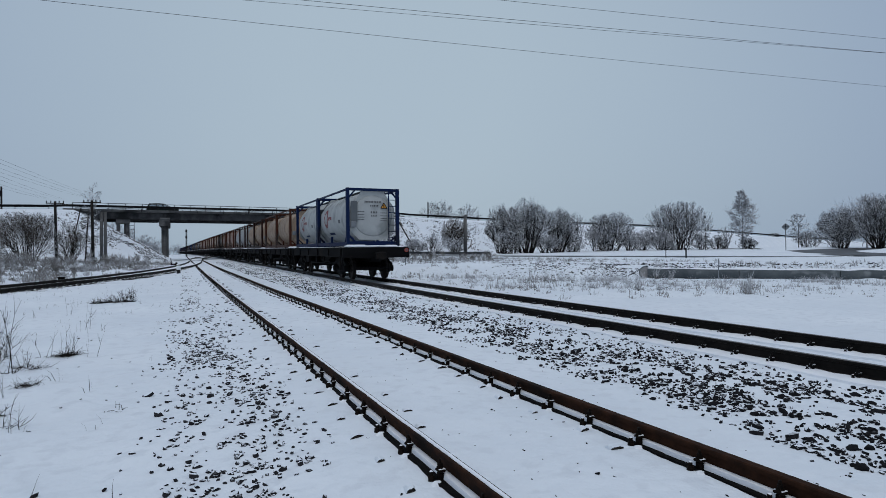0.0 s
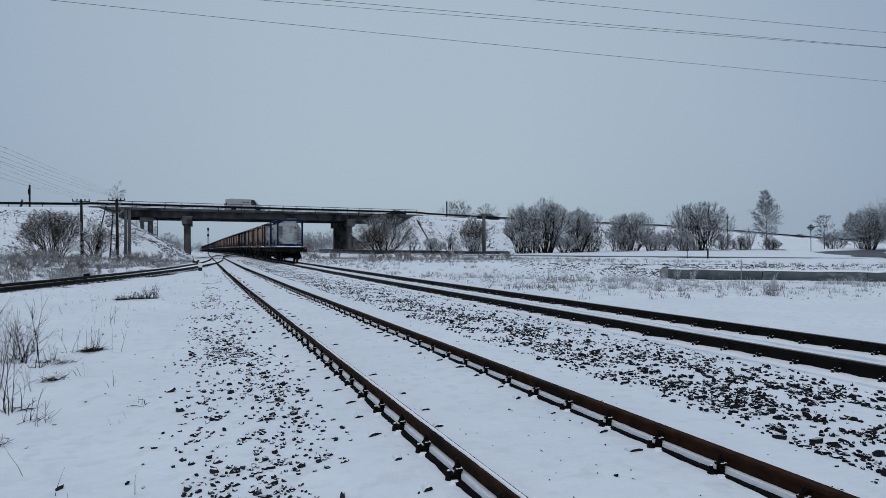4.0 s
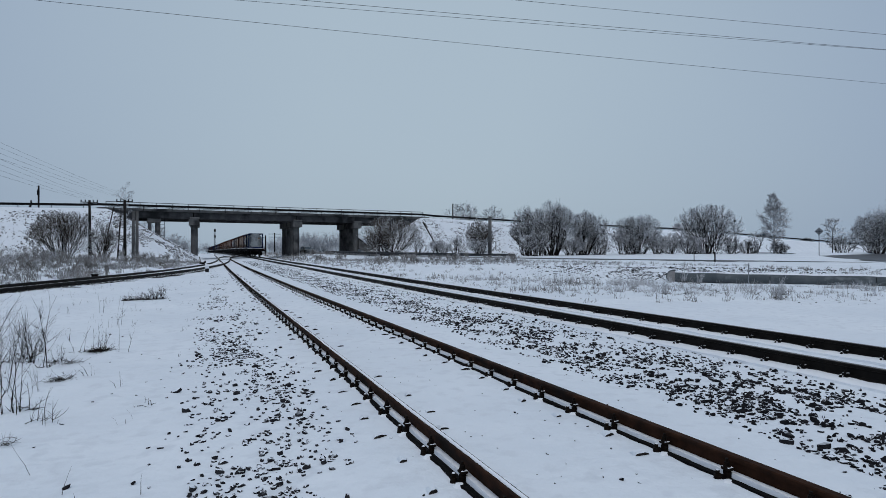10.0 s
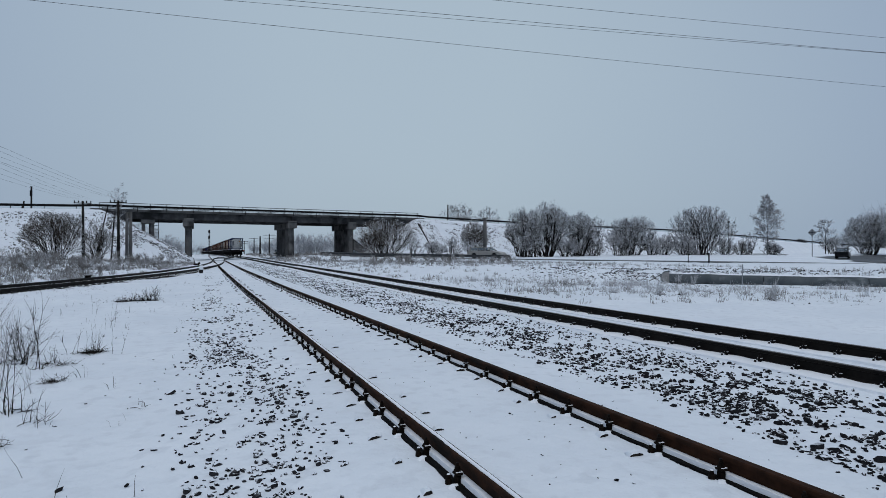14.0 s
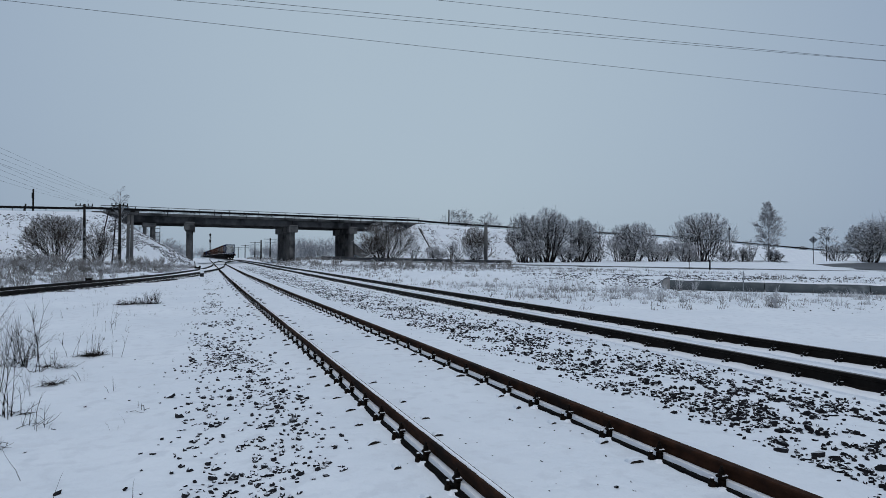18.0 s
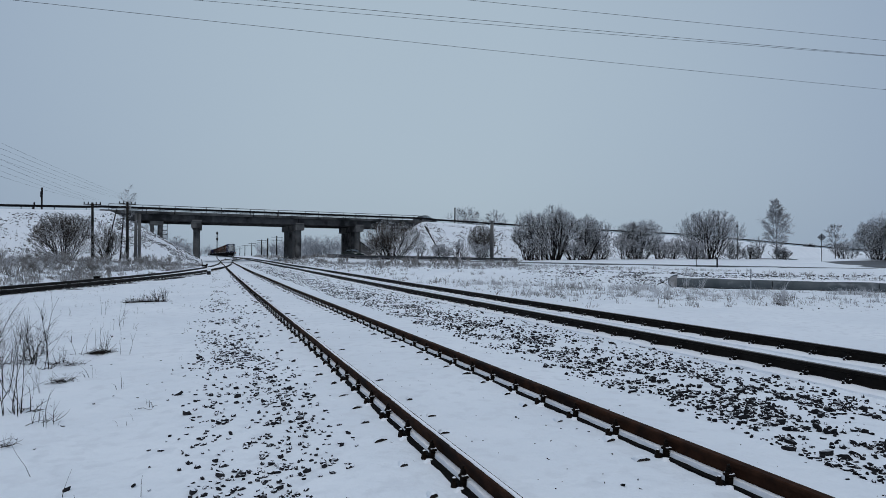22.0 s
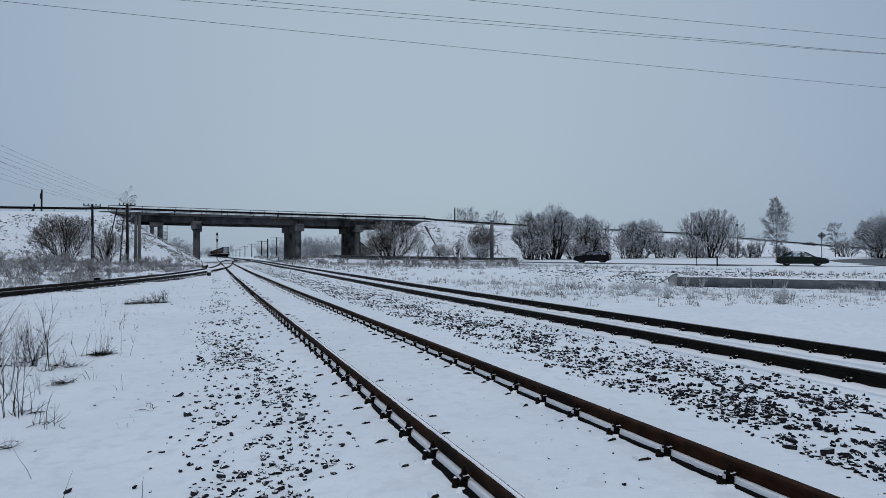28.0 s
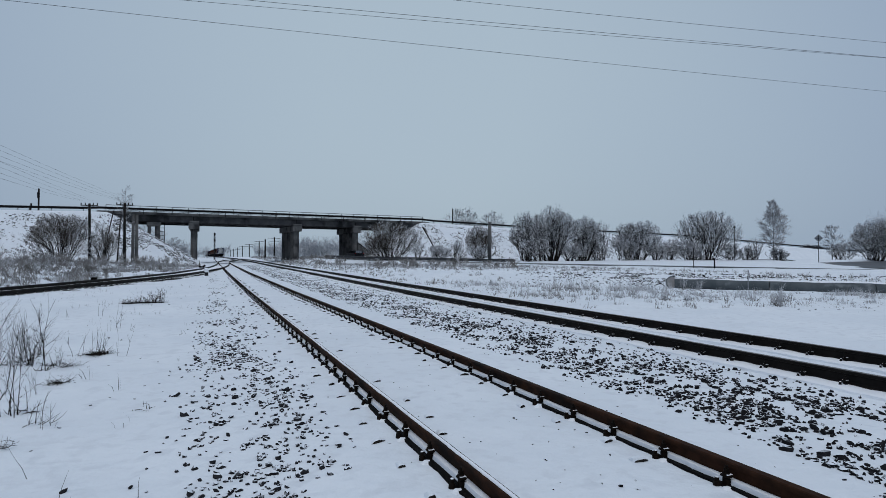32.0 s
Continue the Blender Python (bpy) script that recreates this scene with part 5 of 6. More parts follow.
def weed(label, at, h, stalks, seed, lean=0.22, r=0.006, kids=3, mattress=0, material=None):
    """A dry weed: stiff stalks with short side twigs from one root."""
    rr = random.Random(seed)
    w = thing("dry_weed", label, "dry weed", (at[0], at[1], ground(at[0], at[1])), 0, "dry weeds in the snow")
    twigs = MB()
    for k in range(stalks):
        mb = MB()
        a = rr.uniform(0, 6.28)
        ll = abs(rr.gauss(0, lean))
        d = Vector((math.cos(a) * ll, math.sin(a) * ll, 1)).normalized()
        root = Vector((rr.gauss(0, 0.05), rr.gauss(0, 0.05), -0.03))
        pts, rad, end = limb(mb, root, d, h * rr.uniform(0.55, 1.0), 0.75 * r * rr.uniform(0.7, 1.2), rr, 5, 4, 0.08)
        for j in range(kids * 2):
            i = rr.randint(1, 4)
            limb(twigs, pts[i], side_way((pts[i + 1] - pts[i]).normalized(), rr, 0.6), h * rr.uniform(0.12, 0.32), r * 0.36, rr, 2, 3, 0.15)
        part("stalk", mb, material or WEED, w)
    if twigs.v:
        tagged(part("twig_spray", twigs, material or WEED, w, "thin side twigs of the stalks"), kind="stuff")
    if mattress:
        mb = MB()
        for k in range(mattress * 2):
            a = rr.uniform(0, 6.28)
            limb(mb, (rr.gauss(0, 0.07), rr.gauss(0, 0.06), 0.01), (math.cos(a), 0.8 * math.sin(a), rr.uniform(0.05, 0.6)), rr.uniform(0.06, 0.19), r * 0.6, rr, 3, 3, 0.2, -0.06)
        tagged(part("matted_tuft", mb, WEED, w, "matted dry blades at the root"), kind="stuff")
    return w


WEEDS = [(-2.06, 9.62, 1.18, 2, 0.05, 0.009, 3, 4), (-2.6, 10.1, 0.95, 7, 0.2, 0.006, 5, 6), (-2.95, 10.6, 0.9, 8, 0.25, 0.006, 5, 4), (-2.55, 10.6, 0.85, 8, 0.25, 0.006, 5, 6), (-2.3, 9.98, 0.7, 8, 0.28, 0.006, 4, 8), (-1.78, 6.91, 1.05, 5, 0.14, 0.006, 4, 0), (-1.8, 7.99, 0.5, 4, 0.3, 0.006, 2, 0), (-2.13, 8.06, 0.8, 5, 0.25, 0.006, 4, 0), (-1.42, 6.56, 0.36, 4, 0.12, 0.006, 2, 3), (-1.66, 6.98, 0.3, 5, 0.2, 0.007, 2, 6), (-1.58, 10.74, 0.5, 9, 0.14, 0.006, 1, 90), (-1.8, 9.7, 0.16, 10, 0.6, 0.005, 1, 18), (-1.85, 10.73, 0.42, 3, 0.06, 0.006, 1, 3), (-2.23, 12.3, 0.25, 1, 0.03, 0.011, 0, 0), (-1.21, 10.6, 0.62, 2, 0.1, 0.005, 1, 0), (-1.81, 14.9, 0.75, 3, 0.16, 0.005, 2, 0), (-2.6, 17.9, 0.6, 3, 0.1, 0.005, 1, 0), (-0.61, 6.8, 0.17, 2, 0.08, 0.007, 0, 2), (-0.42, 4.34, 0.25, 1, 0.1, 0.004, 0, 0), (-0.95, 4.64, 0.28, 1, 0.03, 0.004, 0, 0), (-1.28, 5.1, 0.3, 1, 0.3, 0.004, 0, 0), (-0.72, 4.15, 0.16, 1, 0.1, 0.004, 0, 0), (-3.3, 11.4, 0.9, 8, 0.25, 0.006, 5, 4), (-3.5, 12.6, 1.0, 8, 0.25, 0.006, 5, 4), (-1.55, 5.9, 0.14, 7, 0.7, 0.005, 0, 8), (-2.75, 9.6, 0.75, 7, 0.3, 0.005, 5, 10), (-3.0, 9.9, 1.0, 5, 0.2, 0.006, 5, 8), (-2.4, 11.0, 0.6, 6, 0.3, 0.005, 5, 8), (-2.15, 7.3, 0.7, 3, 0.2, 0.006, 4, 2), (-2.45, 10.3, 0.5, 7, 0.4, 0.005, 4, 14), (-2.0, 9.95, 0.35, 5, 0.5, 0.005, 3, 14)]
for i, (x, y, h, n, ln, r, kd, mt) in enumerate(WEEDS):
    weed("dark dry weed stalks standing in the snow" if mt < 10 else "dark tuft of dry weed with broken stalks", (x, y), h, n, 100 + i, ln, r, kd, mt, FROST if i in (1, 3, 6, 11, 22, 24, 26, 28) else None)
weed("flattened dry grass lying on the snow", (-1.69, 8.6), 0.1, 4, 140, 1.2, 0.004, 1, 46)
for i in range(6):
    weed("low frosted dead bush matted on the snowy field", (-2.5 + 0.21 * i, 22.2 + 0.07 * i), (0.26, 0.24, 0.32, 0.34, 0.5, 0.6)[i], 20, 141 + i, 1.0 if i < 4 else 0.6, 0.006, 5, 30)
for i, (x, y, h, n) in enumerate(((15.7, 17.6, 0.62, 6), (16.3, 17.1, 0.5, 5), (17.3, 14.1, 0.75, 6), (17.6, 14.5, 0.6, 5), (16.9, 20.8, 0.7, 7), (17.7, 25.4, 0.75, 8), (17.1, 25.9, 0.6, 8), (16.4, 26.2, 0.5, 7), (21.9, 23.2, 0.85, 8), (22.4, 22.7, 0.6, 6), (19.2, 15.6, 0.45, 5), (15.0, 19.3, 0.4, 5))):
    weed("tall hoar-frosted weed beside the concrete pipe", (x, y), h * 1.15, n, 160 + i, 0.3, 0.009, 7, 12, FROST)


blades("dry_grass", "low dark and frosted tufts on the snow before the pipe", scatter(420, 96, 11.5, 26, 8, 32, lambda x, y, rr: 22 < x * 0.7315 + y * 0.682 < 32.5 and noise.noise((x * 0.5, y * 0.5, 21)) > rr.uniform(-0.3, 0.6)), 97, GRASS, 0.17, 0.006, 9, 0.9)


blades("dry_grass", "white hoar-frosted tufts on the snow before the pipe", scatter(230, 98, 12, 28, 8, 34, lambda x, y, rr: 24 < x * 0.7315 + y * 0.682 < 32 and noise.noise((x * 0.45, y * 0.45, 31)) > rr.uniform(0.0, 0.5)), 99, FROST, 0.3, 0.008, 18, 0.6)


def far_specks(rr):
    y = rr.uniform(5, 44)
    x = rr.uniform(10.6, 30)
    q = x * 0.7315 + y * 0.682
    if q > 33.5 or q < 20.5 or noise.noise((x * 0.35, y * 0.5, 12)) < rr.uniform(-0.5, 0.6):
        return None
    return x, y


stone_field("scattered_clods", "dark crumbs and leaf tufts showing through the snow", 900, far_specks, 0.022, 7, 0.05, 0.4)


# ---- poles, wires, signs, pipe ----
def utility_pole(label, at, h, r0, r1, arms, material, lean=(0, 0), rz=0.0, group="wooden telegraph poles", insul=True):
    z = ground(*at)
    p = thing("utility_pole", label, "utility pole", (at[0], at[1], z), rz, group)
    top = Vector((lean[0], lean[1], h))
    part("shaft", MB().tube([(0, 0, -0.3), top * 0.5, top], [r0, (r0 + r1) / 2, r1], 10), material, p, smooth=True)
    for dz, half in arms:
        c = top * ((h + dz) / h)
        arm = part("crossarm", MB().box((c.x, c.y - r1, c.z), (2 * half, 0.09, 0.11), 0.01), material, p)
        if insul:
            for k in (-0.92, -0.45, 0.45, 0.92):
                part("insulator", MB().tube([(c.x + k * half, c.y - r1, c.z + 0.05), (c.x + k * half, c.y - r1, c.z + 0.14), (c.x + k * half, c.y - r1, c.z + 0.3)], [0.03, 0.075, 0.05], 8), GALV_DARK, arm)
    return p


utility_pole("dark wooden telegraph pole with one crossarm and insulators", (-13.5, 84.7), 7.35, 0.19, 0.13, [(-0.25, 0.95)], POLE_WOOD, (-0.1, 0))
utility_pole("dark wooden telegraph pole with crossarm beside a concrete pole", (-9.75, 85.3), 7.65, 0.19, 0.13, [(-0.25, 0.95)], POLE_WOOD, (-0.05, 0))
for dx in (-0.2, 0.22):
    utility_pole("grey concrete stub pole beside the telegraph pole", (-8.75 + dx, 86.6), 6.3, 0.2, 0.17, [], CONCRETE, (0, 0), 0, "concrete stub poles")
utility_pole("leaning dark timber strut against the bridge end", (-13.0, 90.8), 6.6, 0.09, 0.07, [], POLE_WOOD, (0.75, 4.0), 0, "leaning struts")
utility_pole("thin dark timber strut by the bridge end", (-11.0, 88.5), 6.2, 0.1, 0.08, [], POLE_WOOD, (0.2, 1.6), 0, "leaning struts")
utility_pole("grey concrete lamp pole beside the road", (35.75, 73.5), 5.6, 0.26, 0.22, [(-0.12, 0.3)], CONCRETE, (0, 0), 0, "roadside poles", False)
utility_pole("dark post on top of the embankment", (45.5, 110.4), 3.3, 0.13, 0.12, [], POLE_WOOD, (0, 0), 0, "embankment posts")
for i in range(7):
    utility_pole("distant wooden telegraph pole with two crossarms along the railway", (16.6 - 0.25 * i, 165 + 47 * i), 5.7 - 0.12 * i, 0.2, 0.15, [(-0.3, 1.6), (-1.1, 1.3)], POLE_WOOD, (0, 0), 0, "far telegraph poles", False)
utility_pole("distant bare post beside the railway", (12.8, 148), 4.6, 0.2, 0.16, [], POLE_WOOD, (0, 0), 0, "far posts")


def mast():
    m = thing("road_lamp_mast", "dark post with braced stub on the embankment", "post", (-25.3, 113.2, 8.0))
    part("post", MB().tube([(0, 0, -0.3), (0, 0, 4.4)], 0.13, 8), POLE_WOOD, m)
    part("box", MB().box((-0.02, -0.12, 3.3), (0.34, 0.2, 0.9), 0.03), GALV_DARK, m)
    part("stub", MB().tube([(-1.2, 0, -0.3), (-1.0, 0, 2.0)], 0.12, 8), POLE_WOOD, m)
    part("brace", MB().bar((-1.6, 0, 0), (-1.0, 0, 1.8), 0.1), POLE_WOOD, m)


mast()


def wire(label, a, b, sag, r=0.012, group="overhead wires"):
    a, b = Vector(a), Vector(b)
    pts = []
    for k in range(41):
        t = k / 40
        p = a.lerp(b, t)
        p.z -= 4 * sag * t * (1 - t)
        pts.append(p)
    return single("overhead_wire", MB().tube(pts, r, 5), WIRE, label, "wire", group, kind="structure")


OVER = "thin dark overhead wire across the winter sky"
wire(OVER, (-60, 27.4, 10.0), (60, 16.2, 10.0), 0.5, 0.007)
wire(OVER, (-60, 30.5, 10.0), (60, 9.7, 10.0), 0.5, 0.006)
wire(OVER, (-60, 29.1, 10.0), (60, 10.2, 10.0), 0.5, 0.007)
wire(OVER, (-60, 27.3, 10.0), (60, 9.0, 10.0), 0.5, 0.006)
for k, dx in enumerate((-0.87, -0.43, 0.43, 0.87)):
    wire("thin telegraph wire running beside the railway", (-13.6 + dx, 84.6, 8.35), (-9.9 + 0.1 * dx, 36, 5.5 + 0.26 * k), 0.12, 0.005, "telegraph wires")
    wire("thin telegraph wire running beside the railway", (-9.8 + dx, 85.2, 8.65), (-9.9 + 0.1 * dx, 36, 6.36 + 0.25 * k), 0.12, 0.005, "telegraph wires")


def pipe():
    p = thing("concrete_pipe", "long grey concrete pipe lying on the snow below the bank", "concrete pipe", group="")
    d = Vector((0.725, -0.689, 0))
    a = Vector((22.37, 24.3, 0.30))
    n = 24
    R = 0.265
    k = 0.0
    side = Vector((-d.y, d.x, 0))
    while k < 38:
        L = 4.3
        c = a + d * k
        c.z = ground(c.x, c.y) + 0.24 - 0.008 * k
        e = a + d * (k + L - 0.03)
        e.z = ground(e.x, e.y) + 0.24 - 0.008 * (k + L)
        rings = []
        for q, r in ((c, R - 0.06), (c, R), (e, R), (e, R - 0.06)):
            rings.append([q + side * r * math.cos(6.283 * i / n) + Vector((0, 0, r * math.sin(6.283 * i / n))) for i in range(n)])
        part("pipe_section", MB().loft(rings), CONCRETE_PIPE, p, smooth=False)
        k += L
    # flared open end turned towards the field
    ax = Vector((-0.62, -0.78, 0.0))
    c = a - d * 0.1 + Vector((0, 0, -0.01)) + ax * 0.05
    sd = Vector((-ax.y, ax.x, 0))
    rings = [[c + ax * u + sd * r * math.cos(6.283 * i / n) + Vector((0, 0, r * math.sin(6.283 * i / n))) for i in range(n)] for u, r in ((-0.5, 0.29), (0.0, 0.34), (0.0, 0.29), (-0.42, 0.25))]
    part("flared_end", MB().loft(rings), CONCRETE_PIPE, p, "flared pipe end")
    part("end_plug", MB().loft([[c + ax * u + sd * 0.29 * math.cos(6.283 * i / n) + Vector((0, 0, 0.29 * math.sin(6.283 * i / n))) for i in range(n)] for u in (-0.1, -0.012)]), PALE_PLUG, p, "pale grey plug in the pipe end")
    snow = []
    for i in range(60):
        q = a + d * (i * 0.64)
        z = ground(q.x, q.y) + 0.24 - 0.008 * i * 0.64
        w = 0.12 + 0.06 * noise.noise((i * 0.7, 0, 3))
        snow.append([q - side * w + Vector((0, 0, z + R - 0.31)), q + Vector((0, 0, z + R - 0.3 + 0.06)), q + side * w + Vector((0, 0, z + R - 0.31)), q + Vector((0, 0, z + R - 0.4))])
    part("snow_cap", MB().loft(snow), SNOW_CRUST, p, "snow lying on the pipe")
    return p


pipe()


def road_sign():
    s = thing("road_sign", "diamond priority-road sign on a grey post", "road sign", (76.2, 56.2, ground(76.2, 56.2)), 0)
    part("post", MB().tube([(0, 0, -0.3), (0, 0, 3.75)], 0.045, 8), GALV, s)
    m = Matrix.Rotation(radians(-48), 3, "Z")
    for z, h in ((3.25, 0.52),):
        d = [m @ Vector(q) for q in ((-h, -0.06, 0), (0, -0.06, -h), (h, -0.06, 0), (0, -0.06, h))]
        e = [q + m @ Vector((0, 0.02, 0)) for q in d]
        up = Vector((0, 0, z))
        plate = part("plate", MB().loft([[q + up for q in d], [q + up for q in e]]), SIGN_GREY, s, "grey back of a diamond plate")
        part("stiffener", MB().bar(m @ Vector((-0.35, -0.08, z)), m @ Vector((0.35, -0.08, z)), 0.05).bar(m @ Vector((0, -0.08, z - 0.4)), m @ Vector((0, -0.08, z + 0.4)), 0.05), GALV_DARK, plate)
    return s


road_sign()


def marker_post(label, at, h, r, white=True):
    p = thing("marker_post", label, "marker post", (at[0], at[1], ground(*at)), 0, "roadside marker posts")
    part("shaft", MB().tube([(0, 0, -0.2), (0, 0, h)], r, 8), SIGN_GREY if "pale" in label else POLE_WOOD if not white else GALV_DARK, p)
    if white:
        part("cap", MB().tube([(0, 0, h), (0, 0, h + 0.22)], r * 1.3, 8), SNOW_CRUST, p, "snow-capped white top")
    return p


marker_post("thin dark post at the road edge", (46.0, 47.3), 2.0, 0.035, False)
marker_post("short marker post with white top at the road edge", (46.4, 45.0), 1.0, 0.07)
marker_post("slim pale stake beside the concrete pipe", (24.4, 21.6), 1.0, 0.022, False)
rp = marker_post("small round sign on a thin post by the willow", (78.0, 71.6), 5.3, 0.04, False)
part("disc", MB().tube([(-0.04, -0.04, 5.35), (-0.055, -0.055, 5.35)], 0.19, 16), GALV, rp, "grey back of a round sign")

fp = thing("fouling_post", "short white marker post with black base between the rails", "marker post", (-0.05, 49.6, ground(-0.05, 49.6)))
part("base", MB().box((0, 0, 0.1), (0.27, 0.27, 0.34), 0.03), BLACK_PAINT, fp)
part("cap", MB().box((0, 0, 0.43), (0.3, 0.3, 0.32), 0.04), SNOW_CRUST, fp, "white painted top")
sw = thing("switch_stand", "dark hand lever of a railway switch beside the track", "switch stand", (-0.6, 76.0, ground(-0.6, 76.0)))
part("base", MB().box((0, 0, 0.1), (0.6, 0.3, 0.2), 0.03), BOLT, sw)
part("lever", MB().tube([(-0.2, 0, 0.15), (-0.3, 0, 0.85)], 0.04, 6), BOLT, sw)
part("weight", MB().tube([(0.3, -0.08, 0.22), (0.3, 0.08, 0.22)], 0.13, 10), BOLT, sw)
bx = thing("trackside_box", "small dark cable box beside the branch track", "cable box", (-5.9, 38.4, ground(-5.9, 38.4)))
part("body", MB().box((0, 0, 0.16), (0.32, 0.24, 0.24), 0.03), BOLT, bx)
part("lid", MB().box((0, 0, 0.3), (0.38, 0.3, 0.05), 0.02), BOLT, bx)


def signal():
    s = thing("railway_signal", "dark two-headed railway signal mast", "railway signal", (1.55, 150, near_z(150)))
    part("mast", MB().tube([(0, 0, -0.2), (0, 0, 6.4)], 0.085, 8), GALV_DARK, s)
    for z in (4.6, 6.0):
        hd = part("signal_head", MB().loft([[(0.23 * math.cos(a), y, z + 0.36 * math.sin(a)) for a in [6.283 * k / 12 for k in range(12)]] for y in (-0.25, -0.15)]), BLACK_PAINT, s)
        part("hood", MB().tube([(0, -0.25, z + 0.2), (0, -0.6, z + 0.2)], 0.13, 8), BLACK_PAINT, hd)
    part("ladder", MB().bar((0.2, 0.2, 0), (0.2, 0.2, 5.8), 0.04).bar((-0.2, 0.2, 0), (-0.2, 0.2, 5.8), 0.04), GALV_DARK, s)


signal()


def bridge_ladder():
    b = bpt(8.55, 1.2, 0)
    lad = thing("inspection_ladder", "steel inspection ladder under the bridge deck", "ladder", (b.x, b.y, 4.0))
    for x in (-0.46, 0.46):
        part("stile", MB().bar((x, 0, -0.8), (x, 0, 2.9), 0.08), GALV_DARK, lad)
    for k in range(6):
        part("rung", MB().bar((-0.46, 0, -0.3 + k * 0.6), (0.46, 0, -0.3 + k * 0.6), 0.06), GALV_DARK, lad)


bridge_ladder()
st = thing("slope_gutter", "dark concrete gutter running down the embankment beside the bridge", "gutter")
top, foot = Vector((37.45, 105.6, 7.12)), Vector((37.35, 96.6, 1.5))
o = Vector((0, 0, 0.16))
part("kerb", MB().bar(top + o, foot + o, 0.14, 0.34, 0.02), TIMBER, st)
part("channel", MB().bar(top + Vector((0.3, 0, 0.0)), foot + Vector((0.3, 0, 0.0)), 0.36, 0.2, 0.02), CONCRETE, st)
sl = thing("slope_slab", "grey concrete slab leaning down from the bridge pier", "concrete slab")
lo = [(25.6, 4.1), (28.4, 1.9), (28.4, 1.3), (25.6, 2.3)]
part("slab", MB().loft([[(x, y, z) for x, z in lo] for y in (107.0, 107.4)]), CONCRETE, sl)
part("edge_beam", MB().bar((25.55, 107.2, 4.18), (28.5, 107.2, 1.92), 0.55, 0.22, 0.02), CONCRETE_DARK, sl)


# ---- the lower road's guardrail and the side road ----
near_edge = [p for p in offset_line(dense(ROAD, 2.0), -4.1) if 73 < p.y < 100 or (62 < p.y <= 73)]
near_edge = [Vector((p.x, p.y, ground(p.x, p.y))) for p in near_edge]
guardrail("grey steel guardrail along the lower road", near_edge, 4.0, GALV, 0.42, -1)
ribbon("side_road", SIDE_PTS, 10.5, ASPHALT, "wide asphalt side road with snowy edges", lambda x, y: side_at(x, y)[1], 0.03)
ribbon("lay_by", dense([(104, 74), (98.5, 77.5), (91, 80)], 2.0), 4.0, ASPHALT, "narrow asphalt strip leaving the side road", lambda x, y: ground(x, y), 0.1)


# ---- vehicles ----
VEHICLES = []
def clear_glass(name, tint, gloss):
    """A tinted pane that lets the view through and mirrors a little."""
    m = bpy.data.materials.new(name)
    m.use_nodes = True
    n, l = m.node_tree.nodes, m.node_tree.links
    n.clear()
    out, mix = n.new("ShaderNodeOutputMaterial"), n.new("ShaderNodeMixShader")
    tr, gl = n.new("ShaderNodeBsdfTransparent"), n.new("ShaderNodeBsdfGlossy")
    tr.inputs["Color"].default_value = (*tint, 1)
    gl.inputs["Roughness"].default_value = 0.05
    mix.inputs["Fac"].default_value = gloss
    l.new(tr.outputs[0], mix.inputs[1])
    l.new(gl.outputs[0], mix.inputs[2])
    l.new(mix.outputs[0], out.inputs["Surface"])
    return m


CLEAR = clear_glass("tinted_clear_car_glass", (0.72, 0.76, 0.78), 0.16)
GLASS = mat("dark_car_glass", (0.025, 0.028, 0.032), (0.045, 0.05, 0.055), 1.0, 0.15, 0, 0, spec=0.3)
TYRE = mat("tyre_rubber", (0.012, 0.012, 0.012), (0.025, 0.024, 0.023), 8.0, 0.85, 0, 0)
RIM = mat("grey_wheel_rim", (0.14, 0.14, 0.145), (0.24, 0.24, 0.245), 6.0, 0.45, 0.6, 0)
LAMP_RED = mat("red_tail_lamp_glass", (0.22, 0.01, 0.01), (0.3, 0.02, 0.015), 4.0, 0.25, 0, 0)
LAMP_CLEAR = mat("clear_headlamp_glass", (0.5, 0.5, 0.5), (0.62, 0.62, 0.62), 4.0, 0.2, 0, 0)
CAR_BLACK = paint("black_car_paint", (0.012, 0.013, 0.016), 0.2, 0.3, (0.06, 0.06, 0.06), 0.62)
CAR_GREY = paint("dark_grey_car_paint", (0.1, 0.108, 0.115), 0.3, 0.35, (0.16, 0.16, 0.16), 0.62)
CAR_GREEN = paint("dark_green_car_paint", (0.018, 0.026, 0.022), 0.3, 0.3, (0.07, 0.07, 0.065), 0.62)
CAR_BEIGE = paint("silver_beige_car_paint", (0.36, 0.35, 0.33), 0.3, 0.35, (0.24, 0.23, 0.22), 0.6)
VAN_WHITE = paint("white_van_paint", (0.5, 0.52, 0.54), 0.0, 0.4, (0.4, 0.4, 0.4), 0.62)

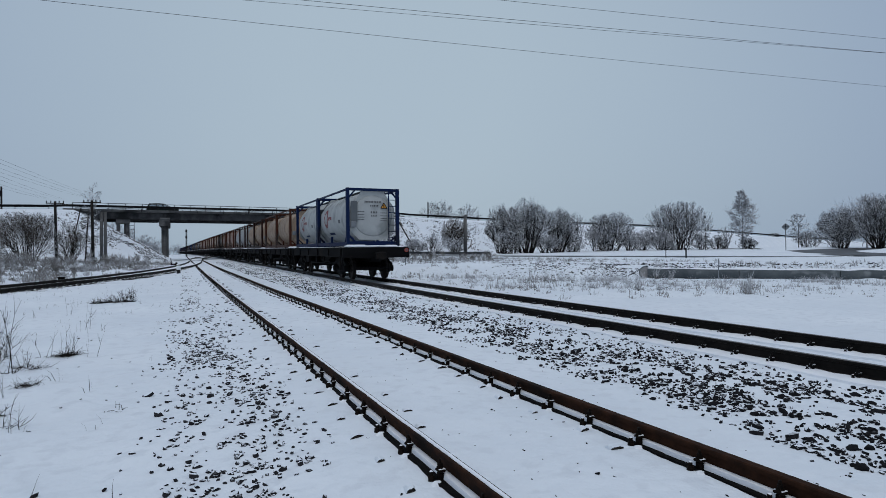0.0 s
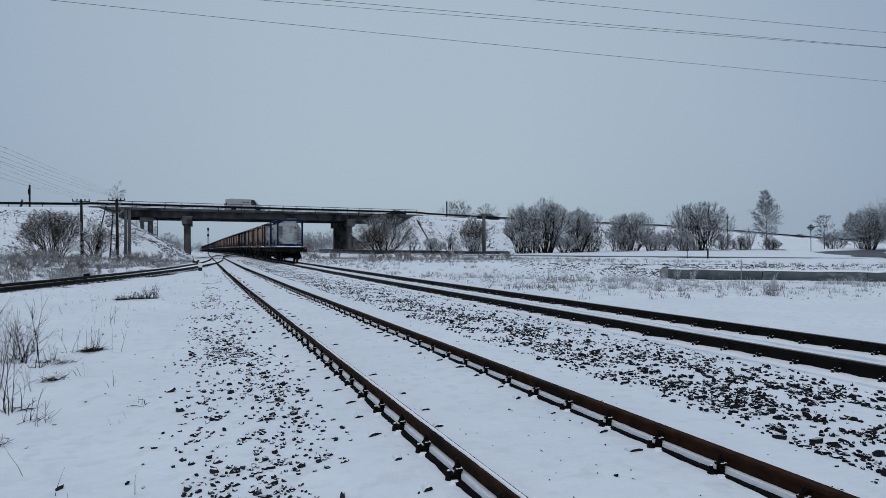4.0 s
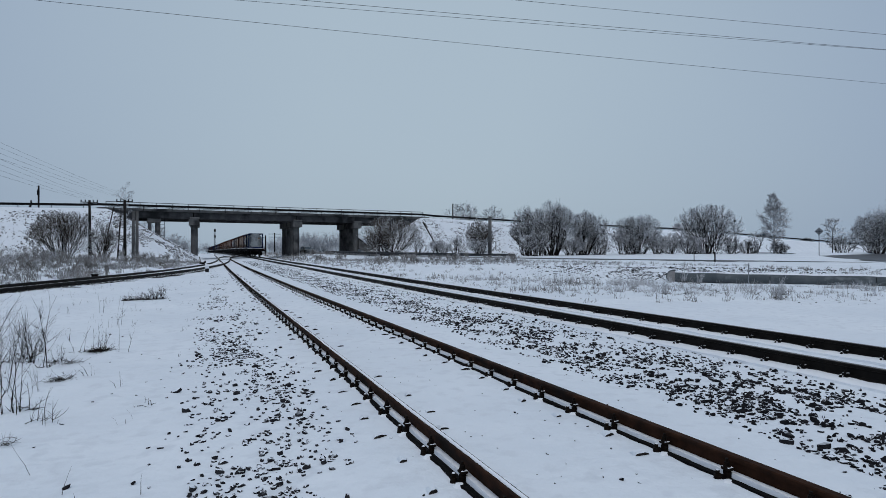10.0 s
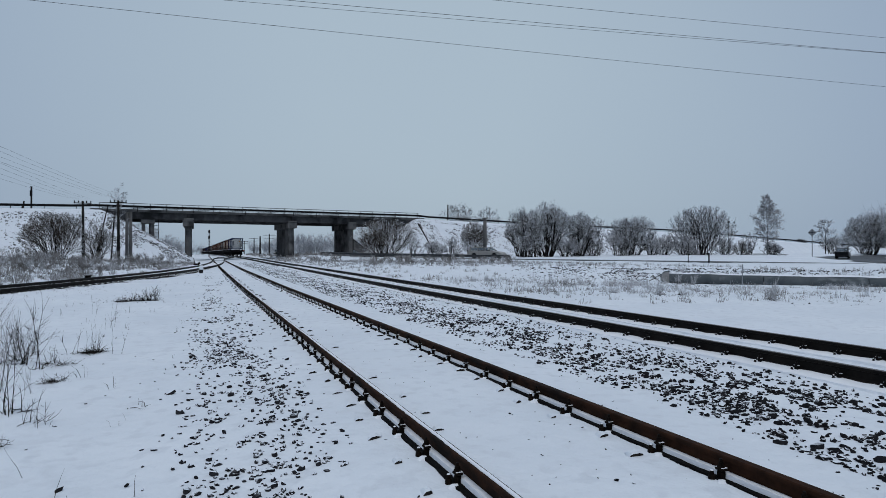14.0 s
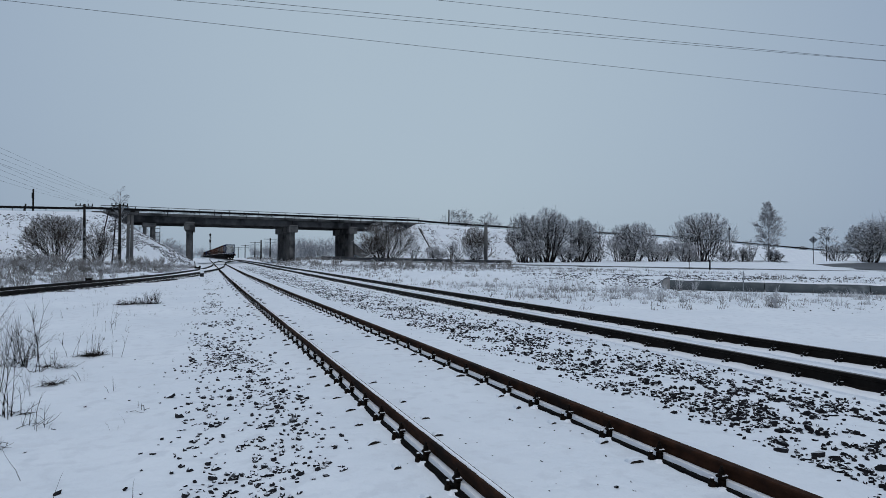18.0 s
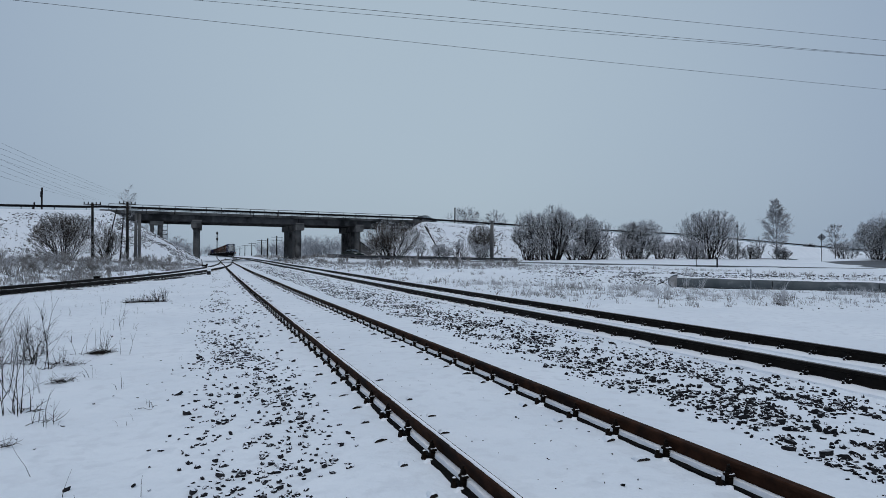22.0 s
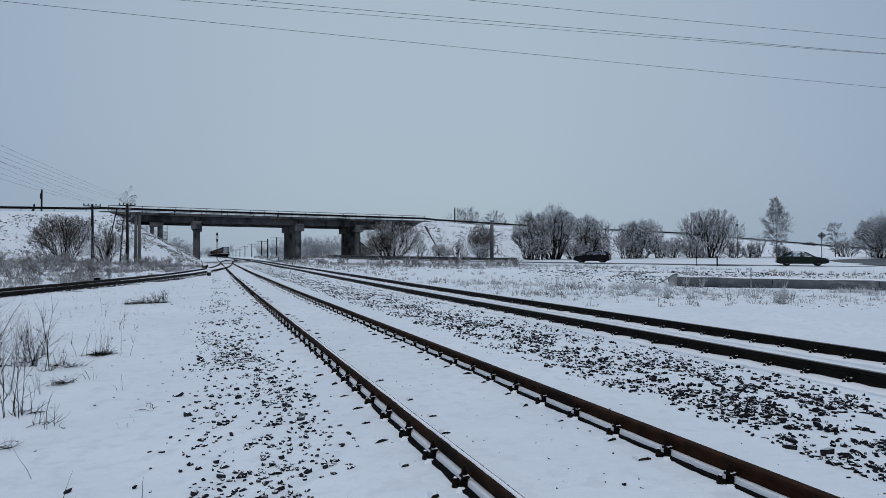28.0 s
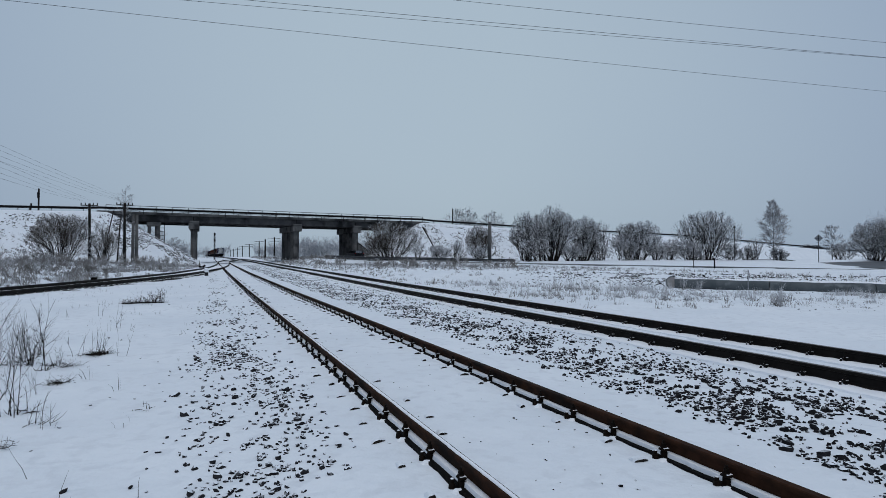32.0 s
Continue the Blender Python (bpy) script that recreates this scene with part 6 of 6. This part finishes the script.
SHAPES = {  # length, width, lower outline (y, z), cabin outline (y, z), wheel places, wheel radius
    "sedan": (4.55, 1.76, [(-2.26, 0.32), (-2.27, 0.75), (-2.15, 0.93), (-1.5, 0.98), (1.05, 0.93), (2.0, 0.78), (2.25, 0.6), (2.28, 0.32), (1.9, 0.2), (-1.9, 0.2)], [(-1.75, 0.95), (-0.95, 1.38), (-0.45, 1.44), (0.3, 1.42), (1.2, 0.91)], (-1.36, 1.36), 0.31),
    "estate": (4.7, 1.78, [(-2.33, 0.34), (-2.35, 0.8), (-2.25, 0.98), (-1.5, 1.0), (1.1, 0.96), (2.05, 0.8), (2.32, 0.62), (2.35, 0.34), (1.9, 0.2), (-1.9, 0.2)], [(-2.24, 0.97), (-1.95, 1.42), (-0.9, 1.5), (0.25, 1.46), (1.25, 0.94)], (-1.38, 1.38), 0.32),
    "mpv": (4.3, 1.78, [(-2.13, 0.34), (-2.15, 0.78), (-2.06, 0.96), (-1.4, 0.98), (1.0, 0.94), (1.88, 0.8), (2.12, 0.6), (2.14, 0.34), (1.75, 0.2), (-1.75, 0.2)], [(-2.05, 0.95), (-1.8, 1.4), (-0.85, 1.48), (0.2, 1.45), (1.12, 0.92)], (-1.27, 1.27), 0.32),
    "suv": (4.4, 1.82, [(-2.15, 0.42), (-2.18, 0.9), (-2.1, 1.08), (-1.4, 1.1), (0.95, 1.08), (1.95, 0.96), (2.16, 0.75), (2.18, 0.42), (1.85, 0.28), (-1.85, 0.28)], [(-2.12, 1.06), (-1.95, 1.62), (-0.9, 1.72), (0.2, 1.68), (1.05, 1.06)], (-1.3, 1.3), 0.36),
    "van": (6.4, 2.0, [(-3.15, 0.38), (-3.18, 1.1), (-3.12, 1.18), (-2.0, 1.2), (2.0, 1.18), (2.8, 1.08), (3.18, 0.8), (3.2, 0.38), (2.75, 0.26), (-2.75, 0.26)], [(-3.13, 1.16), (-3.1, 2.14), (-2.5, 2.26), (1.1, 2.24), (1.6, 2.12), (2.5, 1.14)], (-1.95, 2.1), 0.36),
}


def vehicle(shape, name, label, category, paint_mat):
    """A road vehicle that faces +y, its origin on the road under its middle."""
    L, Wd, low, cab, axles, wr = SHAPES[shape]
    v = thing(name, label, category, group="passing vehicles")
    hw = Wd / 2

    def slab(outline, xs):
        return MB().loft([[(x, y * ky, z0 + (z - z0) * kz) for y, z in outline] for x, ky, kz, z0 in xs])

    body = part("body", slab(low, [(-hw, 0.97, 0.9, 0.55), (-hw + 0.06, 1.0, 1.0, 0.5), (hw - 0.06, 1.0, 1.0, 0.5), (hw, 0.97, 0.9, 0.55)]), paint_mat, v)
    zb = cab[0][1]
    pane = GLASS if shape == "van" else CLEAR
    if shape == "van":
        cabin = part("cabin", slab(cab, [(-hw + 0.2, 0.93, 0.96, zb), (-hw + 0.28, 0.98, 1.0, zb), (hw - 0.28, 0.98, 1.0, zb), (hw - 0.2, 0.93, 0.96, zb)]), paint_mat, v)
        bars = MB()
        for k, w in enumerate((0.16, 0.12, 0.14, 0.1, 0.16, 0.13)):
            bars.box((hw - 0.185, -0.5 + 0.2 * k, 1.72), (0.02, w, 0.16))
        part("lettering_bars", bars, GREY_LETTER, cabin, "dark unreadable lettering on the side")
    else:
        crown = cab[1:-1]
        crown = crown + [(y * 0.97, z - 0.05) for y, z in crown[::-1]]
        cabin = part("cabin", slab(crown, [(-hw + 0.2, 0.97, 0.9, zb + 0.4), (-hw + 0.28, 1.0, 1.0, zb), (hw - 0.28, 1.0, 1.0, zb), (hw - 0.2, 0.97, 0.9, zb + 0.4)]), paint_mat, v, "painted roof with its pillars")
        for sx in (-1, 1):
            x = sx * (hw - 0.21)
            (y0, z0), (y1, z1), (y2, z2), (y3, z3) = cab[0], cab[1], cab[-2], cab[-1]
            part("pillar", MB().bar((x, y0 * 0.97, z0 - 0.03), (x, y1 * 0.95, z1 - 0.05), 0.05, 0.2, 0.01), paint_mat, cabin)
            part("pillar", MB().bar((x, y3 * 0.95, z3 - 0.03), (x, y2 * 0.95, z2 - 0.05), 0.05, 0.08, 0.01), paint_mat, cabin)
            for y in (-0.92, 0.085) if shape in ("estate", "mpv", "suv") else (-0.02,):
                part("pillar", MB().bar((x, y, zb - 0.03), (x, y - 0.04, max(z1, z2) - 0.05), 0.04, 0.1, 0.01), paint_mat, cabin)
            for y in (-0.85, 0.1):
                part("seat", MB().box((sx * 0.38, y, zb - 0.05), (0.46, 0.16, 0.5), 0.06).box((sx * 0.38, y - 0.03, zb + 0.27), (0.24, 0.1, 0.16), 0.04), TYRE, v, "dark seat back with headrest")
    ztop = max(z for _, z in cab)

    def edge(z, front):
        pts = cab[-2:] if front else cab[:2]
        (y0, z0), (y1, z1) = pts
        return y0 + (y1 - y0) * (z - z0) / (z1 - z0)

    za, zc = zb + 0.05, ztop - 0.13
    for sx in (-1, 1):
        x = sx * (hw - 0.195)
        spans = [(0.62, 1.2)] if shape == "van" else [(edge(za, False) * 0.93 + 0.12, -0.95), (-0.88, 0.05), (0.12, 1.3)] if shape in ("estate", "mpv", "suv") else [(-1.35, -0.55), (-0.48, 0.1), (0.17, 1.2)]
        for a, b in spans:
            bt = min(b, edge(zc, True) * 0.93 - 0.08)
            bb = min(b, edge(za, True) * 0.93 - 0.08) if b > 0.9 else b
            at_ = max(a, edge(zc, False) * 0.93 + 0.08)
            if shape == "van":
                a, bb, bt, at_ = 0.95, 1.95, 1.45, 0.95
            quad = [(a, za), (bb, za), (bt, zc), (at_, zc)]
            part("side_window", MB().loft([[(x - 0.01, y, z) for y, z in quad], [(x + 0.012 * sx + 0.001, y, z) for y, z in quad]]), pane, cabin)
    for front in ((True,) if shape == "van" else (True, False)):
        zt, zl = ztop - 0.1, zb + 0.06
        g = MB()
        s = 1 if front else -1
        w = hw - 0.3
        rows = []
        for dy in (0.0, 0.014):
            rows.append([(-w, edge(zl, front) * 0.98 + s * dy, zl), (w, edge(zl, front) * 0.98 + s * dy, zl), (w * 0.94, edge(zt, front) * 0.98 + s * dy, zt), (-w * 0.94, edge(zt, front) * 0.98 + s * dy, zt)])
        part("windscreen" if front else "rear_window", g.loft(rows), pane, cabin)
    for sx in (-1, 1):
        part("headlight", MB().box((sx * (hw - 0.28), L / 2 - 0.1, 0.68 if shape != "van" else 0.95), (0.34, 0.16, 0.15), 0.03), LAMP_CLEAR, body)
        part("tail_light", MB().box((sx * (hw - 0.14), -L / 2 + 0.1, 0.82 if shape != "van" else 1.3), (0.18, 0.14, 0.2 if shape != "van" else 0.5), 0.03), LAMP_RED, body)
        part("mirror", MB().box((sx * (hw + 0.07), edge(zb + 0.1, True) - 0.35, zb + 0.12), (0.16, 0.1, 0.12), 0.03), paint_mat, body)
        part("sill", MB().box((sx * (hw - 0.05), 0, 0.28), (0.06, axles[1] - axles[0] - 0.8, 0.12), 0.02), TYRE, body)
        for y in axles:
            n = 20
            prof = ((-0.1, wr - 0.11), (-0.1, wr - 0.02), (-0.07, wr), (0.07, wr), (0.1, wr - 0.02), (0.1, wr - 0.11))
            rings = [[(x, r * math.cos(6.2832 * k / n), r * math.sin(6.2832 * k / n)) for k in range(n)] for x, r in prof]
            wh = part("wheel", MB().loft(rings), TYRE, v, at=pose(sx * (hw - 0.11), y, wr))
            part("rim", MB().tube([(sx * 0.085, 0, 0), (sx * 0.108, 0, 0)], [wr - 0.12, wr - 0.16], 14), RIM, wh)
            arch = [[(sx * (hw - 0.03 + e), y + (wr + 0.07) * math.cos(a), max(0.22, wr + (wr + 0.07) * math.sin(a))) for a in [math.pi * k / 10 for k in range(11)]] for e in (0, 0.035)]
            part("wheel_arch", MB().loft(arch), TYRE, body)
    part("bumper", MB().box((0, L / 2 - 0.06, 0.42), (Wd - 0.16, 0.16, 0.22), 0.05), paint_mat, body)
    part("bumper", MB().box((0, -L / 2 + 0.06, 0.45), (Wd - 0.16, 0.16, 0.24), 0.05), paint_mat, body)
    if shape == "mpv":
        for sx in (-1, 1):
            part("roof_rail", MB().tube([(sx * 0.6, -1.5, ztop - 0.06), (sx * 0.6, -1.4, ztop + 0.05), (sx * 0.6, -0.2, ztop + 0.05), (sx * 0.6, 0.0, ztop - 0.04)], 0.02, 6), TYRE, cabin)
    return v


def bridge_lane(v, way):
    def at(s):
        p = bpt(s, v, lerp(EDGE_Z, s) + 0.02)
        return p, math.degrees(math.atan2(UY, UX)) - 90 + (0 if way > 0 else 180)
    return at


LANES = {d: offset_line(dense(ROAD, 2.0), d) for d in (-1.7, 1.7)}


def road_lane(d, way):
    pts = LANES[d]
    acc = [0.0]
    for a, b in zip(pts, pts[1:]):
        acc.append(acc[-1] + (b - a).length)

    def at(s):
        s = min(max(s, 0.5), acc[-1] - 0.5)
        i = next(k for k in range(len(acc) - 1) if acc[k + 1] >= s)
        p = pts[i].lerp(pts[i + 1], (s - acc[i]) / (acc[i + 1] - acc[i]))
        j0, j1 = max(i - 2, 0), min(i + 3, len(pts) - 1)
        t = (pts[j1] - pts[j0]) * way
        return Vector((p.x, p.y, road_z(p.x, p.y) + 0.04)), math.degrees(math.atan2(t.y, t.x)) - 90
    return at


def steady(t0, s0, speed):
    return [(-1, s0 + speed * (-1 - t0)), (33, s0 + speed * (33 - t0))]


VEHICLES.append((vehicle("estate", "car", "dark green-grey estate car driving across the bridge", "car", CAR_GREEN), bridge_lane(3.3, 1), steady(0, 13.2, 14.7)))
VEHICLES.append((vehicle("van", "van", "white panel van driving across the bridge", "van", VAN_WHITE), bridge_lane(3.3, 1), [(-1, -57), (2, -9), (3.5, 14.8), (6, 54), (7, 70.2), (9, 107), (12, 173), (12.5, 185), (13, 198), (14, 224), (16, 270), (33, 395)]))
VEHICLES.append((vehicle("sedan", "car", "black saloon car driving across the bridge", "car", CAR_BLACK), bridge_lane(7.7, -1), steady(7, 14.6, -12.6)))
VEHICLES.append((vehicle("sedan", "car", "grey saloon car driving across the bridge", "car", CAR_GREY), bridge_lane(3.3, 1), steady(20, 29.6, 12.9)))
VEHICLES.append((vehicle("estate", "car", "silver-beige estate car on the lower road", "car", CAR_BEIGE), road_lane(-1.7, -1), [(-1, 345), (11, 209), (13.5, 176.1), (14.5, 163), (16.5, 136.1), (17, 129.4), (20, 90), (26, 5), (33, 1)]))
VEHICLES.append((vehicle("sedan", "car", "dark green saloon car on the lower road", "car", CAR_GREEN), road_lane(-1.7, -1), [(-1, 388), (0, 388), (20, 219), (21, 208.6), (24, 178.8), (25.5, 162.3), (27.5, 141.6), (28.5, 130.6), (33, 80)]))
VEHICLES.append((vehicle("mpv", "car", "black people carrier on the lower road", "car", CAR_BLACK), road_lane(1.7, 1), [(-1, 2), (14, 2), (26.5, 140), (27.5, 152), (28.5, 163.8), (30, 180.4), (33, 214)]))
SUV_KEYS = [(8.5, 170, 57), (10.5, 128, 57.2), (11.5, 110, 58.2), (12, 102.5, 59.6), (12.5, 96.9, 61.2), (13, 93.2, 61.8), (13.25, 92.3, 62.3), (13.5, 92.9, 63.4), (14, 95.3, 65.1), (14.5, 99.0, 66.8), (15.2, 105, 69.3), (16, 117, 72.8), (17, 135, 75), (19, 170, 77), (23, 228, 79)]
SUV_WAY = dense([k[1:] for k in SUV_KEYS], 0.5)
SUV_S = [0.0]
for a, b in zip(SUV_WAY, SUV_WAY[1:]):
    SUV_S.append(SUV_S[-1] + (b - a).length)


def suv_lane(s):
    s = min(max(s, 0.5), SUV_S[-1] - 0.5)
    i = next(k for k in range(len(SUV_S) - 1) if SUV_S[k + 1] >= s)
    p = SUV_WAY[i].lerp(SUV_WAY[i + 1], (s - SUV_S[i]) / (SUV_S[i + 1] - SUV_S[i]))
    d = SUV_WAY[min(i + 3, len(SUV_WAY) - 1)] - SUV_WAY[max(i - 1, 0)]
    return Vector((p.x, p.y, max(ground(p.x, p.y) + 0.06, side_at(p.x, p.y)[1] + 0.07 if side_at(p.x, p.y)[0] < 6 else 0))), math.degrees(math.atan2(d.y, d.x)) - 90


VEHICLES.append((vehicle("suv", "car", "black off-road car turning on the side road", "car", CAR_BLACK), suv_lane, [(-1, 0.5)] + [(k[0], SUV_S[min(range(len(SUV_WAY)), key=lambda i: (SUV_WAY[i].xy - Vector(k[1:])).length)]) for k in SUV_KEYS] + [(33, SUV_S[-1] - 1)]))
ROLLING = {VEHICLES[4][0]: (11, 18, 0.32), VEHICLES[5][0]: (20, 29.5, 0.31), VEHICLES[6][0]: (26.5, 31.5, 0.33)}


# ---- movement ----
def motions():
    for ob, off, up in MOVERS:
        rows = []
        for t, y in TRAIN:
            c = y + off
            slope = math.degrees(math.atan((track2_z(c + 5) - track2_z(c - 5)) / 10))
            turn = math.degrees(math.atan((lerp(MAIN_DX, c + 5) - lerp(MAIN_DX, c - 5)) / 10))
            rows.append((t, pose(MAIN_X + lerp(MAIN_DX, c), c, 0.2 + track2_z(c)) @ pose(0, 0, 0, slope, 0, -turn) @ pose(0, 0, up)))
        walk(ob, rows)
    # rolling wheels of the last wagon
    tail = MOVERS[0][0]
    for ws in [o for o in tail.children if o.name.startswith("wheelset")]:
        at = ws.matrix_basis.copy()
        walk(ws, [(k / 15, at @ pose(0, 0, 0, -math.degrees(8.2 * k / 15 / 0.475), 0, 0)) for k in range(481)])
    for ob, lane, table in VEHICLES:
        rows = []
        for t in [k * 0.5 for k in range(65)]:
            p, h = lane(lerp(table, t))
            rows.append((t, Matrix.Translation(p) @ pose(0, 0, 0, 0, 0, h)))
        walk(ob, rows)
        if ob in ROLLING:
            t0, t1, r = ROLLING[ob]
            dist, last, turns = 0.0, lane(lerp(table, t0))[0], [(0, 0.0)]
            for k in range(int(t0 * 30), int(t1 * 30) + 1):
                p = lane(lerp(table, k / 30))[0]
                dist, last = dist + (p - last).length, p
                turns.append((k / 30, -math.degrees(dist / r)))
            turns.append((32, turns[-1][1]))
            for wh in [o for o in ob.children if o.name.startswith("wheel")]:
                at = wh.matrix_basis.copy()
                walk(wh, [(t, at @ pose(0, 0, 0, a, 0, 0)) for t, a in turns])


motions()
